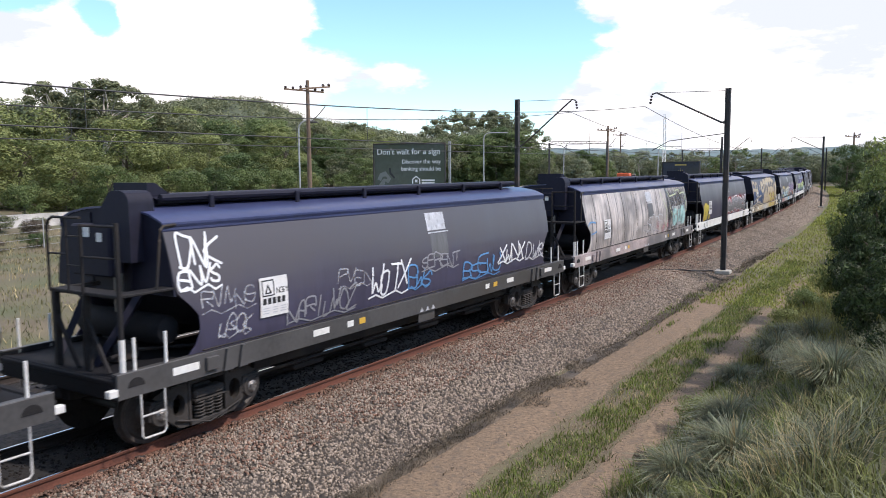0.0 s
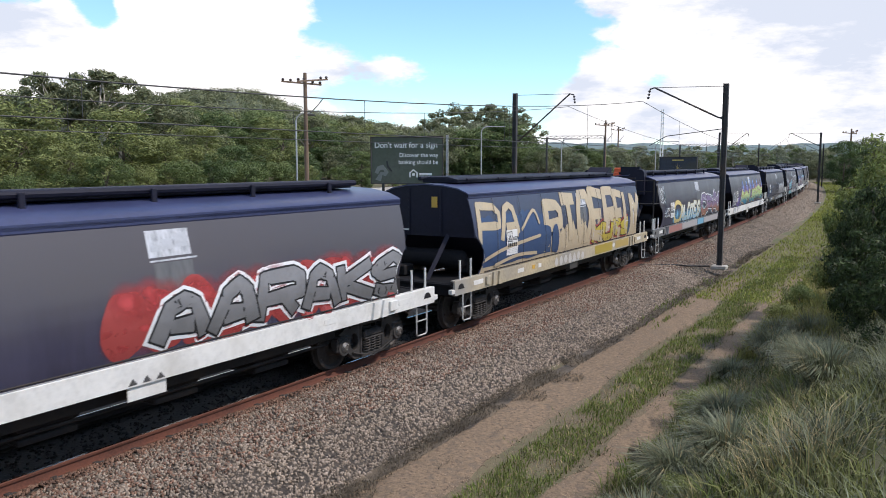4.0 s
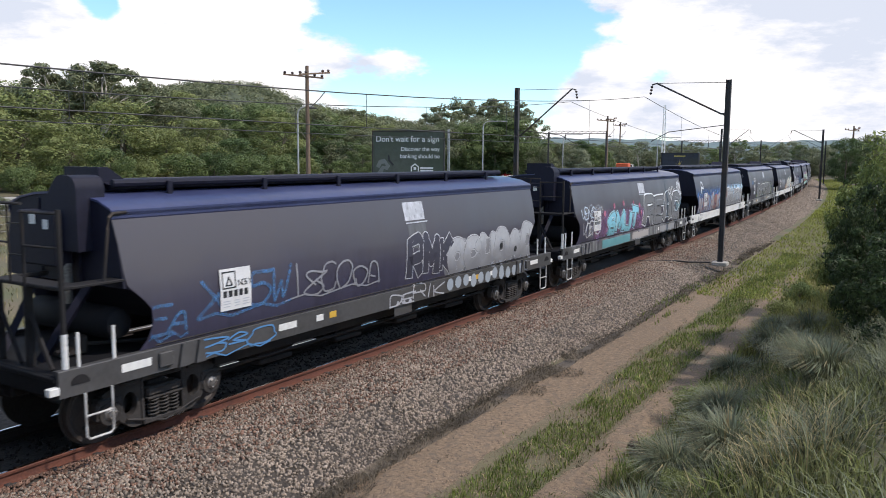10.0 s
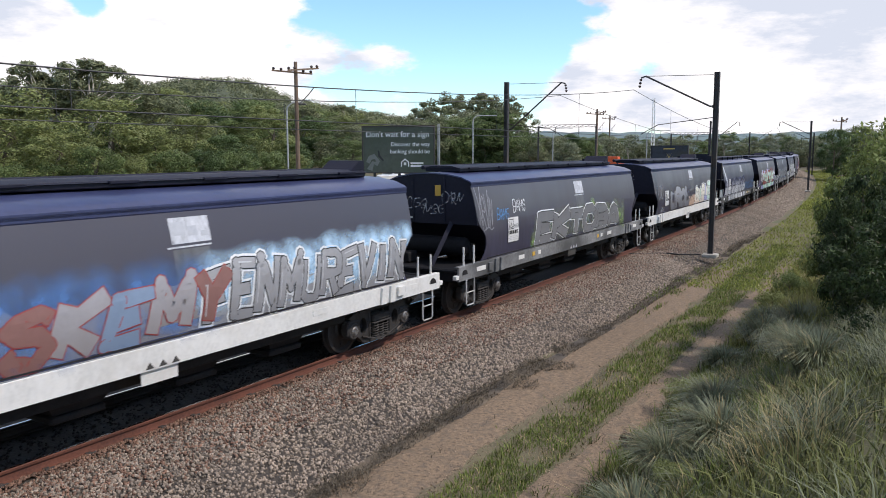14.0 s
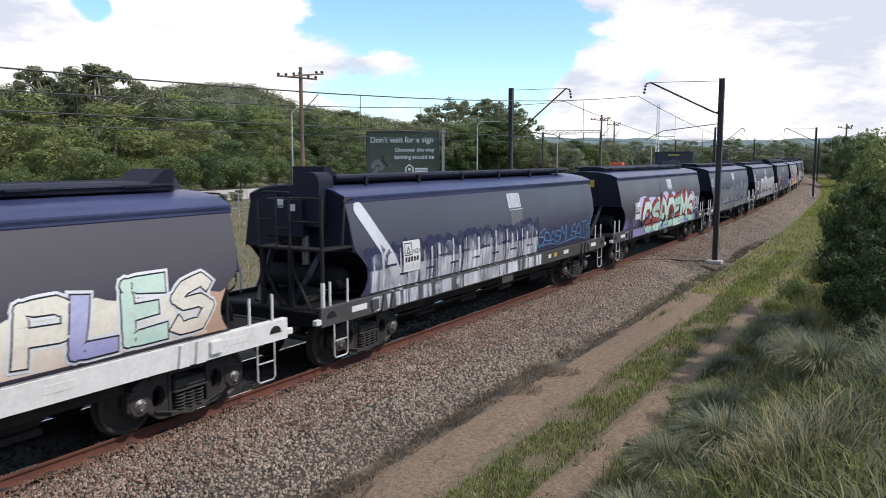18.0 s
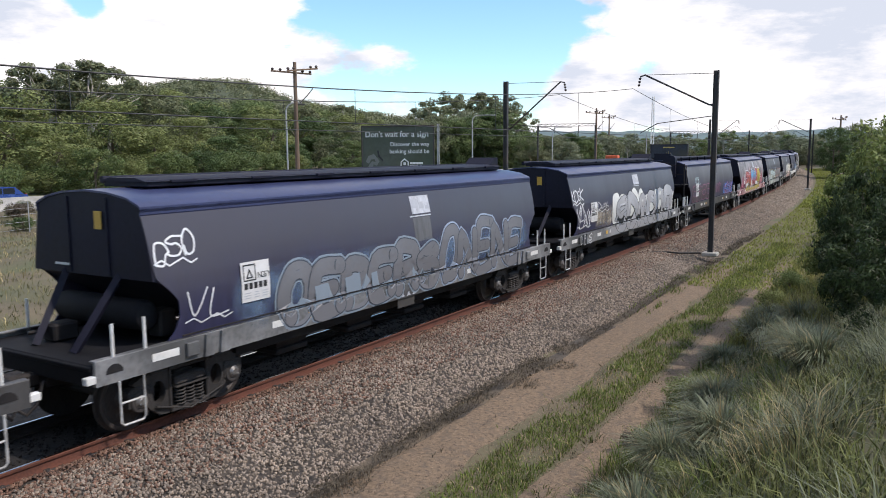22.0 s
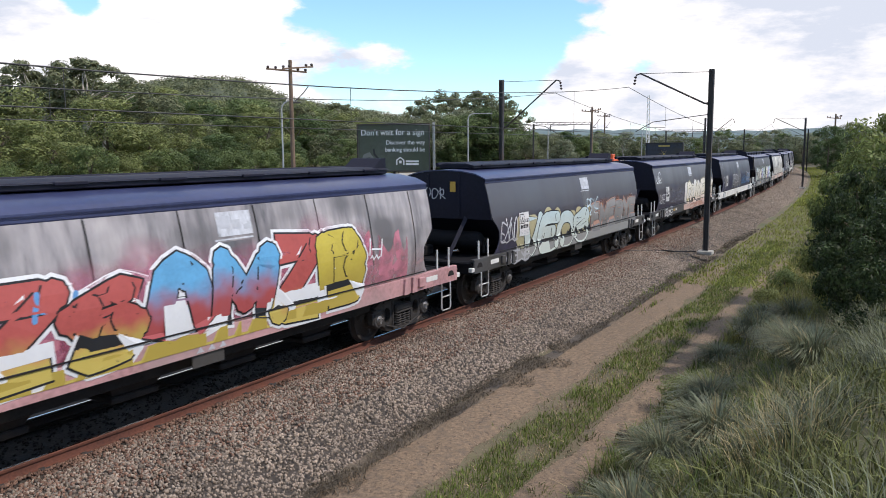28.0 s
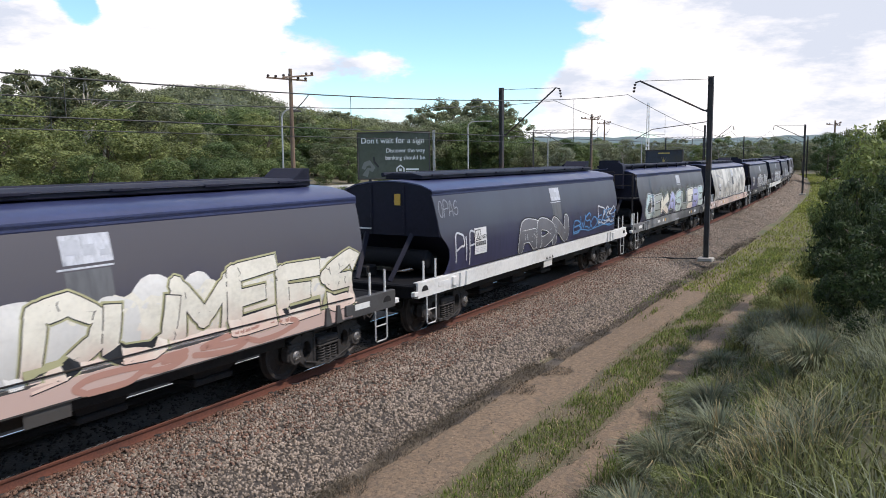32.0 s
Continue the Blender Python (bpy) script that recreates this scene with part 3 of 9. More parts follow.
def hill_top(az):
    return 39 - 3.0 * max(0.0, min(az + 14, 3.5)) - 1.25 * max(0.0, az + 10.5) - 1.3 * max(0.0, -18 - az)


M_HILL = material("wooded_hill", (0.060, 0.072, 0.040), rough=1.0, vary=0.6, scale=0.10, fine=0.6, bump=1.0)
# the far range's haze is painted into its blue-green base colour
M_HAZE = material("hazed_wooded_hill", (0.12, 0.17, 0.17), rough=1.0, vary=0.15, scale=0.01, fine=0.12, bump=0.3)


def ridge(name, az0, az1, r, top, depth, mat, label, seed):
    """A long wooded hill with an uneven crest."""
    sh, n, rows = Shape(), 160, 7
    for i in range(n + 1):
        az = az0 + (az1 - az0) * i / n
        e = min(1.0, 6 * min(i, n - i) / n)
        crest = top(az) * (0.35 + 0.65 * e) + noise.noise((az * 0.6, seed, 0)) * 5 + noise.noise((az * 5, seed, 3)) * 1.6
        for j in range(rows):
            u = j / (rows - 1)
            sh.v.append(tuple(polar(az, r + depth * u, -2 + (crest + 2) * math.sin(math.pi * 0.5 * u) ** 0.8 + noise.noise((az * 9, u * 9, seed)) * 1.5 * u)))
    sh.f = [(i * rows + j, (i + 1) * rows + j, (i + 1) * rows + j + 1, i * rows + j + 1) for i in range(n) for j in range(rows - 1)]
    ob = new(name, sh.mesh(name, 80))
    ob.data.materials.append(mat)
    tagged(ob, label, "hill", kind="structure")


ridge("hill", -40, 9, 290, hill_top, 160, M_HILL, "wooded green hill behind the road", 3)
ridge("backdrop_hill", -60, 80, 1350, lambda a: 38 + 12 * math.exp(-((a - 13) / 7) ** 2) + 5 * math.sin(a * 0.3), 500, M_HAZE, "distant wooded range, blue-green with painted haze", 8)


def hill_woods():
    """Tree tops along the wooded hill, one mass of leafy clumps."""
    rng = np.random.default_rng(12)
    c = []
    for k in range(2600):
        az, u = rng.uniform(-38, 7), rng.uniform(0.05, 1.0) ** 0.7
        top = hill_top(az)
        p = polar(az, 290 + 160 * u)
        c.append((p.x, p.y, -2 + (top + 2) * math.sin(math.pi * 0.5 * u) ** 0.8 + rng.uniform(-1.5, 3.0)))
    c = np.array(c)
    r = rng.uniform(2.4, 4.6, (len(c), 1)) * np.array([[1, 1, 0.75]])
    v, f = leaves(rng, c, r, 150000, 0.62, 0.3, 0.75, 0.7)
    ob = new("hill_trees", scatter_mesh("hill_trees", v, f, LEAF["gum"]))
    tagged(ob, "dense grey-green tree tops on the hill", "woods", kind="stuff")


hill_woods()

# ---- masts, wires, poles, signs ----
M_MAST = material("dark_weathered_steel", (0.045, 0.042, 0.042), rough=0.7, vary=0.35, scale=2, fine=20, bump=0.1, dirt=(0.09, 0.06, 0.04), dirt_at=0.62)
M_GALV = material("galvanised_steel", (0.42, 0.42, 0.42), rough=0.5, metal=0.5, vary=0.2, scale=2, fine=25, bump=0.05)
M_WIRE = material("copper_wire", (0.045, 0.043, 0.042), rough=0.6, vary=0.2, bump=0)
M_INSUL = material("brown_insulator", (0.05, 0.03, 0.025), rough=0.25, vary=0.2, bump=0)
M_POLE = material("weathered_timber_pole", (0.17, 0.115, 0.08), rough=0.9, vary=0.35, scale=2, fine=30, bump=0.3, stretch=(1, 1, 0.1))
M_STONE = material("footing_concrete", (0.38, 0.36, 0.32), rough=0.9, vary=0.25, scale=4, fine=30, bump=0.2)


def mast(s, lat, side, label, foot=5.9, tip_z=7.0):
    """Overhead-line mast: an H-section post, a raised cantilever reaching over its track, insulators."""
    base = -0.32 if lat > 0 else -0.45
    ob = thing("overhead_mast", label, "railway mast", "masts of the overhead line", m=along(s, lat, base))
    top = 7.03 if lat > 0 else 7.3
    h = top - base
    half = [(-0.095, -0.1), (0.095, -0.1), (0.095, -0.082), (0.008, -0.082), (0.008, 0.082), (0.095, 0.082), (0.095, 0.1), (-0.095, 0.1), (-0.095, 0.082), (-0.008, 0.082), (-0.008, -0.082), (-0.095, -0.082)]
    post = Shape().plate(half, h, pose(0, 0, h, -90))
    part("post", post, M_MAST, ob)
    part("footing", Shape().box((0, 0, 0.0), (0.5, 0.6, 0.16), 0.03), M_STONE, ob, "square concrete footing")
    d = 1 if side > 0 else -1                    # reach along +y (far side) or -y
    tip = (0, d * 2.85, tip_z - base)
    part("cantilever_arm", Shape().tube([(0, d * 0.1, foot - base), (0, d * 0.25, foot + 0.02 - base), tip, (0, d * 3.05, tip_z - 0.06 - base)], 0.036, 7), M_MAST, ob, "sloping steel arm over the track")
    part("stay_wire", Shape().tube([(0, d * 0.09, top - 0.1 - base), tip], 0.012, 5), M_WIRE, ob)
    part("arm_bracket", Shape().box((0, d * 0.12, foot - base), (0.26, 0.06, 0.1), 0.01), M_MAST, ob)
    for k in range(3):
        part("insulator", Shape().lathe([(0.0, 0.05), (0.055, 0.03), (0.06, 0.0), (0.03, -0.05), (0.0, -0.06)], "z", 10, at=(0, d * (3.06 + 0.02 * k), tip_z - 0.14 - 0.13 * k - base)), M_INSUL, ob)
    part("registration_arm", Shape().tube([(0, d * 0.1, 5.25 - base), (0, d * 2.3, 5.0 - base), (0, d * 3.0, 4.62 - base)], 0.018, 6), M_MAST, ob)
    return ob


MASTS = (-32.0, 26.0, 84.0, 142.0, 200.0)
for s in MASTS:
    mast(s, 3.5, 1, "dark steel overhead-line mast beside the ballast", 5.68)
for s in (-30.0, 28.5, 86.0, 144.0, 202.0):
    mast(s, -6.9, -1, "dark steel overhead-line mast behind the train", 5.0, 7.15)


def span(name, lat, s0, s1, z, sag, r, label, droppers=False):
    """A wire between two masts, hanging in a shallow curve."""
    def zz(s):
        u = (s - s0) / (s1 - s0)
        return z - sag * 4 * u * (1 - u)
    ob = thing(name, label, "wire", "overhead wires")
    part("wire", Shape().tube([at(s, lat, zz(s)) for s in steps([(s0, s1, 2.5)])], r, 5), M_WIRE, ob)
    if droppers:
        for k in range(1, 9):
            s = s0 + (s1 - s0) * k / 9
            part("dropper", Shape().tube([at(s, lat, zz(s)), at(s, lat, 4.52)], 0.006, 4), M_WIRE, ob)


for a, b in zip(MASTS, MASTS[1:]):
    span("messenger_wire", 0.15, a, b, 6.47, 1.43, 0.012, "sagging messenger wire over the track", True)
    span("contact_wire", 0.0, a, b, 4.55, 0.03, 0.010, "taut contact wire over the track")
    span("messenger_wire", -4.1, a + 2.5, b + 2.5, 6.55, 1.43, 0.012, "sagging messenger wire over the far track", True)
    span("contact_wire", -4.0, a + 2.5, b + 2.5, 4.55, 0.03, 0.010, "taut contact wire over the far track")


def track_cable():
    pts = [(26.0, 3.1, -0.30), (25.5, 2.75, -0.26), (25.0, 2.45, -0.22), (24.9, 2.1, -0.19), (24.3, 1.7, -0.15), (23.9, 1.3, -0.15), (23.6, 0.85, -0.14)]
    ob = thing("bonding_cable", "black bonding cable lying across the ballast to the rail", "cable")
    part("cable", Shape().tube([at(s, l, z) for s, l, z in pts], 0.035, 6), M_INK2, ob)


M_INK2 = plain("black_rubber", (0.012, 0.012, 0.012), 0.7)
track_cable()


def power_pole(az, r, top, label):
    p = stand(polar(az, r))
    ob = thing("power_pole", label, "power pole", "timber poles", m=Matrix.Translation(p) @ pose(0, 0, 0, 0, 0, 18))
    h = top - p.z
    part("shaft", Shape().tube([(0, 0, -0.3), (0, 0, h * 0.5), (0, 0, h)], 0.19, 10, taper=0.13), M_POLE, ob)
    for k, (z, w, tilt) in enumerate(((h - 0.75, 1.5, 0.06), (h - 0.55, 1.35, -0.12))):
        arm = part("cross_arm", Shape().box((0, 0, 0), (2 * w, 0.1, 0.12), 0.01), M_POLE, ob, m=pose((-0.25, 0.55)[k], 0.12 * (1, -1)[k], z, 0, math.degrees(tilt), (0, 25)[k]))
        for x in (-0.92, -0.55, 0.55, 0.92):
            part("insulator", Shape().lathe([(0.0, 0.2), (0.09, 0.16), (0.12, 0.08), (0.06, 0.0), (0.0, 0.0)], "z", 9, at=(x * w, 0, 0.06)), M_INSUL, arm)
    part("cable_head", Shape().tube([(0.3, 0, h - 3.0), (0.9, 0, h - 2.4), (1.3, 0, h - 1.9)], 0.04, 6).box((0.35, 0, h - 3.1), (0.7, 0.12, 0.12), 0.02), M_MAST, ob)
    return ob


power_pole(-10.5, 60, 10.6, "weathered timber power pole with tilted cross-arms")
power_pole(11.1, 122, 10.3, "timber power pole with two cross-arms")
power_pole(26.9, 150, 9.6, "far timber power pole above the trees")
power_pole(12.0, 170, 11.5, "far timber power pole with a cross-arm")


def street_lamp(az, r, top, reach_out, label):
    p = stand(polar(az, r))
    h = top - p.z
    ob = thing("street_lamp", label, "street lamp", "lamps along the road", m=Matrix.Translation(p))
    pts = [(0, 0, -0.2), (0, 0, h - 0.8)] + [(0.8 * (1 - math.cos(a)), 0, h - 0.8 + 0.8 * math.sin(a)) for a in [radians(q) for q in (25, 50, 75, 90)]] + [(reach_out, 0, h + 0.02)]
    part("column", Shape().tube(pts, 0.085, 8, taper=0.05), M_GALV, ob)
    part("lantern", Shape().box((reach_out + 0.25, 0, h), (0.7, 0.24, 0.12), 0.04), M_GALV, ob)


street_lamp(2.2, 105, 8.7, 2.6, "galvanised street lamp with a curved arm")
street_lamp(8.0, 129, 7.7, 2.6, "galvanised street lamp with a curved arm")
street_lamp(-11.2, 76, 8.6, 0.9, "pale street lamp column beside the road")
street_lamp(14.6, 128, 7.2, 3.0, "white street lamp with a bent arm")


def billboard(az0, az1, r0, r1, z0, z1, label, mat):
    """A poster panel with a steel frame, side catwalk and legs; x runs along its face."""
    a, b = polar(az0, r0), polar(az1, r1)
    w = (b - a).length
    ob = thing("billboard", label, "billboard", m=Matrix.Translation((a.x, a.y, z0)) @ Matrix.Rotation(math.atan2(b.y - a.y, b.x - a.x), 4, "Z"))
    h = z1 - z0
    part("panel", Shape().box((w / 2, 0.12, h / 2), (w, 0.2, h), 0.01), mat, ob)
    for x0, z, sx, sz in ((w / 2, h - 0.04, w + 0.12, 0.1), (w / 2, 0.04, w + 0.12, 0.1), (0.0, h / 2, 0.1, h), (w, h / 2, 0.1, h)):
        part("frame_bar", Shape().box((x0, 0.0, z), (sx, 0.1, sz), 0.01), M_MAST, ob)
    for x0 in (0.15 * w, 0.5 * w, 0.85 * w):
        part("leg", Shape().box((x0, 0.35, -z0 / 2 + 0.4), (0.2, 0.2, z0 + 1.4), 0.01), M_MAST, ob)
    return ob, w, h


M_POSTER = material("dark_olive_poster", (0.075, 0.088, 0.066), rough=0.5, vary=0.3, scale=0.4, fine=3.0, bump=0.0, dirt=(0.045, 0.06, 0.03), dirt_at=0.52)
M_POSTER2 = material("dark_blue_poster", (0.018, 0.026, 0.045), rough=0.5, vary=0.5, scale=0.5, fine=3, bump=0, dirt=(0.05, 0.045, 0.02), dirt_at=0.6)
M_TEXT = plain("white_print", (0.78, 0.78, 0.76))
M_GHOST = plain("pale_grey_print", (0.17, 0.18, 0.165))


def print_text(parent, body, x, z, size, mat, align="LEFT"):
    """A line of the sign's print, cut from the built-in font."""
    cu = bpy.data.curves.new("print", "FONT")
    cu.body, cu.size, cu.align_x, cu.offset = body, size, align, 0.010 * size
    tmp = bpy.data.objects.new("print", cu)
    me = bpy.data.meshes.new_from_object(tmp)
    me.transform(Matrix.Translation((x, 0.008, z)) @ Matrix.Rotation(radians(90), 4, "X"))
    me.materials.clear()
    me.materials.append(mat)
    bpy.data.objects.remove(tmp)
    ob = new("print_line", me)
    ob.parent = parent
    return ob


def signs():
    ob, w, h = billboard(-5.85, -0.63, 66.6, 64.6, 2.15, 6.1, "dark olive advertising billboard with white lettering", M_POSTER)
    print_text(ob, "Don't wait for a sign", w * 0.045, h * 0.765, 0.675, M_TEXT)
    print_text(ob, "Discover the way", w * 0.94, h * 0.57, 0.48, M_TEXT, "RIGHT")
    print_text(ob, "banking should be", w * 0.94, h * 0.42, 0.48, M_TEXT, "RIGHT")
    house = Shape()
    x, z = w * 0.54, h * 0.14
    house.plate([(x, z), (x + 0.1, z), (x + 0.1, z + 0.36), (x + 0.36, z + 0.56), (x + 0.62, z + 0.36), (x + 0.62, z), (x + 0.72, z), (x + 0.72, z + 0.4), (x + 0.36, z + 0.68), (x, z + 0.4)], 0.012, Matrix.Translation((0, -0.002, 0)))
    house.box((x + 0.36, 0.004, z + 0.24), (0.22, 0.012, 0.22), 0.0)
    part("emblem", house, M_TEXT, ob, "white house-shaped emblem")
    for k, (a, b) in enumerate(((0.16, 0.30), (-0.08, 0.08))):
        part("name_bar", Shape().box((x + 1.4, 0.004, z + 0.06 + (a + b) / 2), (1.12, 0.012, b - a), 0.0), M_TEXT, ob)
    ghost = Shape()
    ghost.plate([(0.35, 0.35), (0.85, 0.2), (1.0, 0.75), (1.3, 0.62), (1.55, 1.0), (1.05, 1.62), (0.55, 1.45), (0.3, 0.95), (0.6, 0.8), (0.8, 1.15), (1.1, 1.2), (1.2, 0.95), (0.85, 1.0)], 0.01, Matrix.Translation((0, 0.0, 0)))
    part("ghost_emblem", ghost, M_GHOST, ob, "faint grey emblem in the poster's corner")
    ghost2 = Shape().plate([(1.35, 1.9), (1.5, 1.9), (1.55, 1.5), (1.9, 1.1), (1.8, 1.0), (1.4, 1.4)], 0.01)
    part("poster_figure", ghost2, M_INK, ob)
    for x in (w + 0.3, w + 0.42):
        part("side_ladder", Shape().tube([(x, 0.1, -0.6), (x, 0.1, h + 0.1)], 0.05, 6), M_GALV, ob)
    ob2, w2, h2 = billboard(14.9, 17.4, 112, 108, 2.2, 4.7, "dark blue billboard with a golden star emblem", M_POSTER2)
    star = Shape()
    for k in range(5):
        a = radians(90 + (k - 2) * 38)
        star.plate([(w2 / 2 - 0.05, h2 * 0.35), (w2 / 2 + 0.05, h2 * 0.35), (w2 / 2 + 0.75 * math.cos(a), h2 * 0.35 + 0.75 * math.sin(a))], 0.01, Matrix.Translation((0, -0.001 - 0.002 * k, 0)))
    part("emblem", star, M_YELLOWPRINT, ob2, "golden leaf-star emblem")
    part("name_bar", Shape().box((w2 / 2, 0.0, h2 * 0.82), (1.9, 0.012, 0.16), 0), M_YELLOWPRINT, ob2)


M_YELLOWPRINT = plain("golden_print", (0.5, 0.38, 0.1))
signs()


def portal(az0, az1, r, z, label):
    """A lattice beam over the far tracks on an upright at its nearer end."""
    a, b = polar(az0, r), polar(az1, r)
    w = (b - a).length
    ob = thing("overhead_portal", label, "railway portal", "portals of the overhead line", m=Matrix.Translation((a.x, a.y, z)) @ Matrix.Rotation(math.atan2(b.y - a.y, b.x - a.x), 4, "Z"))
    for y in (-0.15, 0.15):
        for h in (-0.16, 0.16):
            part("beam_chord", Shape().box((w / 2, y, h), (w, 0.07, 0.07), 0.01), M_MAST, ob)
    for k in range(10):
        part("beam_brace", Shape().tube([(w * k / 10, -0.15, -0.16), (w * (k + 1) / 10, -0.15, 0.16)], 0.025, 4), M_MAST, ob)
    for x in (0.1, w - 0.1):
        part("post", Shape().box((x, 0, -z / 2 - 0.35), (0.24, 0.24, z + 0.7), 0.02), M_MAST, ob)
    for x in (w * 0.3, w * 0.7):
        part("dropper", Shape().tube([(x, 0, -0.16), (x, 0, -1.1)], 0.05, 5), M_MAST, ob)


portal(6.9, 11.1, 112, 7.5, "dark lattice portal beam over the far tracks")
portal(16.2, 18.8, 150, 7.1, "far dark portal beam over the tracks")


def lattice_boom(az, r, top):
    p = stand(polar(az, r))
    ob = thing("lattice_tower", "white lattice tower above the railway yard", "tower", m=Matrix.Translation(p))
    h = top - p.z
    for x in (-0.28, 0.28):
        for y in (-0.28, 0.28):
            part("chord", Shape().tube([(x, y, 0), (x * 0.5, y * 0.5, h)], 0.05, 5), M_TEXT, ob)
    n = 14
    for k in range(n):
        a, b = k / n, (k + 1) / n
        f, g = 0.28 * (1 - 0.5 * a), 0.28 * (1 - 0.5 * b)
        part("brace", Shape().tube([(-f, -f, a * h), (g, -g, b * h)], 0.03, 4), M_TEXT, ob)
        part("brace", Shape().tube([(f, -f, a * h), (g, g, b * h)], 0.03, 4), M_TEXT, ob)


lattice_boom(15.0, 140, 13.0)
M_ORANGE = material("orange_machine_paint", (0.62, 0.10, 0.03), rough=0.45, vary=0.2)


def yard_machine(az, r, label, k=1.0):
    p = stand(polar(az, r))
    ob = thing("track_machine", label, "rail vehicle", m=Matrix.Translation(p + Vector((0, 0, 1.1))) @ pose(0, 0, 0, 0, 0, 60))
    part("body", Shape().box((0, 0, 1.0 * k), (3.2 * k, 2.2, 1.5 * k), 0.1), M_ORANGE, ob)
    part("cab", Shape().box((-0.9 * k, 0, 2.0 * k), (1.2 * k, 2.0, 0.8 * k), 0.1), M_ORANGE, ob)
    part("chassis", Shape().box((0, 0, 0.05), (3.6 * k, 2.0, 0.5), 0.05), M_DARKG, ob)
    for x in (-1.1, 1.1):
        part("wheel", Shape().lathe([(0.0, -1.0), (0.42, -1.0), (0.42, 1.0), (0.0, 1.0)], "y", 14, at=(x * k, 0, -0.6)), M_DARKG, ob)
    part("exhaust", Shape().tube([(0.6, 0.5, 1.7 * k), (0.6, 0.5, 2.6 * k)], 0.07, 6), M_DARKG, ob)


M_DARKG = plain("dark_grey_paint", (0.03, 0.03, 0.03))
yard_machine(12.4, 128, "orange track machine standing in the yard")
yard_machine(19.6, 150, "red track machine standing in the yard", 0.8)

# ---- ballast stones, grass, bushes ----
def stones(name, n, size, s_range, l_range, zf, mat, label, seed, crowd=1.0, near=1.0):
    """Broken stones lying on the bed: lopsided six-cornered lumps."""
    rng = np.random.default_rng(seed)
    s = s_range[0] + (s_range[1] - s_range[0]) * rng.uniform(0, 1, n) ** crowd
    l = l_range[0] + (l_range[1] - l_range[0]) * rng.uniform(0, 1, n) ** near
    c = np.array([tuple(at(a, b, zf(a, b))) for a, b in zip(s, l)])
    k = size * rng.uniform(0.55, 1.25, n)
    corners = np.array([(1, 0, 0), (-1, 0, 0), (0, 1, 0), (0, -1, 0), (0, 0, 1), (0, 0, -1)], float)
    a, b = frames_at(rng, n)
    d = np.cross(a, b)
    v = np.empty((n, 6, 3))
    for i, q in enumerate(corners):
        stretch = rng.uniform(0.6, 1.25, (n, 1)) * k[:, None]
        v[:, i] = c + stretch * (q[0] * a + q[1] * b * 0.8 + q[2] * d * 0.75) + rng.normal(size=(n, 3)) * 0.004
    tri = np.array([(0, 2, 4), (2, 1, 4), (1, 3, 4), (3, 0, 4), (2, 0, 5), (1, 2, 5), (3, 1, 5), (0, 3, 5)])
    f = (np.arange(n)[:, None, None] * 6 + tri[None]).reshape(-1, 3)
    ob = new(name, scatter_mesh(name, v.reshape(-1, 3), f, mat))
    return tagged(ob, label, "ballast", kind="stuff")


M_RUSTSTONE = material("rust_stained_stone", (0.160, 0.092, 0.064), rough=0.9, vary=0.35, scale=1.2, fine=30, bump=0.6, island=0.45)
stones("ballast_stones", 54000, 0.036, (-7, 24), (1.05, 3.62), lambda s, l: bed(s, l) + 0.005, M_BALLAST, "crushed grey stone ballast beside the rail", 1, 1.25)
stones("ballast_stones", 22000, 0.044, (22, 60), (1.0, 3.6), lambda s, l: bed(s, l) + 0.005, M_BALLAST, "crushed grey stone ballast along the curve", 2)
stones("ballast_stones", 24000, 0.034, (-7, 34), (0.84, 2.4), lambda s, l: bed(s, l) + 0.012, M_RUSTSTONE, "rust-stained brown ballast next to the rail", 3, 1.25, 1.8)
stones("ballast_stones", 20000, 0.085, (58, 190), (0.9, 3.6), lambda s, l: bed(s, l) + 0.01, M_BALLAST, "crushed stone ballast far along the curve", 6, 1.3)
stones("ballast_stones", 9000, 0.06, (-34, -6.5), (0.9, 3.6), lambda s, l: bed(s, l) + 0.005, M_BALLAST, "crushed stone ballast behind the wagons", 7)
# stones between the rails, near-black to carry the painted shade
stones("ballast_stones", 4000, 0.035, (-9, 16), (-0.65, 0.65), lambda s, l: -0.17, M_BEDSHADE, "near-black stones between the rails, shade put into their colour", 4)
stones("path_gravel", 46000, 0.012, (-6, 24), (3.4, 6.93), lambda s, l: ground_z(s, l) + 0.006, M_GRIT, "loose fine gravel on the path", 5)


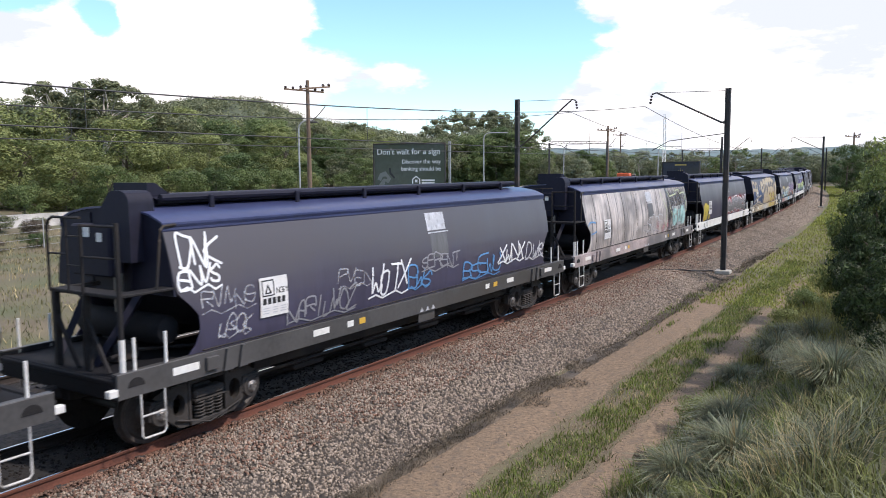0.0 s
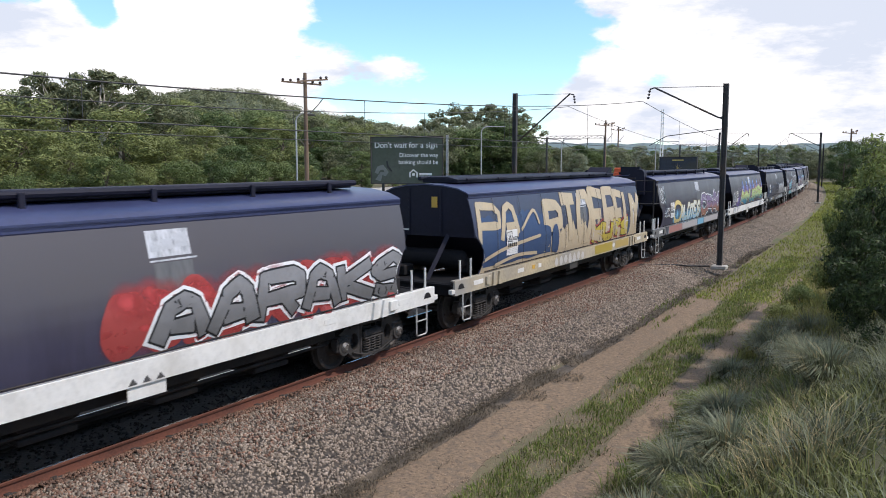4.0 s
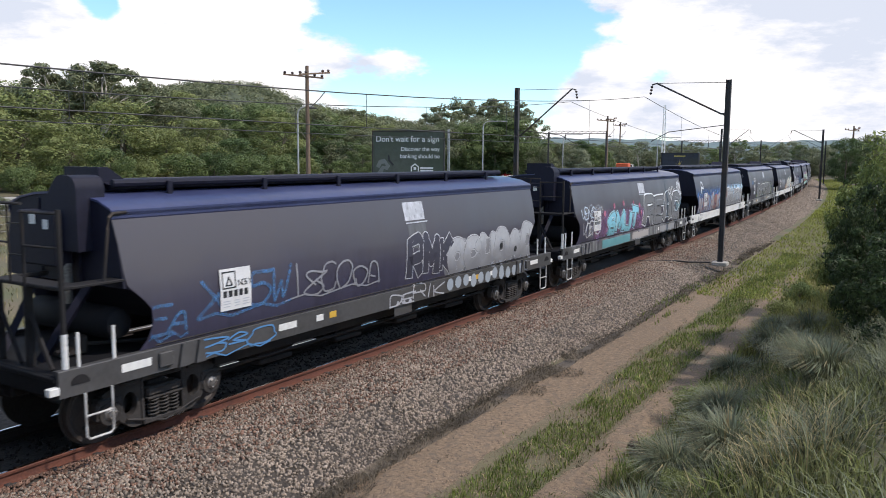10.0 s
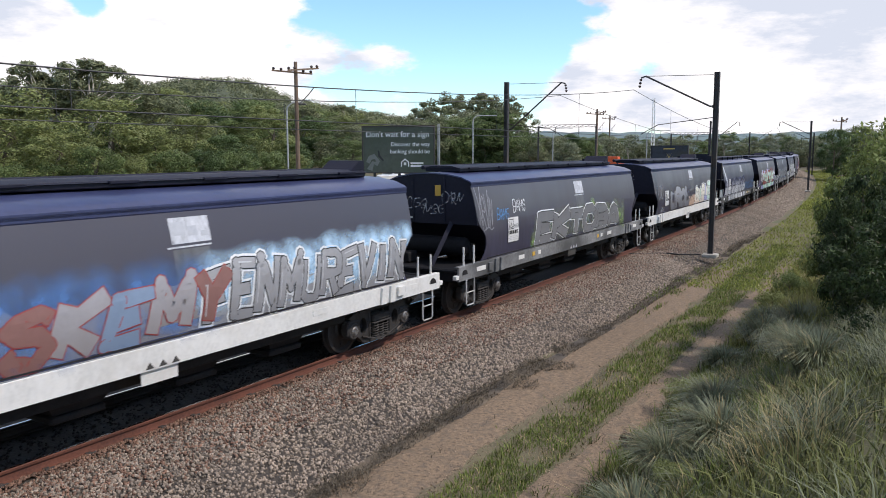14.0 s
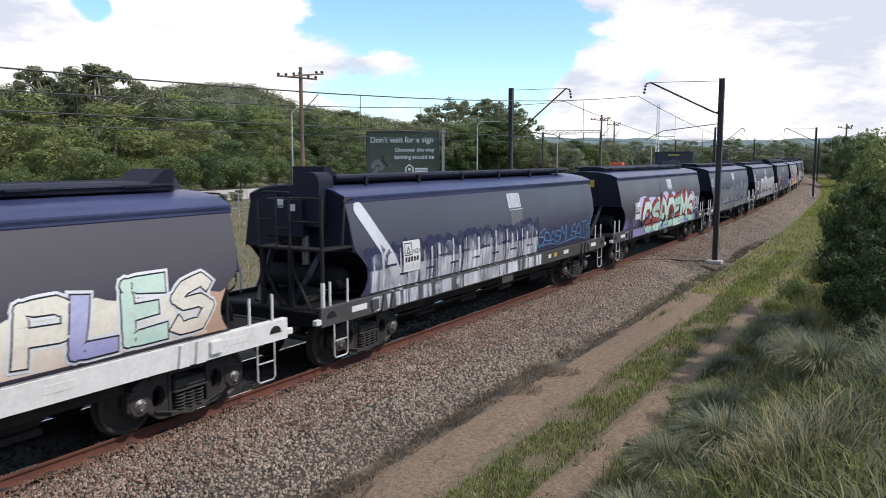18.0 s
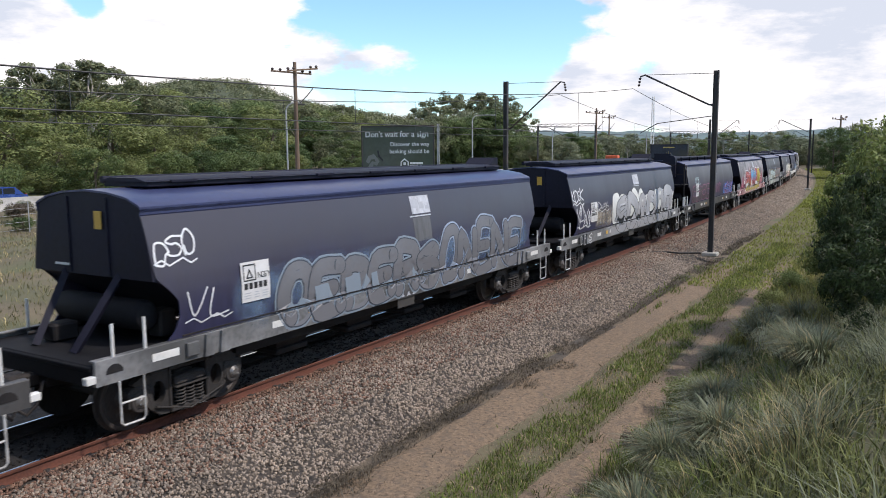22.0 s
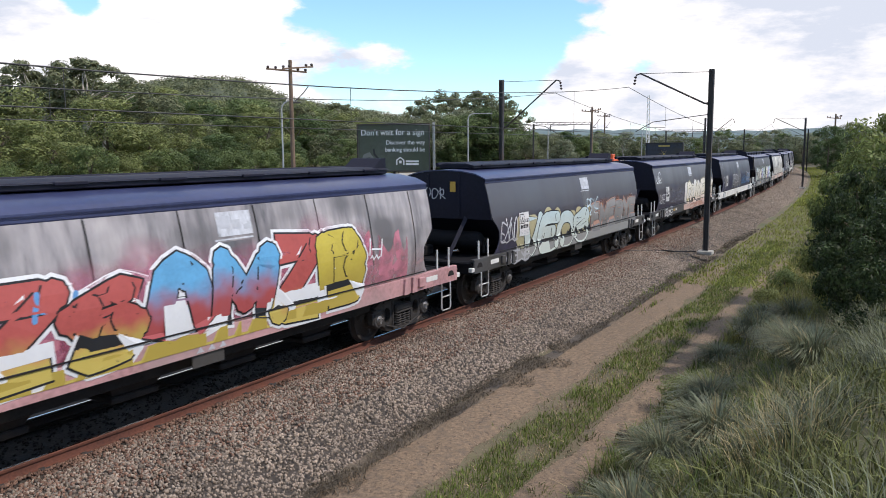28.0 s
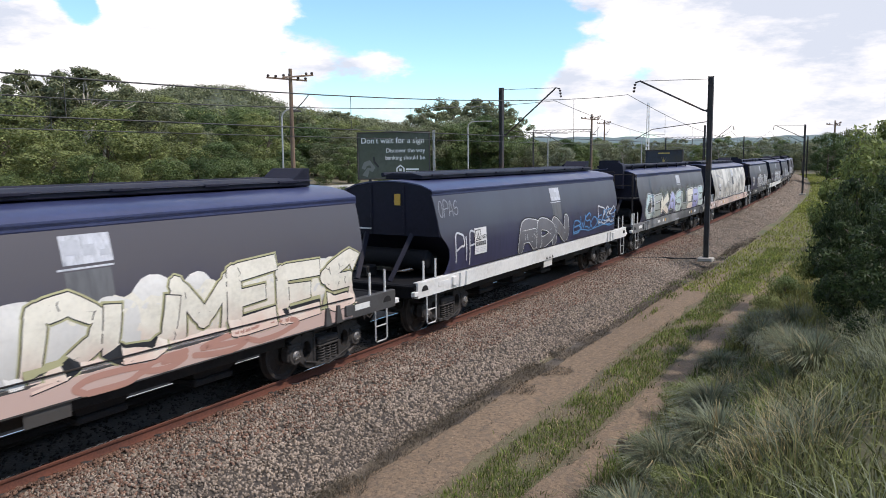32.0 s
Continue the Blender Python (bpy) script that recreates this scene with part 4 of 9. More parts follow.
def blades(name, n, s_range, l_range, height, lean, width, mat, label, seed, crowd=1.0, thin=None, tufts=0, wander=0.3):
    """Grass: narrow bent blades in three joints, in tufts or evenly sown."""
    rng = np.random.default_rng(seed)
    if tufts:
        cs = s_range[0] + (s_range[1] - s_range[0]) * rng.uniform(0, 1, tufts) ** crowd
        cl = rng.uniform(*l_range, tufts)
        big = rng.uniform(0.6, 1.3, tufts)
        pick = rng.integers(0, tufts, n)
        s = cs[pick] + rng.normal(size=n) * wander
        l = cl[pick] + rng.normal(size=n) * wander
        tall = big[pick]
        ang = np.arctan2(-(l - cl[pick]), s - cs[pick]) + HEAD + rng.normal(size=n) * 0.5
    else:
        s = s_range[0] + (s_range[1] - s_range[0]) * rng.uniform(0, 1, n) ** crowd
        l = rng.uniform(*l_range, n)
        tall = np.ones(n)
        ang = rng.uniform(0, 2 * math.pi, n)
    if thin:
        keep = np.array([rng.uniform() < thin(a, b) for a, b in zip(s, l)])
        s, l, tall, ang = s[keep], l[keep], tall[keep], ang[keep]
        n = len(s)
    root = np.array([tuple(at(a, b, ground_z(a, b) - 0.02)) for a, b in zip(s, l)])
    h = rng.uniform(*height, n) * tall
    tilt = rng.uniform(*lean, n)
    out = np.stack([np.cos(ang), np.sin(ang), np.zeros(n)], 1)
    side = np.stack([-np.sin(ang + rng.normal(size=n) * 0.8), np.cos(ang), np.zeros(n)], 1) * (width * rng.uniform(0.6, 1.4, n))[:, None]
    up = np.array([0, 0, 1.0])
    mid = root + up * (h * 0.55)[:, None] + out * (h * tilt * 0.35)[:, None]
    tip = root + up * (h * (1 - 0.35 * tilt))[:, None] + out * (h * tilt)[:, None]
    v = np.stack([root - side, root + side, mid + side * 0.8, mid - side * 0.8, tip + side * 0.15, tip - side * 0.15], 1).reshape(-1, 3)
    base = np.arange(n)[:, None, None] * 6
    f = (base + np.array([(0, 1, 2, 3), (3, 2, 4, 5)])[None]).reshape(-1, 4)
    ob = new(name, scatter_mesh(name, v, f, mat))
    return tagged(ob, label, "grass", kind="stuff")


G_GREEN = leaf_material("fresh_grass", (0.138, 0.182, 0.038), island=0.6, through=0.3)
G_OLIVE = leaf_material("olive_grass", (0.116, 0.126, 0.040), island=0.75, through=0.3)
G_BLUE = leaf_material("blue_grey_tussock", (0.132, 0.146, 0.090), island=0.75, through=0.25)
G_TUFT = leaf_material("pale_blue_green_tussock", (0.190, 0.215, 0.135), island=0.55, through=0.3)
G_LIME = leaf_material("lime_grass", (0.25, 0.28, 0.062), island=0.4, through=0.35)
G_STRAW = leaf_material("straw_grass", (0.38, 0.31, 0.16), island=0.4, through=0.25)
G_DARK = leaf_material("dry_dark_weeds", (0.092, 0.074, 0.050), island=0.5, through=0.1)


def find_near(s, l):
    """Whether a spot lies within three metres of where the camera is held."""
    return (at(s, l, 0).xy).length < 3.0


def patchy(cut, k=0.9, seed=0.0, rest=0.12):
    return lambda s, l: 1.0 if noise.noise((s * k, l * k * 1.6, seed)) > cut else rest


blades("path_grass", 36000, (-5, 34), (4.95, 5.95), (0.05, 0.16), (0.2, 0.9), 0.006, G_GREEN, "short green grass between the wheel tracks", 1, 1.3, patchy(-0.25))
blades("path_grass", 9000, (-5, 34), (4.7, 7.0), (0.04, 0.13), (0.3, 1.0), 0.007, G_OLIVE, "sparse tufts on the wheel tracks", 15, 1.3, patchy(0.08, 1.3, 2.0), 260, 0.10)
blades("path_grass", 7000, (-5, 26), (3.5, 4.9), (0.02, 0.06), (0.5, 1.4), 0.005, G_DARK, "dark dry moss and weeds on the bare track", 16, 1.3, patchy(0.30, 0.8, 11.0, 0.0))
blades("path_grass", 4000, (-5, 34), (5.0, 5.95), (0.05, 0.15), (0.2, 1.0), 0.006, G_STRAW, "dry blades among the path grass", 2, 1.3)
blades("verge_grass", 16000, (20, 75), (3.9, 7.0), (0.06, 0.2), (0.2, 0.9), 0.014, G_LIME, "bright yellow-green grass over the path's end", 3, 1.1)
blades("verge_grass", 12000, (60, 190), (3.9, 8.0), (0.1, 0.3), (0.2, 0.9), 0.03, G_LIME, "yellow-green grass strip along the curve", 4, 1.2)
blades("ballast_weeds", 44000, (-5, 40), (3.15, 3.78), (0.03, 0.16), (0.5, 1.5), 0.0045, G_DARK, "dark dry weeds along the foot of the ballast", 5, 1.25, patchy(-0.22, 0.7, 3.0, 0.0))
blades("ballast_weeds", 16000, (-5, 9), (3.2, 4.3), (0.03, 0.16), (0.5, 1.5), 0.0045, G_DARK, "dark dry litter and weeds at the path's edge", 18, 1.0, patchy(0.1, 0.6, 6.0, 0.0))
blades("ballast_weeds", 2600, (14, 30), (3.3, 4.2), (0.06, 0.22), (0.3, 0.9), 0.008, G_GREEN, "green weeds at the foot of the ballast", 6, 1.0, patchy(0.05, 0.6, 7.0))
blades("bank_grass", 56000, (-6, 30), (6.65, 10.5), (0.12, 0.36), (0.3, 1.1), 0.0055, G_OLIVE, "long olive grass on the bank", 7, 1.5, patchy(-0.35))
blades("bank_grass", 20000, (-6, 26), (7.3, 10.5), (0.24, 0.50), (0.35, 1.2), 0.0045, G_BLUE, "blue-grey tussock grass on the bank", 8, 1.4, None, 150, 0.16)
blades("bank_grass", 13000, (-1, 32), (6.8, 9.6), (0.2, 0.5), (0.3, 1.0), 0.0032, G_STRAW, "dry straw stems on the bank", 9, 1.2, None, 120, 0.2)
blades("bank_grass", 26000, (-4, 34), (6.6, 9.0), (0.18, 0.42), (0.2, 0.8), 0.007, G_GREEN, "fresh green grass at the edge of the path", 10, 1.2, patchy(0.0, 0.5, 5.0))
blades("bank_grass", 16000, (11, 48), (6.9, 9.6), (0.25, 0.7), (0.2, 0.8), 0.009, leaf_material("yellow_green_grass", (0.23, 0.23, 0.065), island=0.55, through=0.35), "tall yellow-green grass beside the path", 14, 1.2, patchy(-0.2, 0.5, 9.0))
blades("bank_grass", 16000, (-34, 40), (6.9, 24), (0.15, 0.45), (0.3, 1.0), 0.013, G_OLIVE, "rough grass on the slope around the camera", 17, 1.0, lambda s, l: 0.0 if (find_near(s, l)) else 1.0)
blades("bank_grass", 14000, (28, 110), (7.0, 13.0), (0.3, 0.8), (0.3, 0.9), 0.02, G_OLIVE, "rough grass below the bushes", 11, 1.2)
blades("field_grass", 90000, (-26, 60), (-38, -8.0), (0.06, 0.24), (0.3, 1.2), 0.012, leaf_material("field_grass_blades", (0.175, 0.165, 0.078), island=0.35, through=0.3), "rough grass between the railway and the road", 12, 1.0, patchy(-0.2, 0.25, 1.0))
blades("field_grass", 26000, (-26, 60), (-38, -8.0), (0.1, 0.4), (0.3, 1.0), 0.011, G_STRAW, "dry grass between the railway and the road", 13, 1.0, patchy(0.0, 0.2, 4.0))


def tussock(s, l, h, seed):
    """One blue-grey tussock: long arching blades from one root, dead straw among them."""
    rng = np.random.default_rng(seed)
    ob = thing("grass_tussock", "arching blue-grey grass tussock with straw blades", "grass tussock", "tussocks on the bank", m=Matrix.Translation(at(s, l, ground_z(s, l) - 0.03)))
    for name, n, mat, words in (("green_tuft", 1100, G_TUFT, ""), ("straw_tuft", 110, G_STRAW, "dry straw-coloured blades")):
        ang = rng.uniform(0, 2 * math.pi, n)
        ln = h * rng.uniform(0.6, 1.15, n)
        tilt = rng.uniform(0.1, 1.15, n)
        out = np.stack([np.cos(ang), np.sin(ang), np.zeros(n)], 1)
        side = np.stack([-np.sin(ang), np.cos(ang), np.zeros(n)], 1) * 0.0058
        root = out * rng.uniform(0, 0.27, (n, 1))
        up = np.array([0, 0, 1.0])
        mid = root + up * (ln * 0.62 * np.cos(tilt * 0.5))[:, None] + out * (ln * np.sin(tilt) * 0.45)[:, None]
        tip = mid + up * (ln * (0.42 - 0.55 * tilt))[:, None] * 0.6 + out * (ln * 0.42 * np.sin(tilt + 0.3))[:, None]
        v = np.stack([root - side, root + side, mid + side, mid - side, tip + side * 0.15, tip - side * 0.15], 1).reshape(-1, 3)
        f = (np.arange(n)[:, None, None] * 6 + np.array([(0, 1, 2, 3), (3, 2, 4, 5)])[None]).reshape(-1, 4)
        part(name, scatter_mesh(name, v, f, mat), mat, ob, words)


for k, (s, l, h) in enumerate(((11.5, 7.6, 0.95), (12.4, 8.2, 0.9), (5.5, 7.8, 0.75), (3.2, 7.7, 0.7), (6.8, 8.8, 0.8), (2.0, 8.6, 0.7), (8.4, 8.6, 0.8), (14.5, 7.3, 0.7), (4.4, 9.3, 0.7), (0.6, 8.1, 0.6), (9.8, 7.1, 0.6))):
    tussock(s, l, h, 40 + k)


def verge_bushes():
    rng = random.Random(9)
    for seed, az, r, top, wide, leaf, words in ((1, 28.2, 16.0, 3.2, 0.55, "bush", "low dark bush on the bank"), (2, 28.9, 21.0, 3.9, 0.75, "olive", "sunlit olive bush behind the bank"), (1, 30.6, 12.2, 3.35, 0.95, "bush", "dark fine-leaved bush leaning over the bank"), (0, 29.6, 17.0, 3.75, 0.74, "bush", "fine-leaved dark bush overhanging the grass"), (1, 32.0, 19.0, 4.9, 0.85, "olive", "large fine-leaved bush at the edge of the bank"), (2, 34.5, 22.0, 5.3, 0.9, "mid", "tall green bush behind the bank"), (0, 30.8, 25.0, 4.4, 0.7, "mid", "sunlit green bush behind the bank")):
        p = stand(polar(az, r))
        tree("fine_shrub", seed, p, top - p.z, words, wide, leaf, "bush", "bush", "bushes beside the railway")
    for s, l, h in ((27, 10.8, 3.6), (31, 11.2, 4.6), (35, 10.0, 3.6), (39, 11.0, 4.6), (44, 10.2, 3.6), (49, 11.2, 4.8), (55, 10.2, 4.0), (60, 11.5, 5.0), (67, 10.6, 4.2), (74, 11.2, 5.0), (82, 10.8, 4.4), (90, 11.0, 4.8), (99, 10.5, 4.4), (108, 10.8, 5.0), (118, 10.0, 5.0), (128, 10.0, 5.4), (140, 9.5, 5.6), (152, 9.5, 6.0), (46, 14, 6), (62, 15, 6.5), (80, 15, 7), (100, 15, 7), (125, 14, 7.5)):
        tree("shrub", rng.randrange(3), at(s, l + 3.0 * smooth(40, 110, s), ground_z(s, l)), h * 0.9, "green bush beside the railway", rng.uniform(1.0, 1.35), rng.choice(["mid", "light", "dark", "mid"]), "bush", "bush", "bushes beside the railway")
    # small leafy weeds on the bank
    for s, l, h, leaf in ((6.9, 7.0, 0.62, "light"), (7.4, 7.3, 0.5, "light"), (1.2, 8.3, 0.4, "light"), (16.5, 7.1, 0.7, "light"), (19.5, 7.2, 0.8, "mid")):
        tree("shrub", rng.randrange(3), at(s, l, ground_z(s, l)), h, "small yellow-green leafy weed on the bank", 1.2, leaf, "weed", "weed", "weeds on the bank")
    s, l = find(polar(14.0, 11.6))
    tree("shrub", 1, at(s, l, ground_z(s, l)), 0.34, "dark dry weed at the edge of the path", 1.3, "twig", "weed", "weed", "weeds on the bank")
    # scrub between the railway and the road
    for k in range(80):
        s, l = rng.uniform(-24, 60), rng.uniform(-40, -31.8)
        tree("shrub", rng.randrange(3), at(s, l, ground_z(s, l)), rng.uniform(0.6, 1.35), "scrubby bush in front of the road barrier", 1.5, rng.choice(["twig", "gum", "dark", "gum", "twig"]), "bush", "bush", "scrub along the road")
    for s, l, h in ((9.5, -34, 4.2), (11.5, -35, 4.8), (8, -36, 3.6), (13, -33, 3.2)):
        tree("shrub", rng.randrange(3), at(s, l, ground_z(s, l)), h, "green wattle bush in front of the road", 1.1, "mid", "bush", "bush", "scrub along the road")


verge_bushes()


def fence():
    ob = thing("wire_fence", "wire-mesh fence with steel posts below the road", "fence")
    for k in range(26):
        s = -26 + 3.2 * k
        part("post", Shape().tube([at(s, -31.5, ground_z(s, -31.5) - 0.2), at(s, -31.5, ground_z(s, -31.5) + 1.7)], 0.035, 6), M_GALV, ob)
    for z in (0.2, 0.6, 1.0, 1.35, 1.65):
        part("strand", Shape().tube([at(s, -31.5, ground_z(s, -31.5) + z) for s in steps([(-26, 54, 3.2)])], 0.008, 4), M_GALV, ob)


fence()

# ---- cars on the road ----
M_GLASS = material("dark_car_glass", (0.02, 0.025, 0.03), rough=0.08, vary=0.1, bump=0)
M_TYRE = plain("tyre_rubber", (0.015, 0.015, 0.015), 0.8)
M_LAMPR = plain("red_lamp_glass", (0.4, 0.02, 0.02), 0.2)
M_LAMPW = plain("clear_lamp_glass", (0.7, 0.7, 0.68), 0.15)
CARS, CAR_WHEELS = [], []


def car(paint, label, tall, s_at, t_at):
    """A road car facing -x along the road; tall for an off-roader."""
    ob = thing("car", label, "car", "cars on the road")
    k = 1.0 if tall else 0.84
    L, Wd = (2.35, 0.92) if tall else (2.2, 0.88)
    low = [(-L, 0.35), (L, 0.35), (L, 0.75 * k + 0.1), (L - 0.08, 0.98 * k), (-0.9, 1.0 * k), (-L + 0.2, 0.92 * k), (-L, 0.72 * k)]
    sh = Shape().plate(low, 2 * Wd, Matrix.Translation((0, -Wd, 0)))
    part("body", sh, paint, ob)
    top = [(-0.95, 1.0 * k), (-0.35, 1.62 * k), (0.5, 1.70 * k), (L - 0.35 if tall else 1.3, 1.64 * k), (L - 0.1 if tall else 1.95, 1.0 * k)]
    part("cabin", Shape().plate(top, 2 * Wd - 0.16, Matrix.Translation((0, -Wd + 0.08, 0))), paint, ob)
    for y, d in ((-Wd + 0.074, 0.01), (Wd - 0.084, 0.01)):
        for a, b in ((-0.62, 0.36), (0.44, 1.28)):
            part("side_window", Shape().plate([(a, 1.06 * k), (b, 1.06 * k), (b, 1.56 * k), (max(a, -0.24), 1.56 * k)], d, Matrix.Translation((0, y, 0))), M_GLASS, ob)
    part("windscreen", Shape().add([(-0.94, -Wd + 0.16, 1.05 * k), (-0.94, Wd - 0.16, 1.05 * k), (-0.40, Wd - 0.2, 1.6 * k), (-0.40, -Wd + 0.2, 1.6 * k)], [(0, 1, 2, 3)], Matrix.Translation((-0.012, 0, 0.01))), M_GLASS, ob)
    for y in (-Wd + 0.25, Wd - 0.25):
        part("headlight", Shape().box((-L + 0.02, y, 0.72 * k), (0.08, 0.34, 0.16), 0.03), M_LAMPW, ob)
        part("tail_light", Shape().box((L - 0.02, y, 0.85 * k), (0.06, 0.18, 0.3), 0.02), M_LAMPR, ob)
    part("bumper", Shape().box((-L, 0, 0.46), (0.16, 2 * Wd - 0.05, 0.2), 0.05), M_TYRE, ob)
    for x in (-1.35, 1.4):
        for y in (-Wd + 0.1, Wd - 0.1):
            wh = part("wheel", Shape().lathe([(0.0, -0.11), (0.2, -0.11), (0.31, -0.1), (0.335, -0.05), (0.335, 0.05), (0.31, 0.1), (0.2, 0.11), (0.0, 0.11)], "y", 18), M_TYRE, ob)
            wh.matrix_parent_inverse = Matrix.Translation((x, y, 0.335))
            part("rim", Shape().lathe([(0.0, -0.118), (0.19, -0.116), (0.2, 0.0), (0.19, 0.116), (0.0, 0.118)], "y", 12), M_GALV, wh)
            CAR_WHEELS.append(wh)
    CARS.append((ob, s_at, t_at))


M_CARWHITE = material("white_car_paint", (0.75, 0.75, 0.75), rough=0.25, vary=0.05, coat=0.5, bump=0)
M_CARBLUE = material("blue_car_paint", (0.03, 0.07, 0.25), rough=0.25, vary=0.1, coat=0.5, bump=0)
M_CARRED = material("red_car_paint", (0.40, 0.02, 0.02), rough=0.25, vary=0.1, coat=0.5, bump=0)
M_CARNAVY = material("dark_blue_car_paint", (0.02, 0.03, 0.08), rough=0.25, vary=0.1, coat=0.5, bump=0)
car(M_CARWHITE, "white four-wheel-drive car passing on the road", True, 60.6, 1.0)
car(M_CARNAVY, "dark blue hatchback passing on the road", False, 47.0, 13.0)
car(M_CARRED, "red sedan passing on the road", False, 31.4, 16.5)
car(M_CARWHITE, "white sedan passing on the road", False, 46.0, 16.5)
car(M_CARBLUE, "bright blue sedan passing on the road", False, 24.9, 22.0)
car(M_CARWHITE, "white van-like car passing on the road", True, 46.0, 25.0)

# ---- the hopper wagons ----
PITCH, SILL = 15.436, 7.32          # one wagon to the next; half a wagon's side sill


def graded_hull(name, low, high, random_tint=0.0):
    """Hull paint graded by height: bluer and darker low down, greyer and paler towards the roof."""
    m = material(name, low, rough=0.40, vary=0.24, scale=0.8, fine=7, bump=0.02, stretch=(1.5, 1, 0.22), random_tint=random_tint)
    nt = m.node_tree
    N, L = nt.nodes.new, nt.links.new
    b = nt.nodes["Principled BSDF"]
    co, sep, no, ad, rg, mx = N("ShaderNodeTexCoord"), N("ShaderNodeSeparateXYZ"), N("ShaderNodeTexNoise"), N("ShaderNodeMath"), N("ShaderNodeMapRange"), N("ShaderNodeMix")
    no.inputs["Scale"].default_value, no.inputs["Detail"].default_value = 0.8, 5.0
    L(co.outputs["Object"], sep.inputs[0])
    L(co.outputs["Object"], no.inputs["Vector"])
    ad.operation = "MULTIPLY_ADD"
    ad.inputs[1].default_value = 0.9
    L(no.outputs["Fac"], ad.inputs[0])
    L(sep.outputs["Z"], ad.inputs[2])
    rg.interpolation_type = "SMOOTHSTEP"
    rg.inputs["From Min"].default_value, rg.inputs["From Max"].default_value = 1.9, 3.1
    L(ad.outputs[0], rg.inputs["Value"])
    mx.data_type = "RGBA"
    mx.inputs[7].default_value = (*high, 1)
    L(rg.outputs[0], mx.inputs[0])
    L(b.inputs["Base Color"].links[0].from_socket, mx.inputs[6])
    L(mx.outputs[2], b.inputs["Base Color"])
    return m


M_HULL = graded_hull("hull_paint", (0.046, 0.043, 0.073), (0.072, 0.064, 0.071), 0.12)
M_ROOF = material("roof_paint", (0.039, 0.048, 0.112), rough=0.33, vary=0.2, scale=0.8, fine=10, bump=0.03)
# navy deepened: the shade on the wagon ends is put into this colour
M_NAVY = material("navy_paint_with_shade", (0.010, 0.010, 0.021), rough=0.6, spec=0.25, vary=0.3, scale=1.2, fine=14, bump=0.04)
M_DARK = material("grimy_black_steel", (0.015, 0.0135, 0.014), rough=0.7, spec=0.3, vary=0.4, scale=2.5, fine=20, bump=0.15, dirt=(0.042, 0.032, 0.025), dirt_at=0.62)
# deck and air tank: shade at the wagon's end put into their black
M_PITCH = material("pitch_black_shade", (0.009, 0.009, 0.011), rough=0.75, spec=0.2, vary=0.35, scale=2, fine=16, bump=0.08)
M_BOGIE = material("dusty_bogie_steel", (0.038, 0.033, 0.030), rough=0.8, vary=0.45, scale=4, fine=30, bump=0.25, dirt=(0.018, 0.016, 0.015), dirt_at=0.55)
M_WHITE = material("worn_white_paint", (0.66, 0.65, 0.62), rough=0.5, vary=0.12, scale=2, fine=16, bump=0.03, dirt=(0.48, 0.46, 0.42), dirt_at=0.66)
M_BAR = material("chipped_white_bar", (0.50, 0.49, 0.47), rough=0.55, vary=0.3, scale=6, fine=30, bump=0.03, dirt=(0.10, 0.09, 0.08), dirt_at=0.58)
M_GREYSILL = material("grey_sill_paint", (0.062, 0.060, 0.060), rough=0.5, vary=0.25, scale=1.2, fine=14, bump=0.04, dirt=(0.05, 0.045, 0.04), dirt_at=0.6)
M_PINKSILL = material("faded_pink_sill_paint", (0.42, 0.34, 0.33), rough=0.55, vary=0.4, scale=1.0, fine=12, bump=0.03, dirt=(0.14, 0.13, 0.13), dirt_at=0.5)
M_YELLOW = material("ochre_reflector", (0.55, 0.33, 0.05), rough=0.45, vary=0.15)
M_NOTICE = material("faded_silver_notice", (0.46, 0.47, 0.50), rough=0.5, vary=0.4, scale=4, fine=18, bump=0.02, stretch=(1.5, 1, 0.5))
M_BOARD = material("white_number_board", (0.63, 0.62, 0.61), rough=0.5, vary=0.10, scale=3, fine=25, bump=0.02)
M_WHEEL = material("wheel_steel", (0.05, 0.042, 0.038), rough=0.6, metal=0.3, vary=0.4, scale=6, fine=30, bump=0.1)
M_TREAD = material("wheel_tread", (0.35, 0.34, 0.33), rough=0.3, metal=0.9, vary=0.2, bump=0.0)
M_CAP = material("axle_cap", (0.20, 0.19, 0.18), rough=0.45, metal=0.6, vary=0.4, scale=20, bump=0.1)

HULL = ((1.29, 1.345), (1.45, 1.372), (1.70, 1.390), (1.95, 1.392), (2.20, 1.372), (2.50, 1.325), (2.80, 1.262), (3.02, 1.205), (3.10, 1.180))


def hull_lat(z):
    """Half the hull's width at a height above the rail; below the hull, the face of the sill."""
    if z < 1.29:
        return 1.404
    for (za, a), (zb, b) in zip(HULL, HULL[1:]):
        if z <= zb:
            return a + (b - a) * (z - za) / (zb - za)
    return HULL[-1][1]


def hull_end(z):
    """Where the side sheet ends, metres from the wagon's middle: straight above, bulging back over the running gear."""
    pts = ((1.29, 6.10), (1.42, 5.98), (1.62, 5.90), (1.85, 5.92), (2.0, 6.05), (2.2, 6.27), (2.4, 6.30), (3.1, 6.33))
    for (za, a), (zb, b) in zip(pts, pts[1:]):
        if z <= zb:
            return a + (b - a) * (z - za) / (zb - za)
    return pts[-1][1]


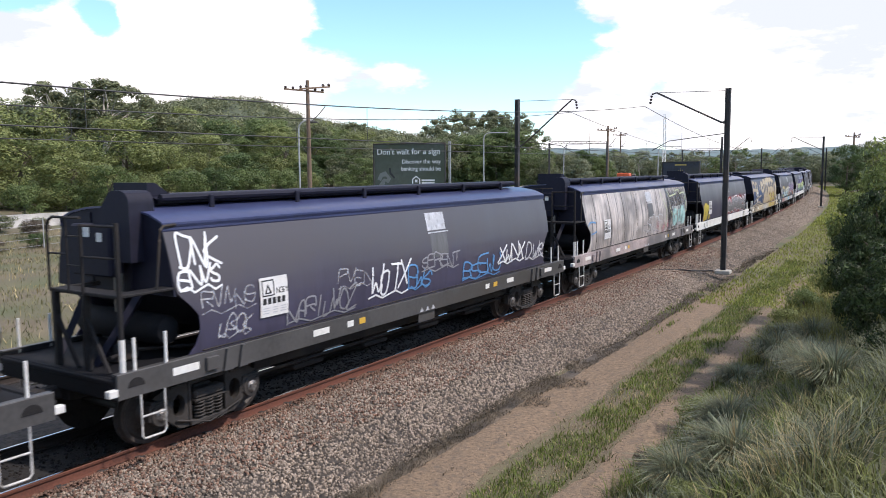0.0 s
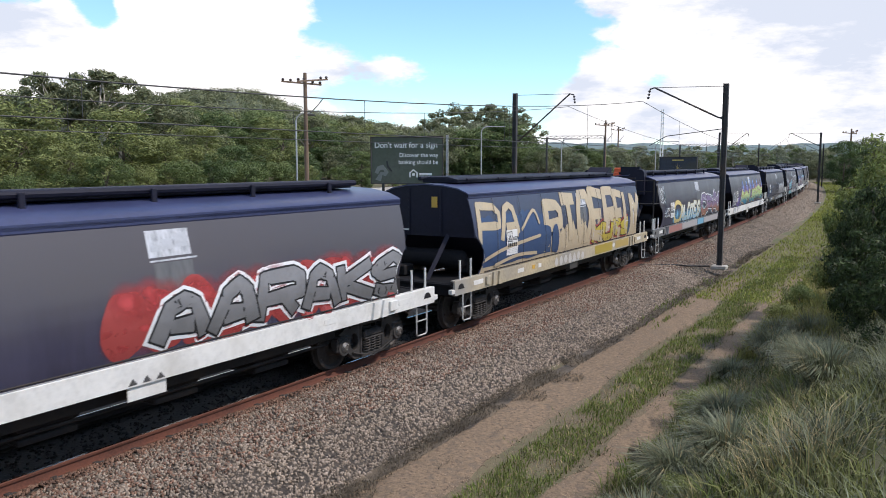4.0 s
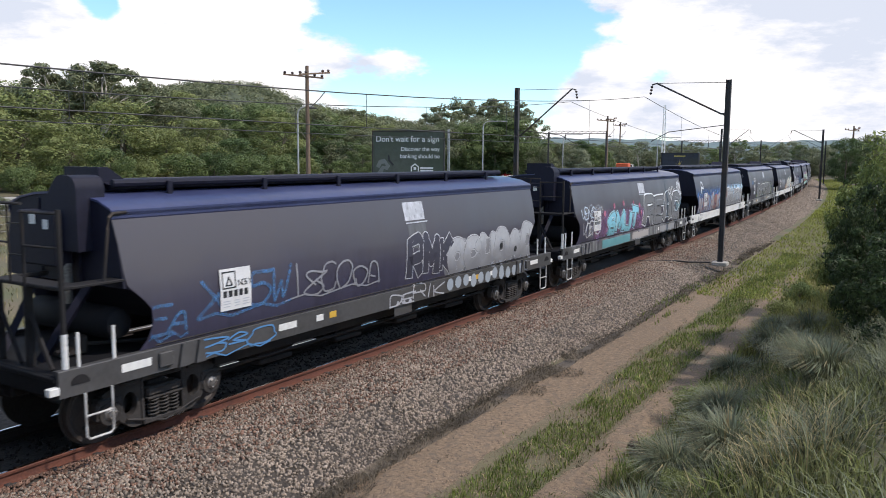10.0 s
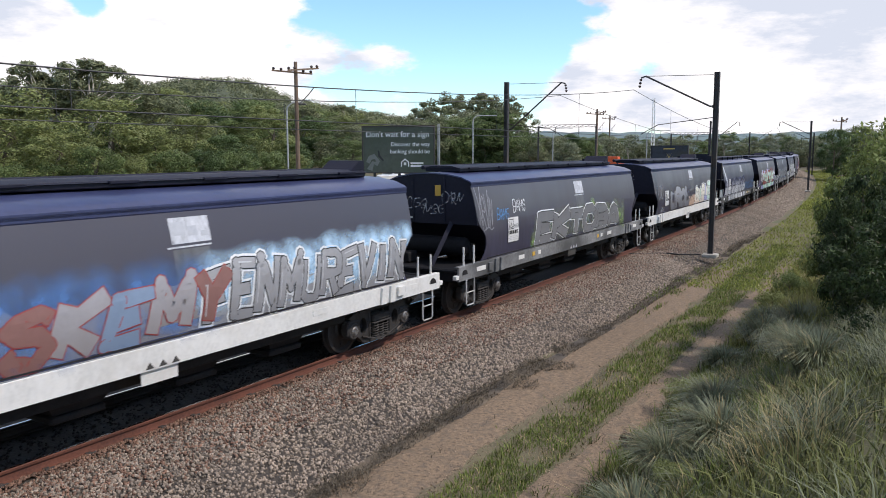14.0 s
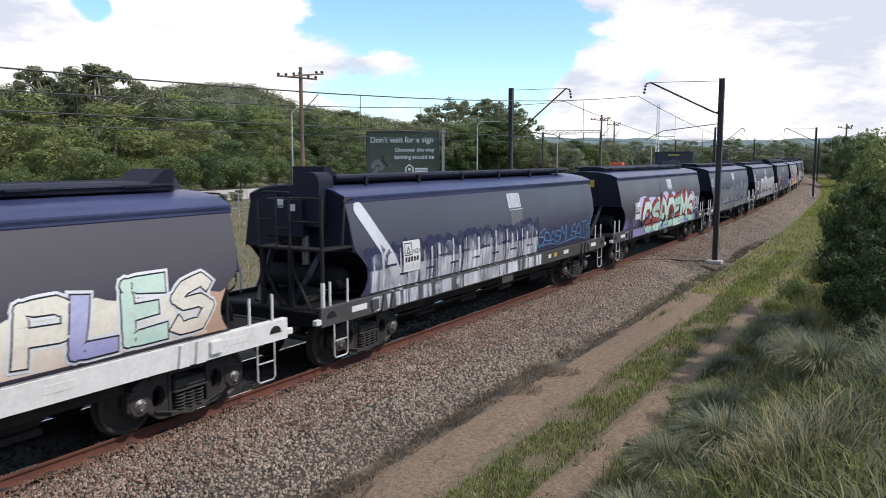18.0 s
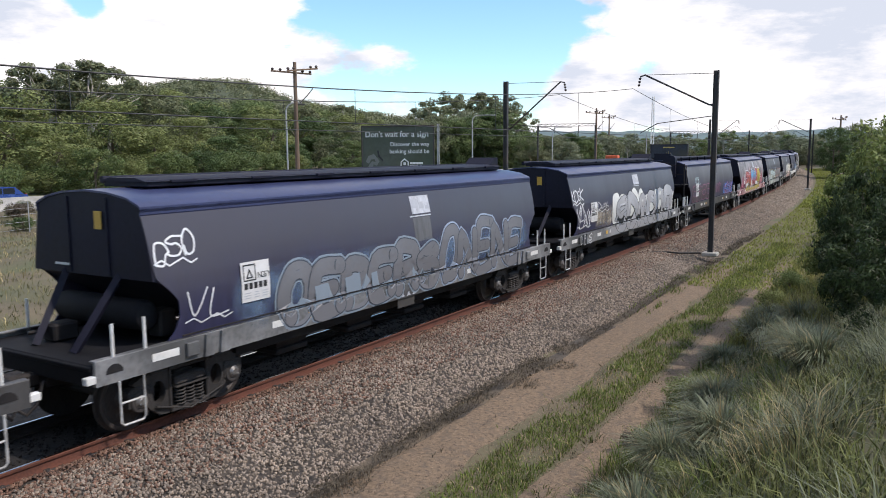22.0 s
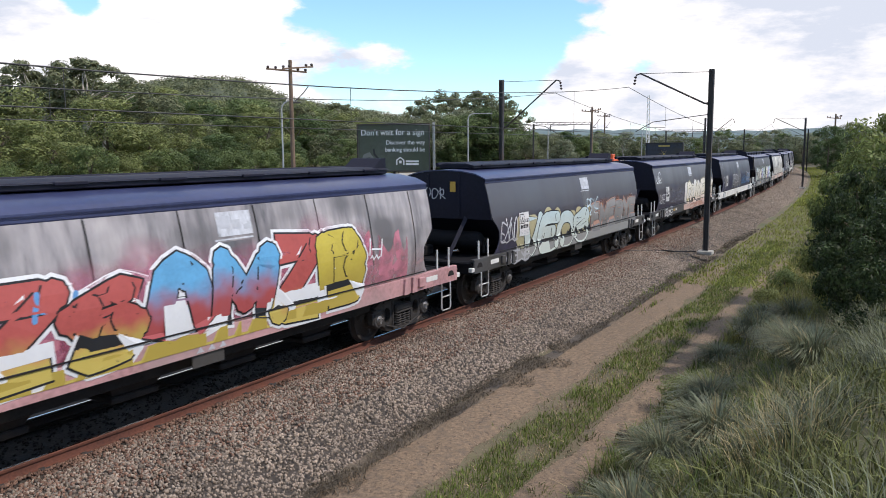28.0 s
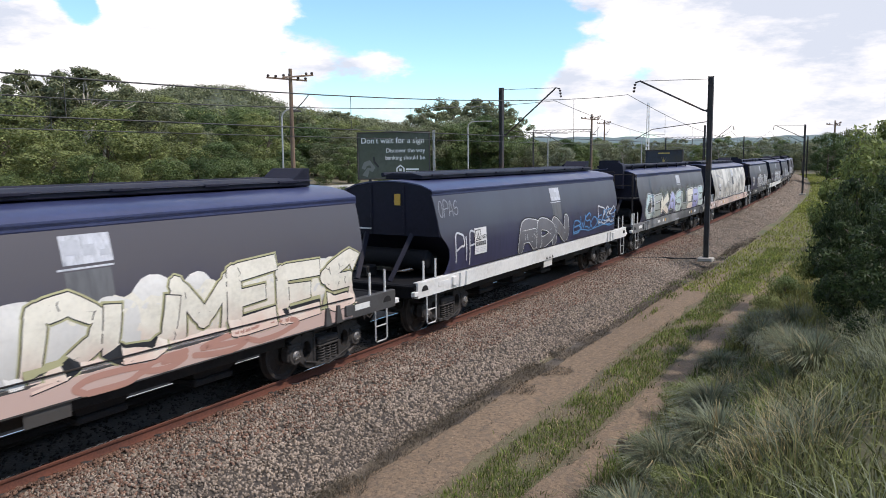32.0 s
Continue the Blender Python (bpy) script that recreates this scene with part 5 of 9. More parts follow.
def side_sheet(side):
    sh = Shape()
    zs = steps([(1.29, 2.4, 0.06), (2.4, 3.1, 0.14)])
    us = [-1, -0.9, -0.6, -0.3, 0, 0.3, 0.6, 0.9, 1]
    for layer in (0, -0.02):
        for z in zs:
            for u in us:
                sh.v.append((u * hull_end(z), side * (hull_lat(z) + layer), z))
    n, k = len(us), len(us) * len(zs)
    for i in range(len(zs) - 1):
        for j in range(n - 1):
            q = (i * n + j, i * n + j + 1, (i + 1) * n + j + 1, (i + 1) * n + j)
            sh.f += [q if side < 0 else q[::-1], tuple(k + a for a in (q[::-1] if side < 0 else q))]
        for j in (0, n - 1):
            a, b = i * n + j, (i + 1) * n + j
            sh.f.append((a, b, k + b, k + a))
    return sh


ROOFLINE = ((1.185, 3.09), (1.20, 3.115), (1.20, 3.19), (1.17, 3.215), (0.92, 3.315), (0.52, 3.385), (0.0, 3.415))


def roof():
    sh = Shape()
    prof = [(-y, z) for y, z in ROOFLINE] + [(y, z) for y, z in ROOFLINE[-2::-1]]
    n = len(prof)
    for x in (-6.34, 6.34):
        sh.v += [(x, y, z) for y, z in prof]
    sh.f += [(k, k + 1, n + k + 1, n + k)[::-1] for k in range(n - 1)]
    sh.v += [(x, y, z - 0.03) for x, y, z in sh.v[:2 * n]]
    sh.f += [tuple(2 * n + i for i in f[::-1]) for f in sh.f[:n - 1]]
    sh.f += [(e + k, e + k + 1, 2 * n + e + k + 1, 2 * n + e + k) for e in (0, n) for k in range(n - 1)]
    return sh


def end_plate(x, sg):
    """Upper end plate: flat, with folded edges, following the hull's section."""
    zs = (2.18, 2.3, 2.5, 2.8, 3.1)
    pts = [(-hull_lat(z) + 0.012, z) for z in zs] + [(-y, z) for y, z in ROOFLINE[3:]] + [(y, z) for y, z in ROOFLINE[-2:2:-1]] + [(hull_lat(z) - 0.012, z) for z in zs[::-1]]
    sh = Shape()
    n = len(pts)
    sh.v = [(x + sg * 0.01, y, z - 0.012) for y, z in pts] + [(x - sg * 0.03, y, z - 0.012) for y, z in pts]
    sh.f = [tuple(range(n)), tuple(range(n, 2 * n))[::-1]] + [(i, (i + 1) % n, n + (i + 1) % n, n + i) for i in range(n)]
    for y in (-0.45, 0.45):
        sh.box((x + sg * 0.02, y, 2.75), (0.025, 0.05, 1.12), 0.006)
    return sh


def slope_sheet(sg):
    """Sloping floor of the hopper above the bogie, seen in the dark under the end plate."""
    sh = Shape()
    for a, b in (((6.26, 2.19), (4.7, 1.36)),):
        for layer in (0, -0.03):
            sh.v += [(sg * a[0], y, a[1] + layer) for y in (-1.34, 1.34)] + [(sg * b[0], y, b[1] + layer) for y in (-1.33, 1.33)]
    sh.f = [(0, 1, 3, 2), (4, 6, 7, 5), (0, 4, 5, 1), (2, 3, 7, 6), (0, 2, 6, 4), (1, 5, 7, 3)]
    return sh


def spring(c, r=0.085, h=0.2, turns=5):
    pts = [(c[0] + r * math.cos(a), c[1] + r * math.sin(a), c[2] + h * a / (2 * math.pi * turns)) for a in [2 * math.pi * turns * i / (turns * 10) for i in range(turns * 10 + 1)]]
    return Shape().tube(pts, 0.016, 5)


def holed_plate(sh, outer, hole, y0, y1, n=28):
    """A thick plate of a given outline (x, z) with an oval hole (centre and radii) through it."""
    cx, cz, rx, rz = hole
    rim, core = [], []
    for k in range(n):
        a = 2 * math.pi * k / n
        dx, dz = math.cos(a), math.sin(a)
        best = None
        for (ax, az), (bx, bz) in zip(outer, outer[1:] + outer[:1]):
            ex, ez = bx - ax, bz - az
            det = ez * dx - ex * dz
            if abs(det) < 1e-9:
                continue
            t = ((ax - cx) * ez - (az - cz) * ex) / det
            q = ((ax - cx) * dz - (az - cz) * dx) / det
            if t > 0 and -1e-6 <= q <= 1 + 1e-6 and (best is None or t < best):
                best = t
        rim.append((cx + dx * best, cz + dz * best))
        core.append((cx + rx * dx, cz + rz * dz))
    k0 = len(sh.v)
    for y in (y0, y1):
        sh.v += [(x, y, z) for x, z in rim] + [(x, y, z) for x, z in core]
    for i in range(n):
        o = (i + 1) % n
        sh.f += [(k0 + i, k0 + o, k0 + n + o, k0 + n + i), (k0 + 2 * n + i, k0 + 3 * n + i, k0 + 3 * n + o, k0 + 2 * n + o),
                 (k0 + i, k0 + 2 * n + i, k0 + 2 * n + o, k0 + o), (k0 + n + i, k0 + n + o, k0 + 3 * n + o, k0 + 3 * n + i)]


def side_frame(side):
    """Cast truck side frame: top chord, holed webs each side of the springs, round bearing housings, spring seat."""
    y = side * 0.99
    sh = Shape()
    for sg in (-1, 1):
        outer = [(sg * a, b) for a, b in ((0.32, 0.84), (0.32, 0.15), (0.52, 0.15), (0.74, 0.32), (0.76, 0.56), (1.02, 0.60), (1.02, 0.70), (0.74, 0.82))]
        holed_plate(sh, outer, (sg * 0.54, 0.50, 0.115, 0.165), y - 0.06, y + 0.06)
        sh.lathe([(0.0, y - 0.1), (0.16, y - 0.1), (0.175, y - 0.07), (0.175, y + 0.07), (0.15, y + 0.1), (0.0, y + 0.1)], "y", 16, at=(sg * 0.87, 0, 0.46))
        sh.box((sg * 0.87, y, 0.62), (0.34, 0.17, 0.09), 0.03)
        sh.box((sg * 0.72, y, 0.50), (0.07, 0.16, 0.24), 0.02).box((sg * 1.03, y, 0.50), (0.06, 0.15, 0.24), 0.02)
        sh.box((sg * 0.345, y + side * 0.045, 0.50), (0.05, 0.08, 0.62), 0.015)
        sh.box((sg * 0.56, y + side * 0.075, 0.80), (0.26, 0.04, 0.05), 0.01)
    sh.box((0, y, 0.80), (0.7, 0.13, 0.08), 0.02)
    sh.box((0, y, 0.185), (0.72, 0.22, 0.08), 0.02)
    sh.box((0, y + side * 0.03, 0.60), (0.58, 0.20, 0.14), 0.03)
    sh.box((0, y + side * 0.06, 0.515), (0.60, 0.17, 0.03), 0.008)
    sh.tube([(-0.62, y + side * 0.09, 0.30), (0.0, y + side * 0.10, 0.13), (0.62, y + side * 0.09, 0.30)], 0.018, 6)
    return sh


def wheelset():
    ax = Shape().tube([(0, -1.02, 0), (0, 1.02, 0)], 0.075, 10)
    wheels = []
    for sg in (-1, 1):
        one = Shape()
        prof = [(0.08, 0.70), (0.10, 0.80), (0.16, 0.80), (0.20, 0.765), (0.36, 0.755), (0.40, 0.80), (0.455, 0.80), (0.46, 0.705), (0.488, 0.70), (0.488, 0.672), (0.40, 0.675), (0.20, 0.70), (0.08, 0.70)]
        one.lathe([(r, sg * a) for r, a in prof], "y", 28)
        for k in range(3):
            a = 2 * math.pi * k / 3
            one.box((0.28 * math.cos(a), sg * 0.77, 0.28 * math.sin(a)), (0.07, 0.02, 0.07), 0.01)
        wheels.append(one)
    caps = Shape()
    for sg in (-1, 1):
        caps.lathe([(0.0, sg * 1.13), (0.05, sg * 1.13), (0.095, sg * 1.10), (0.10, sg * 1.02)], "y", 14)
        for k in range(3):
            a = 2 * math.pi * k / 3 + 0.5
            caps.box((0.06 * math.cos(a), sg * 1.13, 0.06 * math.sin(a)), (0.03, 0.03, 0.03), 0.006)
    return ax, wheels, caps


def bar_loop(x, side, z0, z1, w):
    """A step ladder of round white bar hung from the sill."""
    y = side * 1.42
    sh = Shape().tube([(x - w, y, z1), (x - w, y, z0 + 0.04), (x - w + 0.04, y, z0), (x + w - 0.04, y, z0), (x + w, y, z0 + 0.04), (x + w, y, z1)], 0.016, 6)
    for z in ((z0 + z1) / 2,):
        sh.tube([(x - w, y, z), (x + w, y, z)], 0.015, 6)
    return sh


def sill_shape(side):
    """Side sill: a deep channel, one section run the wagon's length."""
    prof = [(1.405, 0.945), (1.405, 1.275), (1.395, 1.285), (1.29, 1.285), (1.29, 1.265), (1.36, 1.26), (1.36, 0.965), (1.27, 0.96), (1.27, 0.945)]
    sh = Shape()
    n = len(prof)
    for x in (-7.3, 7.3):
        sh.v += [(x, side * y, z) for y, z in prof]
    sh.f = [(k, (k + 1) % n, n + (k + 1) % n, n + k) for k in range(n)] + [tuple(range(n))[::-1], tuple(range(n, 2 * n))]
    return sh


def gusset(x, y, side):
    return Shape().plate([(x - 0.09, 0.95), (x + 0.09, 0.95), (x + 0.05, 1.27), (x - 0.02, 1.27)], side * 0.05, Matrix.Translation((0, side * 1.406, 0)))


MESH = {}


def shared(name, build, mat, smooth=30):
    """One mesh kept for all wagons."""
    if name not in MESH:
        sh = build() if callable(build) else build
        MESH[name] = sh.mesh(name, smooth)
        MESH[name].materials.append(mat)
    return MESH[name]


def wagon(label, sill=None, hull=None, flip=False):
    """One hopper wagon, x along the train, its platform end at -x; flip turns it end for end on the track."""
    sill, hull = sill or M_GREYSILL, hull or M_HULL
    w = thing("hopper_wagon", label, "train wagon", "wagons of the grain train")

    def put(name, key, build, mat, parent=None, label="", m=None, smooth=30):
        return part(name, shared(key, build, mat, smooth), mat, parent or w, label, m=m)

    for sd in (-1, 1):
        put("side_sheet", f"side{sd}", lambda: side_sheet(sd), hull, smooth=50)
        put("side_sill", f"sill{sd}", lambda: sill_shape(sd), sill)
        put("hand_rail", f"handrail{sd}", lambda: Shape().tube([(x, sd * 1.415, 1.335) for x in (-5.9, -3, 0, 3, 5.9)], 0.014, 5), M_DARK)
        for x in (-5.45, -5.15, 5.15, 5.45):
            put("gusset", f"gusset{x}{sd}", lambda: gusset(x, 0, sd), sill)
        put("discharge_sign", f"drop{sd}", lambda: Shape().box((0.1, sd * 1.36, 0.84), (0.62, 0.012, 0.20), 0.003), M_WHITE if sill is M_WHITE else M_GREYSILL)
        for k in range(3 if sd == (1 if flip else -1) else 0):
            put("jacking_mark", f"jack{k}{sd}", lambda: Shape().plate([(-0.22 + 0.22 * k, 0.97), (-0.08 + 0.22 * k, 0.97), (-0.15 + 0.22 * k, 1.06)], sd * 0.004, Matrix.Translation((0, sd * 1.407, 0))), M_FADED if sill is not M_WHITE else M_GREYSILL)
        put("sole_bar", f"sole{sd}", lambda: Shape().box((0, sd * 0.95, 0.80), (9.0, 0.08, 0.28), 0.01), M_DARK)
        for x in (-7.0, -6.5, 6.5, 7.0):
            put("white_post", f"post{x}{sd}", lambda: Shape().tube([(x, sd * 1.36, 1.20), (x, sd * 1.36, 1.72)], 0.023, 8), M_WHITE, label="white-painted upright bar")
        for x in (-6.78, 6.78):
            put("step_ladder", f"step{x}{sd}", lambda: bar_loop(x, sd, 0.34, 0.95, 0.19), M_BAR, label="worn white bar step ladder")
        for x in (-7.02, 7.02):
            # no hole is cut: its shade is a dark plate on the sill
            put("hand_hole", f"hole{x}{sd}", lambda: Shape().plate([(x + 0.13 * math.cos(a), 1.08 + 0.12 * math.sin(a)) for a in [math.pi * k / 8 for k in range(9)]][::-1], sd * 0.006, Matrix.Translation((0, sd * 1.407, 0))), M_DARK, label="dark half-round plate painted as a hand hole's shade")
        for x in (-7.36, 7.36):
            put("corner_block", f"corner{x}{sd}", lambda: Shape().box((x, sd * 1.36, 1.045), (0.14, 0.10, 0.10), 0.01), M_WHITE, label="white corner block")
        for x, ln in ((-6.2, 0.46), (6.2, 0.46), (-3.3, 0.42), (3.9, 0.36)):
            put("reflector", f"mark{x}{sd}", lambda: Shape().box((x, sd * 1.408, 1.13), (ln, 0.006, 0.11), 0.002), M_WHITE)
        for x, mat in ((-2.5, M_WHITE), (-2.15, M_YELLOW), (2.7, M_WHITE), (3.1, M_YELLOW)):
            if sill is not M_WHITE:
                put("reflector", f"dot{x}{sd}", lambda: Shape().box((x, sd * 1.408, 1.13), (0.18, 0.006, 0.11), 0.002), mat)
        for x in (-5.75, 5.75):
            put("sill_box", f"sbox{x}{sd}", lambda: Shape().box((x, sd * 1.43, 1.12), (0.22, 0.06, 0.2), 0.01), sill)
    put("roof", "roof", roof, M_ROOF, smooth=25)
    for sg in (-1, 1):
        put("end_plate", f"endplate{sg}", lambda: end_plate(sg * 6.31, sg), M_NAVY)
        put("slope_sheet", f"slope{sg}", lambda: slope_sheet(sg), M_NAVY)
        # black deck sheet added where the end frame is open and in shade
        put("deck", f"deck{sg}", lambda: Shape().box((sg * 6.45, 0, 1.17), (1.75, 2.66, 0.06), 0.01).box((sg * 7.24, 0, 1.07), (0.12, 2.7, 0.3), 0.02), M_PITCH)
        put("centre_sill", f"centresill{sg}", lambda: Shape().box((sg * 5.4, 0, 0.93), (3.7, 0.5, 0.36), 0.02), M_DARK)
        for y in (-0.5, 0.5):
            put("strut", f"strut{sg}{y}", lambda: Shape().tube([(sg * 6.28, y * 1.25, 2.2), (sg * 6.95, y * 0.9, 1.2)], 0.07, 4), M_NAVY)
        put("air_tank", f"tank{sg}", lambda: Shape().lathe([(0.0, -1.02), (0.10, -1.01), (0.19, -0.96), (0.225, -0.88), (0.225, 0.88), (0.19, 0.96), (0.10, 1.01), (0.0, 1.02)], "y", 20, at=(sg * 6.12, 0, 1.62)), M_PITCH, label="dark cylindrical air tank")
        put("coupler", f"coupler{sg}", lambda: Shape().box((sg * 7.45, 0, 0.86), (0.5, 0.16, 0.2), 0.03).box((sg * 7.66, 0.03, 0.86), (0.2, 0.32, 0.28), 0.06), M_DARK)
        put("brake_hose", f"hose{sg}", lambda: Shape().tube([(sg * 7.35, 0.35, 0.9), (sg * 7.5, 0.4, 0.62), (sg * 7.62, 0.36, 0.5), (sg * 7.72, 0.3, 0.6)], 0.025, 6), M_DARK)
        put("brake_gear", f"gear{sg}", lambda: Shape().tube([(sg * 5.6, -0.9, 1.30), (sg * 6.4, -0.5, 1.34), (sg * 6.9, -0.7, 1.34)], 0.03, 6).box((sg * 6.55, -0.45, 1.34), (0.4, 0.3, 0.26), 0.03), M_DARK)
        put("valve_box", f"valve{sg}", lambda: Shape().box((sg * 5.75, 0.8, 1.45), (0.3, 0.3, 0.4), 0.03), M_DARK)
        bogie = part("bogie", shared("bolster", lambda: Shape().box((0, 0, 0.60), (0.36, 1.9, 0.2), 0.03).box((0, 0, 0.74), (0.5, 0.5, 0.12), 0.03), M_BOGIE), M_BOGIE, w, m=Matrix.Translation((sg * 5.53, 0, 0)))
        for sd in (-1, 1):
            part("side_frame", shared(f"sideframe{sd}", lambda: side_frame(sd), M_BOGIE), M_BOGIE, bogie)
            for x in (-0.17, 0.0, 0.17):
                part("coil_spring", shared(f"spring{sd}{x}", lambda: spring((x, sd * 1.05, 0.235), 0.075, 0.25, 5), M_BOGIE), M_BOGIE, bogie)
        ax, wheels, caps = SET
        for k, x in enumerate((-0.87, 0.87)):
            ws = part("wheelset", shared("wheelset", ax, M_WHEEL), M_WHEEL, w)
            ws.matrix_parent_inverse = Matrix.Translation((sg * 5.53 + x, 0, 0.46))
            WHEELSETS.append(ws)
            for q in (0, 1):
                part("wheel", shared(f"wheel{q}", wheels[q], M_WHEEL), M_WHEEL, ws)
            part("axle_cap", shared("caps", caps, M_CAP), M_CAP, ws)
    put("hopper_chute", "chute", lambda: hopper_chutes(), M_DARK)
    put("roof_hatch", "hatch", roof_hatch, M_NAVY)
    put("hatch_pipe", "pipe", lambda: Shape().tube([(-5.9, -0.62, 3.52), (5.6, -0.62, 3.52)], 0.055, 8), M_NAVY)
    for i in range(6):
        x = -5.0 + 1.95 * i
        put("hatch_bracket", f"bracket{i}", lambda: Shape().box((x, -0.70, 3.44), (0.09, 0.05, 0.22), 0.01), M_NAVY)
    platform_end(w, put)
    number_boards(w, put, hull, 1 if flip else -1)
    put("end_mark", "endmark", lambda: Shape().box((6.345, 0.28, 2.98), (0.012, 0.16, 0.26), 0.003), M_YELLOW, label="ochre marker plate")
    put("end_print", "endprint", lambda: Shape().box((6.345, -0.62, 2.30), (0.012, 0.34, 0.035), 0.002), M_BOARD)
    e = -1 if flip else 1
    put("brake_stand", f"brakestand{e}", lambda: Shape().box((e * 6.98, -0.35, 1.62), (0.16, 0.2, 0.9), 0.03).box((e * 6.98, -0.35, 2.02), (0.24, 0.3, 0.2), 0.04), M_DARK)
    ring = [(e * 7.12 , -0.35 + 0.27 * math.cos(a), 1.95 + 0.27 * math.sin(a)) for a in [2 * math.pi * k / 20 for k in range(21)]]
    put("brake_wheel", f"brakewheel{e}", lambda: Shape().tube(ring, 0.017, 6).tube([(e * 7.0, -0.35, 1.95), (e * 7.12, -0.35, 1.95)], 0.03, 6).tube([ring[0], ring[10]], 0.011, 5).tube([ring[5], ring[15]], 0.011, 5), M_CAP, label="spoked handbrake wheel")
    put("relay_valve", f"relay{e}", lambda: Shape().box((e * 6.72, -0.72, 1.36), (0.30, 0.24, 0.34), 0.04).lathe([(0.0, -0.12), (0.10, -0.12), (0.12, 0.0), (0.10, 0.12), (0.0, 0.12)], "z", 12, at=(e * 6.72, -0.72, 1.60)), M_DARK, label="grimy brake relay valve")
    put("slack_lever", f"lever{e}", lambda: Shape().box((0, 0, 0), (0.09, 0.06, 0.95), 0.02, pose(e * 6.9, -0.08, 1.62, 0, e * 16, 0)), M_DARK)
    for k, (y0, y1, top) in enumerate(((-0.95, -0.55, 1.62), (-0.2, 0.35, 1.78), (-0.7, -0.1, 1.52))):
        put("brake_pipe", f"pipe{k}{e}", lambda: Shape().tube([(e * 6.3, y0, 1.22), (e * 6.42, y0, top - 0.1), (e * 6.6, (y0 + y1) / 2, top), (e * 6.95, y1, top - 0.12), (e * 7.1, y1, 1.22)], 0.018, 5), M_CAP if k == 2 else M_DARK)
    ring2 = [(e * 6.78, 0.55 + 0.25 * math.cos(a), 1.98 + 0.25 * math.sin(a)) for a in [2 * math.pi * k / 20 for k in range(21)]]
    put("valve_wheel", f"valvewheel{e}", lambda: Shape().tube(ring2, 0.015, 6).tube([ring2[0], ring2[10]], 0.01, 5).tube([ring2[5], ring2[15]], 0.01, 5).tube([(e * 6.78, 0.55, 1.2), (e * 6.78, 0.55, 1.98)], 0.035, 6), M_DARK, label="dark spoked hand wheel on a post")
    if flip:
        w["turned"] = 1
    return w


def hopper_chutes():
    sh = Shape()
    for x in (-3.0, -1.0, 1.0, 3.0):
        sh.add([(x - 0.9, -1.2, 1.3), (x + 0.9, -1.2, 1.3), (x + 0.9, 1.2, 1.3), (x - 0.9, 1.2, 1.3), (x - 0.35, -0.8, 0.5), (x + 0.35, -0.8, 0.5), (x + 0.35, 0.8, 0.5), (x - 0.35, 0.8, 0.5)],
               [(0, 1, 5, 4), (1, 2, 6, 5), (2, 3, 7, 6), (3, 0, 4, 7), (4, 5, 6, 7)])
        sh.box((x, 0, 0.44), (0.8, 1.7, 0.1), 0.02)
    sh.tube([(-4.4, -0.9, 0.56), (4.4, -0.9, 0.56)], 0.03, 6)
    return sh


def roof_hatch():
    """Long hinged trough cover on the ridge, with a low kerb and a ramped end."""
    sh = Shape().box((-0.1, 0, 3.47), (11.5, 1.02, 0.10), 0.015)
    sh.add([(-5.9, -0.55, 3.50), (5.7, -0.55, 3.50), (5.7, 0.55, 3.50), (-5.9, 0.55, 3.50), (-5.9, -0.30, 3.56), (5.7, -0.30, 3.56), (5.7, 0.30, 3.56), (-5.9, 0.30, 3.56)],
           [(0, 1, 5, 4), (1, 2, 6, 5), (2, 3, 7, 6), (3, 0, 4, 7), (4, 5, 6, 7), (3, 2, 1, 0)])
    for k in range(7):
        sh.box((-5.2 + k * 1.7, 0.54, 3.50), (0.5, 0.06, 0.05), 0.01)
    return sh


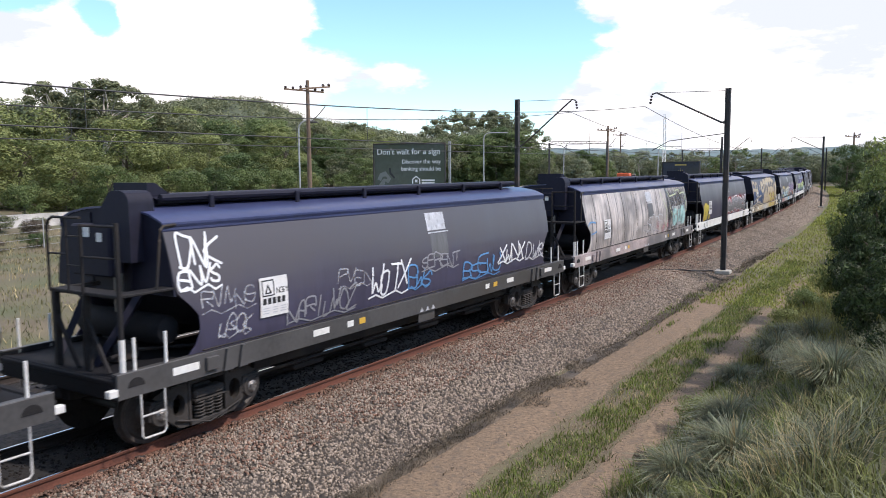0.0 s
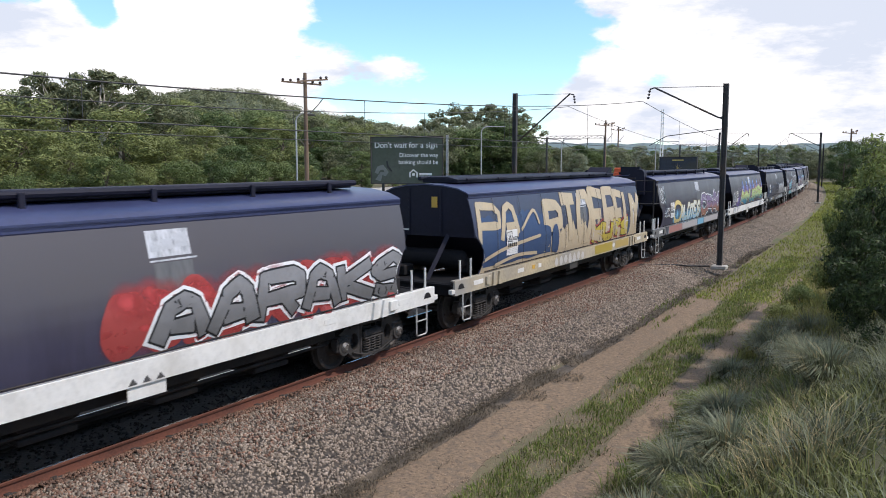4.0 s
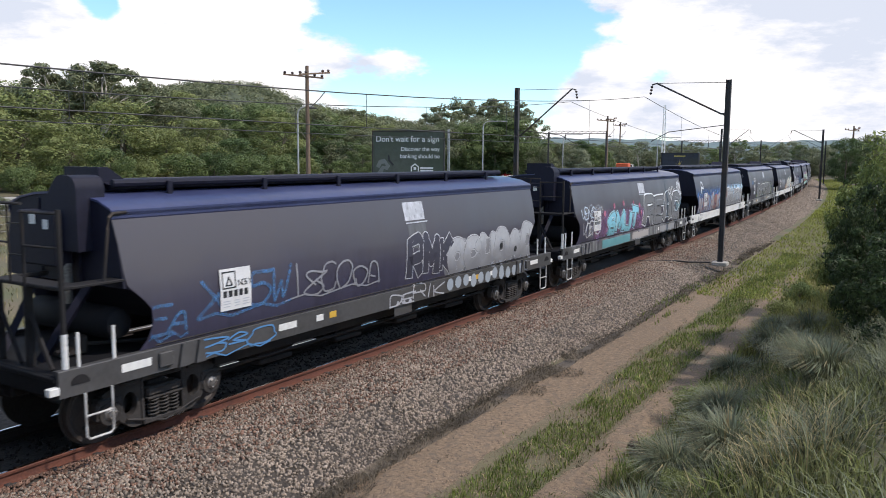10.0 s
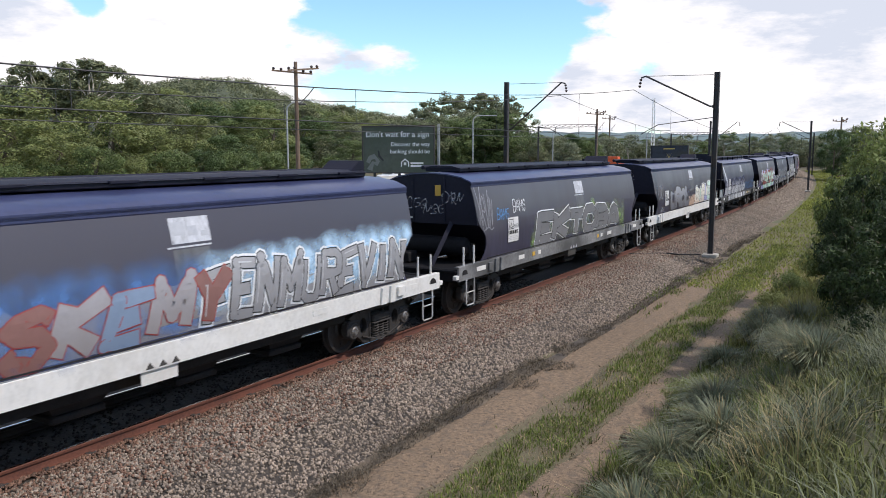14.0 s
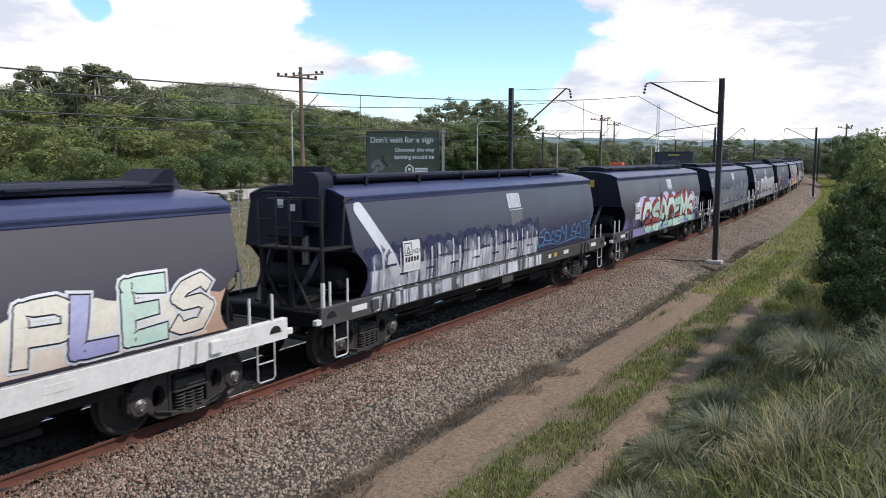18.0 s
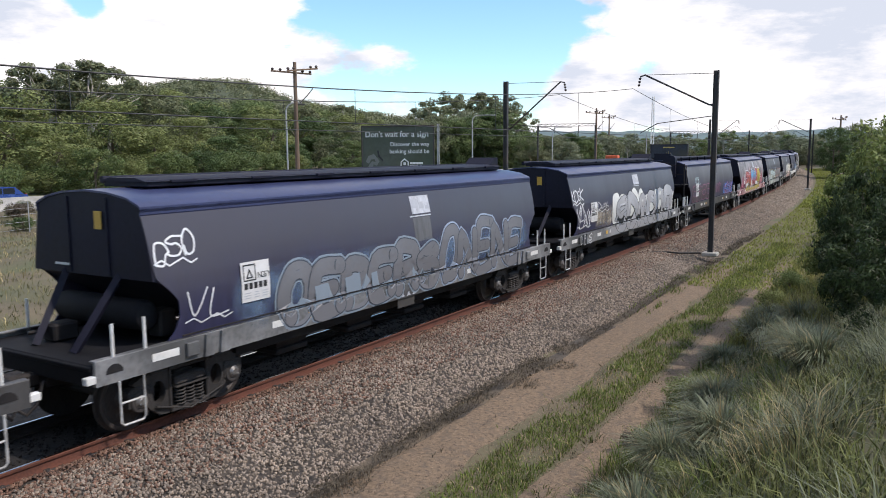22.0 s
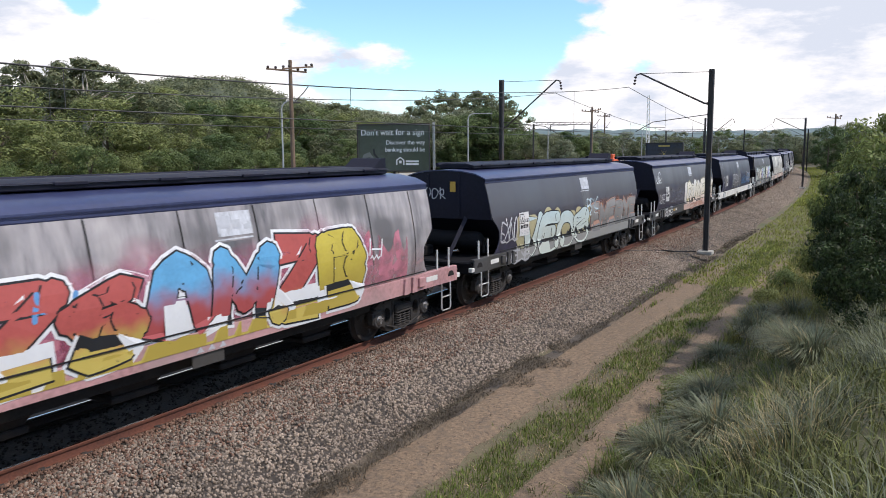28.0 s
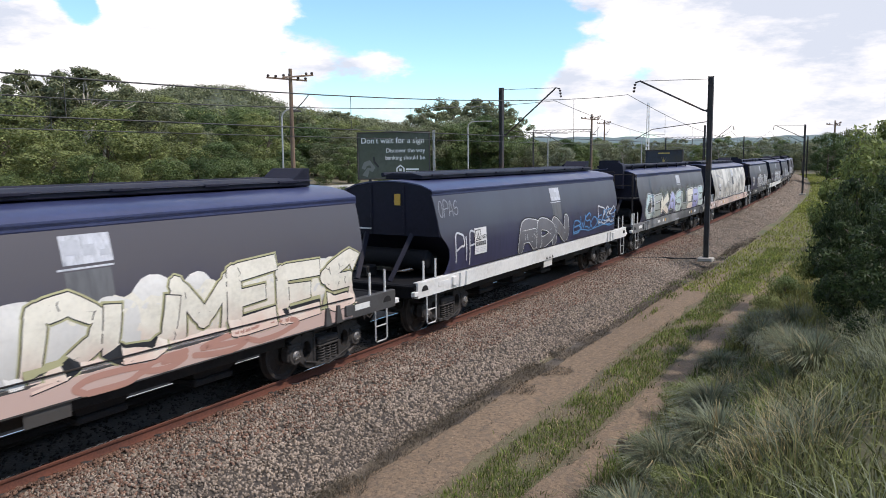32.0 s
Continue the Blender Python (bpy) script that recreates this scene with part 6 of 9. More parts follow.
def platform_end(w, put):
    """The working end: hatch-drive hood, platform with railings, ladder posts, all at -x."""
    x = -6.34
    hood = Shape()
    out = [(-0.36, -0.12), (-0.36, 0.70), (-0.34, 0.79), (-0.28, 0.86), (-0.19, 0.89), (0.0, 0.89), (0.08, 0.86), (0.15, 0.79), (0.48, 0.40), (0.52, 0.30), (0.52, -0.12)]
    hood.plate([(a, 2.75 + b) for a, b in out], 0.42, Matrix.Translation((x + 0.22, -0.40, 0)) @ pose(0, 0, 0, 0, 0, 90))
    put("hatch_hood", "hood", hood, M_NAVY, label="rounded navy hood of the hatch drive")
    put("hood_ramp", "hoodramp", lambda: Shape().add([(-5.95, -0.4, 3.40), (-5.3, -0.4, 3.40), (-5.3, 0.4, 3.40), (-5.95, 0.4, 3.40), (-5.95, -0.4, 3.74), (-5.95, 0.4, 3.74), (-5.8, -0.4, 3.74), (-5.8, 0.4, 3.74)],
        [(0, 1, 6, 4), (1, 2, 7, 6), (2, 3, 5, 7), (3, 0, 4, 5), (4, 6, 7, 5), (0, 3, 2, 1)]), M_NAVY)
    put("drive_box", "drivebox", lambda: Shape().box((x - 0.16, 0.05, 2.78), (0.26, 0.9, 0.75), 0.03), M_NAVY)
    put("drive_lamp_plate", "driveplate", lambda: Shape().box((x - 0.30, -0.2, 2.98), (0.012, 0.12, 0.13), 0.003), M_WHITE)
    put("platform", "platform", lambda: Shape().box((-7.05, -0.59, 2.28), (0.30, 1.50, 0.05), 0.01).box((-6.62, -1.22, 2.28), (0.86, 0.26, 0.04), 0.01).box((-6.75, 0.12, 2.28), (0.6, 0.06, 0.06), 0.01), M_DARK)
    put("ladder_post", "lpost", lambda: Shape().tube([(-7.16, -1.33, 1.2), (-7.16, -1.33, 3.25)], 0.034, 8), M_DARK)
    put("railing", "railing", lambda: Shape().tube([(-7.16, -1.33, 3.20), (-7.2, -0.62, 3.20)], 0.02, 6).tube([(-7.16, -1.33, 2.78), (-7.2, -0.62, 2.78)], 0.016, 6).tube([(-7.2, -0.62, 3.22), (-7.2, -0.62, 1.2)], 0.024, 6), M_DARK)
    put("side_loop", "sloop", lambda: Shape().tube([(-6.55, -1.29, 2.30), (-6.46, -1.28, 2.95), (-6.42, -1.25, 3.10), (-6.34, -1.22, 3.15), (-6.12, -1.2, 3.16)], 0.022, 6), M_DARK)
    put("far_loop", "farloop", lambda: Shape().tube([(-7.2, 0.14, 2.28), (-7.2, 0.14, 3.16), (-7.2, 0.10, 3.25), (-7.2, 0.0, 3.30), (-7.2, -0.62, 3.30)], 0.02, 6).tube([(-7.2, 0.14, 2.80), (-7.2, -0.3, 2.80)], 0.014, 6).tube([(-7.2, -0.3, 2.28), (-7.2, -0.3, 3.30)], 0.016, 6), M_DARK, label="bent tube hand rail round the platform")
    for y in (-0.1, -0.5):
        put("ladder_rung", f"rung{y}", lambda: Shape().tube([(-7.2, -0.62, 2.55 - y), (-7.2, -0.3, 2.55 - y)], 0.012, 5), M_DARK)
    for y in (0.08, -0.6):
        put("platform_leg", f"pleg{y}", lambda: Shape().box((-7.16, y, 1.74), (0.09, 0.09, 1.06), 0.01).tube([(-7.16, y, 1.95), (-7.14, y - 0.42, 1.22)], 0.032, 6), M_DARK)
    put("post_foot", "postfoot", lambda: Shape().tube([(-7.16, -1.33, 1.2), (-7.16, -1.33, 1.72)], 0.04, 8), M_WHITE, label="white-painted foot of the ladder post")
    put("grab_plate", "grabplate", lambda: Shape().box((x - 0.30, 0.1, 3.05), (0.012, 0.14, 0.15), 0.003), M_WHITE)
    put("drive_shaft", "shaft", lambda: Shape().tube([(x - 0.12, -0.35, 2.45), (x - 0.12, -0.35, 1.9)], 0.07, 10), M_CAP)


def number_boards(w, put, hull, sd):
    """The white number board low on the side, and the smaller notice high up."""
    x0 = 4.42 * sd
    f = -sd

    def quad(u0, u1, v0, v1, lift=0.030):
        a, b = sorted((x0 + f * u0, x0 + f * u1))
        return decal([[(a, v0), (b, v0), (b, v1), (a, v1)]], sd, lift, 2)

    b = put("number_board", f"board{sd}", decal([[(x0 - 0.31, 1.60), (x0 + 0.31, 1.60), (x0 + 0.31, 2.23), (x0 - 0.31, 2.23)]], sd, 0.026), M_BOARD, label="white number board with a triangle sign")
    for k in range(5):                                  # the wagon's number, as bars
        put("number_bar", f"bar{k}{sd}", quad(-0.26 + 0.105 * k, -0.185 + 0.105 * k, 1.80, 1.90), M_INK, b)
    looks_of = Shape()
    for r in range(3):
        for u, v in ((-0.26, -0.12), (-0.04, 0.06), (0.13, 0.26)):
            merge(looks_of, quad(u, v, 1.655 + 0.04 * r, 1.668 + 0.04 * r))
    put("small_print", f"looks_of{sd}", looks_of, M_FADED, b)
    for k, (u0, u1, v0, v1) in enumerate(((-0.27, 0.0, 2.17, 2.19), (-0.27, 0.0, 1.93, 1.95), (-0.27, -0.25, 1.95, 2.17), (-0.02, 0.0, 1.95, 2.17))):
        put("sign_border", f"border{k}{sd}", quad(u0, u1, v0, v1), M_INK, b)
    tri = [(x0 + f * u, v) for u, v in ((-0.215, 1.97), (-0.06, 1.97), (-0.1375, 2.13))]
    inn = [(x0 + f * u, v) for u, v in ((-0.175, 1.99), (-0.10, 1.99), (-0.1375, 2.075))]
    ink = Shape()
    for k in range(3):
        merge(ink, decal([[tri[k], tri[(k + 1) % 3], inn[(k + 1) % 3], inn[k]]], sd, 0.030, 1))
    put("triangle_sign", f"triangle{sd}", ink, M_INK, b)
    for k, ch in enumerate("NGSY"):
        put("board_letter", f"letter{ch}{sd}", lettering(ch, x0 + f * (0.03 + 0.072 * k), 1.955, 0.10, f, sd, 0.030), M_INK, b)
    x1 = -0.62 * sd
    n = put("notice", f"notice{sd}", decal([[(x1 - 0.36, 2.62), (x1 + 0.36, 2.62), (x1 + 0.36, 2.99), (x1 - 0.36, 2.99)]], sd, 0.004), M_NOTICE, label="faded silver notice panel")
    bits = Shape()
    for a, b_, c, d in ((-0.12, 0.06, 2.72, 2.86), (0.10, 0.32, 2.74, 2.93), (-0.32, -0.18, 2.70, 2.78)):
        merge(bits, decal([[(x1 + a, c), (x1 + b_, c), (x1 + b_, d), (x1 + a, d)]], sd, 0.007))
    put("notice_mark", f"noticebits{sd}", bits, M_FADED, n)
    put("notice_stripe", f"stripe{sd}", decal([[(x1 - 0.35, 2.56), (x1 + 0.45, 2.56), (x1 + 0.45, 2.585), (x1 - 0.35, 2.585)]], sd, 0.004), M_NOTICE)
    put("old_wash", f"wash{sd}", decal([[(x1 - 0.30, 2.05), (x1 + 0.36, 2.05), (x1 + 0.36, 2.54), (x1 - 0.30, 2.54)]], sd, 0.003), M_WASH, label="paler rubbed patch below the notice")


M_WASH = material("rubbed_hull_paint", (0.11, 0.11, 0.115), rough=0.5, vary=0.3, scale=2, fine=10, bump=0.02, stretch=(1.5, 1, 0.3))
M_FADED = plain("faded_grey_print", (0.42, 0.43, 0.46))


def merge(a, b):
    a.add(b.v, b.f)


def decal(polys, side, lift, cut=4):
    """Flat outlines (x along, z up) laid on the curved side, as thin skins just proud of it."""
    sh = Shape()
    for poly in polys:
        if cut > 1 and len(poly) == 4:
            a, b, c, d = [Vector((p[0], p[1])) for p in poly]
            rows = []
            for i in range(cut + 1):
                u = i / cut
                rows.append((a.lerp(d, u), b.lerp(c, u)))
            k = len(sh.v)
            for p, q in rows:
                sh.v += [(r.x, side * (hull_lat(r.y) + lift), r.y) for r in (p, q)]
            for i in range(cut):
                f = (k + 2 * i, k + 2 * i + 1, k + 2 * i + 3, k + 2 * i + 2)
                sh.f.append(f if side < 0 else f[::-1])
        else:
            k = len(sh.v)
            sh.v += [(x, side * (hull_lat(z) + lift), z) for x, z in poly]
            f = tuple(range(k, k + len(poly)))
            sh.f.append(f)
    return sh


def lettering(text, x, z, size, f, side, lift):
    """Block letters of the built-in font laid on the side; f is +1 or -1, the reading direction."""
    cu = bpy.data.curves.new("letters", "FONT")
    cu.body, cu.size = text, size * 1.35
    ob = bpy.data.objects.new("letters", cu)
    me = bpy.data.meshes.new_from_object(ob)
    sh = Shape()
    sh.v = [(x + f * v.co.x, side * (hull_lat(z + v.co.y) + lift), z + v.co.y) for v in me.vertices]
    sh.f = [tuple(p.vertices) for p in me.polygons]
    bpy.data.objects.remove(ob)
    bpy.data.meshes.remove(me)
    return sh


SET = wheelset()
WHEELSETS = []
WAGONS = []

# ---- sprayed paint on the wagons' sides ----
PAINT = {}
STROKES = {k: [[(int(p[0]), int(p[1])) for p in line.split()] for line in v.split(";")] for k, v in {
    "A": "00 15 26 35 40;12 32", "B": "00 06 36 44 33 03;33 42 30 00", "C": "45 36 16 04 02 10 30 41", "E": "46 06 00 40;03 33", "I": "20 26", "K": "00 06;46 03 40", "M": "00 06 22 46 40",
    "O": "10 02 04 16 36 44 42 30 10", "P": "00 06 36 45 43 33 03", "R": "00 06 36 45 43 33 03;23 40", "S": "45 36 15 04 13 33 42 30 10 01", "U": "06 01 10 30 41 46", "W": "06 10 23 30 46", "D": "00 06 26 44 42 20 00", "F": "00 06 46;03 33", "H": "00 06;40 46;03 43", "L": "06 00 40", "N": "00 06 40 46", "T": "20 26;06 46", "V": "06 20 46", "X": "00 46;06 40", "Y": "20 23 06;23 46", "Z": "06 46 00 40", "8": "23 05 16 36 45 23 01 10 30 41 23", "G": "45 36 16 04 02 10 30 42 22"}.items()}


def spray(name, top, low=None, z0=1.1, z1=2.5, rough=0.5):
    """Sprayed enamel that may fade from one colour to another up the side."""
    if name in PAINT:
        return PAINT[name]
    low = low or tuple(c * 0.8 for c in top)
    m = material("spray_" + name, top, rough=rough, vary=0.12, scale=2.5, fine=16, bump=0.02)
    nt = m.node_tree
    N, L = nt.nodes.new, nt.links.new
    b = nt.nodes["Principled BSDF"]
    co, sep, rg, mx = N("ShaderNodeTexCoord"), N("ShaderNodeSeparateXYZ"), N("ShaderNodeMapRange"), N("ShaderNodeMix")
    no = N("ShaderNodeTexNoise")
    no.inputs["Scale"].default_value = 2.2
    L(co.outputs["Object"], sep.inputs[0])
    L(co.outputs["Object"], no.inputs["Vector"])
    ad = N("ShaderNodeMath")
    ad.operation = "MULTIPLY_ADD"
    ad.inputs[1].default_value = 0.7
    L(no.outputs["Fac"], ad.inputs[0])
    L(sep.outputs["Z"], ad.inputs[2])
    rg.interpolation_type = "SMOOTHSTEP"
    rg.inputs["From Min"].default_value, rg.inputs["From Max"].default_value = z0 + 0.35, z1 + 0.35
    L(ad.outputs[0], rg.inputs["Value"])
    mx.data_type = "RGBA"
    mx.inputs[6].default_value = (*low, 1)
    L(rg.outputs[0], mx.inputs[0])
    L(b.inputs["Base Color"].links[0].from_socket, mx.inputs[7])
    L(mx.outputs[2], b.inputs["Base Color"])
    PAINT[name] = m
    return m


def mist_paint(name, col, strength=0.5, fine=3.0):
    """Thin overspray: speckled paint that lets the hull show through."""
    if "mist " + name in PAINT:
        return PAINT["mist " + name]
    m = plain("mist_" + name, col)
    nt = m.node_tree
    N, L = nt.nodes.new, nt.links.new
    co, no, rg = N("ShaderNodeTexCoord"), N("ShaderNodeTexNoise"), N("ShaderNodeMapRange")
    no.inputs["Scale"].default_value, no.inputs["Detail"].default_value = fine, 6
    rg.inputs["From Min"].default_value, rg.inputs["From Max"].default_value = 0.35, 0.65
    rg.inputs["To Min"].default_value, rg.inputs["To Max"].default_value = strength * 0.35, strength
    L(co.outputs["Object"], no.inputs["Vector"])
    L(no.outputs["Fac"], rg.inputs["Value"])
    at_rim, left, thin = N("ShaderNodeAttribute"), N("ShaderNodeMath"), N("ShaderNodeMath")
    at_rim.attribute_name = "fade"
    left.operation, thin.operation = "SUBTRACT", "MULTIPLY"
    left.inputs[0].default_value = 1.0
    L(at_rim.outputs["Fac"], left.inputs[1])
    L(left.outputs[0], thin.inputs[0])
    L(rg.outputs[0], thin.inputs[1])
    L(thin.outputs[0], nt.nodes["Principled BSDF"].inputs["Alpha"])
    PAINT["mist " + name] = m
    return m


def streak_paint(name, a, b, c, alpha=None, width=5.0):
    """Paint scrubbed and weathered into upright streaks of three tones."""
    if "streak " + name in PAINT:
        return PAINT["streak " + name]
    m = bpy.data.materials.new("streaked_" + name)
    m.use_nodes = True
    nt = m.node_tree
    N, L = nt.nodes.new, nt.links.new
    p = nt.nodes["Principled BSDF"]
    co, mp, no, rp = N("ShaderNodeTexCoord"), N("ShaderNodeMapping"), N("ShaderNodeTexNoise"), N("ShaderNodeValToRGB")
    mp.inputs["Scale"].default_value = (width, 0.4, 0.55)
    no.inputs["Scale"].default_value, no.inputs["Detail"].default_value, no.inputs["Roughness"].default_value = 1.0, 7.0, 0.6
    L(co.outputs["Object"], mp.inputs[0])
    L(mp.outputs[0], no.inputs["Vector"])
    e = rp.color_ramp.elements
    e[0].position, e[0].color = 0.34, (*a, 1)
    e[1].position, e[1].color = 0.66, (*c, 1)
    k = e.new(0.48)
    k.color = (*b, 1)
    L(no.outputs["Fac"], rp.inputs[0])
    n2, mx = N("ShaderNodeTexNoise"), N("ShaderNodeMix")
    n2.inputs["Scale"].default_value = 0.8
    mp2 = N("ShaderNodeMapping")
    mp2.inputs["Scale"].default_value = (1.0, 0.3, 1.6)
    L(co.outputs["Object"], mp2.inputs[0])
    L(mp2.outputs[0], n2.inputs["Vector"])
    rg = N("ShaderNodeMapRange")
    rg.inputs["From Min"].default_value, rg.inputs["From Max"].default_value = 0.45, 0.7
    L(n2.outputs["Fac"], rg.inputs["Value"])
    mx.data_type = "RGBA"
    mx.inputs[7].default_value = (*[q * 0.45 for q in b], 1)
    L(rg.outputs[0], mx.inputs[0])
    L(rp.outputs[0], mx.inputs[6])
    L(mx.outputs[2], p.inputs["Base Color"])
    p.inputs["Roughness"].default_value = 0.5
    if alpha:
        r2 = N("ShaderNodeMapRange")
        r2.inputs["From Min"].default_value, r2.inputs["From Max"].default_value = alpha - 0.08, alpha + 0.08
        L(no.outputs["Fac"], r2.inputs["Value"])
        L(r2.outputs[0], p.inputs["Alpha"])
    PAINT["streak " + name] = m
    return m


WHITE, BLACK = spray("white", (0.72, 0.73, 0.74)), spray("black", (0.012, 0.012, 0.014))
GREY, SILVER = spray("dull_grey", (0.26, 0.26, 0.28)), spray("silver", (0.40, 0.41, 0.43), (0.28, 0.28, 0.29))
PALE = spray("pale_grey", (0.55, 0.56, 0.58), (0.36, 0.36, 0.38))
BLUE = spray("sky_blue", (0.10, 0.27, 0.52))
FAINT = mist_paint("faint_white", (0.62, 0.63, 0.66), 0.45, 9.0)


class Side:
    """The side of a wagon that faces the camera: u metres from the leading sill end, v metres above the rail."""

    def __init__(self, w):
        self.w, self.turned, self.k, self.fixed, self.floor = w, "turned" in w, 0, None, 0.0

    def at(self, u, v, lift):
        x, v = (7.32 - u) if self.turned else (u - 7.32), max(v, self.floor)
        if v >= 1.29:
            e = hull_end(v) - 0.015
            x = max(-e, min(e, x))
        y = hull_lat(v) + lift
        return (x, y if self.turned else -y, v)

    def lift(self, layer):
        self.k += 1
        if self.fixed is not None:
            return self.fixed + 0.00005 * (self.k % 14)
        return 0.004 + 0.0035 * layer + 0.00022 * (self.k % 14)

    def ribbon(self, sh, pts, w, layer, closed=False):
        """A painted line with round ends, bent to the hull."""
        pts = [Vector(p) for p in pts]
        for a, b in zip(pts, pts[1:]):
            n = max(1, math.ceil(abs(b.y - a.y) / 0.22))
            d = (b - a)
            if d.length < 1e-4:
                continue
            nrm = Vector((-d.y, d.x)).normalized() * w / 2
            lf, k = self.lift(layer), len(sh.v)
            for i in range(n + 1):
                q = a.lerp(b, i / n)
                sh.v += [self.at(*(q + nrm), lf), self.at(*(q - nrm), lf)]
            sh.f += [(k + 2 * i, k + 2 * i + 1, k + 2 * i + 3, k + 2 * i + 2) for i in range(n)]
        for p in pts:
            self.disc(sh, p.x, p.y, w / 2, layer, 1, 10 if w > 0.06 else 6)

    def disc(self, sh, u, v, r, layer, rings=1, n=14, flat=1.0):
        lf, k = self.lift(layer), len(sh.v)
        sh.v.append(self.at(u, v, lf))
        for j in range(1, rings + 1):
            sh.v += [self.at(u + r * j / rings * math.cos(2 * math.pi * i / n), v + flat * r * j / rings * math.sin(2 * math.pi * i / n), lf) for i in range(n)]
        sh.f += [(k, k + 1 + i, k + 1 + (i + 1) % n) for i in range(n)]
        for j in range(rings - 1):
            o = k + 1 + j * n
            sh.f += [(o + i, o + n + i, o + n + (i + 1) % n, o + (i + 1) % n) for i in range(n)]

    def put(self, name, sh, mat, parent=None, label=""):
        return part(name, sh, mat, parent or self.w, label, smooth=0)

    def curve(self, pts, n=3):
        """The line rounded through its points."""
        pts = [Vector(q) for q in pts]
        if len(pts) < 3:
            return pts
        out = []
        for i in range(len(pts) - 1):
            a, b, c, d = pts[max(i - 1, 0)], pts[i], pts[i + 1], pts[min(i + 2, len(pts) - 1)]
            for k in range(n):
                t = k / n
                out.append(0.5 * (2 * b + (c - a) * t + (2 * a - 5 * b + 4 * c - d) * t * t + (3 * b - a - 3 * c + d) * t ** 3))
        return out + [pts[-1]]

    def taper(self, sh, pts, ws, layer, grow=0.0):
        """A brush stroke whose breadth changes along its line, with cut ends, bent to the hull."""
        pts = [Vector(p) for p in pts]
        line, wide = [], []
        for i in range(len(pts) - 1):
            n = max(2, math.ceil((pts[i + 1] - pts[i]).length / 0.16))
            for k in range(n):
                line.append(pts[i].lerp(pts[i + 1], k / n))
                wide.append(ws[i] + (ws[i + 1] - ws[i]) * k / n)
        line.append(pts[-1])
        wide.append(ws[-1])
        if grow:
            line[0] = line[0] + (line[0] - line[1]).normalized() * grow
            line[-1] = line[-1] + (line[-1] - line[-2]).normalized() * grow
        lf, k = self.lift(layer), len(sh.v)
        for i, p in enumerate(line):
            d = line[min(i + 1, len(line) - 1)] - line[max(i - 1, 0)]
            nrm = Vector((-d.y, d.x)).normalized() * (wide[i] / 2 + grow)
            sh.v += [self.at(*(p + nrm), lf), self.at(*(p - nrm), lf)]
        sh.f += [(k + 2 * i, k + 2 * i + 1, k + 2 * i + 3, k + 2 * i + 2) for i in range(len(line) - 1)]

    def knit(self, sh, starts):
        """Joins the strokes of one form where they come nearest, so that they make one skin."""
        for a, b in zip(starts, starts[1:]):
            e = starts[starts.index(b) + 1] if b != starts[-1] else len(sh.v)
            i, j = min(((p, q) for p in range(a, b) for q in range(b, e)), key=lambda pq: sum((x - y) ** 2 for x, y in zip(sh.v[pq[0]], sh.v[pq[1]])))
            sh.f.append((i, i + 2 if i + 2 < b else i - 2, j))

    def wild(self, u, v, w, h, slant, rng):
        """Interlocking slabs of one form: leaning bars, hooks and spikes, as (points, breadths)."""
        def p(x, y):
            return (u + w * x + slant * h * y + rng.uniform(-0.05, 0.05) * w, v + h * y + rng.uniform(-0.03, 0.03) * h)
        b = 0.30 * min(w, h * 0.8)
        kinds = (
            [([p(0.10, 0.0), p(0.22, 0.62), p(0.05, 0.98)], (1.0, 1.1, 0.5)), ([p(0.05, 0.90), p(0.55, 1.0), p(0.95, 0.78)], (0.7, 1.0, 0.3)), ([p(0.28, 0.50), p(0.66, 0.44), p(0.98, 0.02)], (0.7, 1.0, 0.6))],
            [([p(0.92, 0.98), p(0.25, 0.80), p(0.78, 0.42), p(0.08, 0.02)], (0.4, 1.0, 1.1, 0.5)), ([p(0.78, 0.40), p(0.98, 0.12), p(0.62, 0.0)], (0.8, 0.9, 0.3))],
            [([p(0.08, 0.02), p(0.30, 0.55), p(0.22, 1.02)], (0.5, 1.1, 0.8)), ([p(0.22, 0.98), p(0.62, 0.35), p(0.78, 0.0)], (0.8, 1.1, 0.6)), ([p(0.76, 0.06), p(0.86, 0.6), p(1.05, 1.06)], (0.7, 1.1, 0.3))],
            [([p(0.95, 0.88), p(0.45, 1.0), p(0.08, 0.70), p(0.18, 0.12), p(0.70, 0.0)], (0.4, 0.9, 1.1, 1.1, 0.5)), ([p(0.60, 0.08), p(0.90, 0.34), p(0.48, 0.50)], (0.8, 0.9, 0.3))],
            [([p(0.06, 0.96), p(0.14, 0.30), p(0.45, 0.02)], (0.8, 1.1, 0.6)), ([p(0.40, 0.05), p(0.74, 0.22), p(0.86, 1.04)], (0.7, 1.1, 0.5)), ([p(0.50, 0.78), p(1.05, 0.70)], (0.5, 0.2))],
        )
        return [(pts, [x * b for x in ws]) for pts, ws in kinds[rng.randrange(len(kinds))]]

    def glyph(self, ch, u, v, w, h, slant, rng, loose=0.05):
        """The strokes of one sprayed letter in its box, a little out of true."""
        lean, tip = rng.uniform(-0.06, 0.06), rng.uniform(-0.08, 0.08)
        out = []
        for line in STROKES.get(ch.upper(), STROKES["S"]):
            out.append([(u + w * (x / 4 + lean * (y / 3 - 1)) + slant * h * y / 6 + rng.uniform(-loose, loose) * w, v + h * (y / 6 + tip * (x / 4 - 0.5)) + rng.uniform(-loose, loose) * h) for x, y in line])
        return out

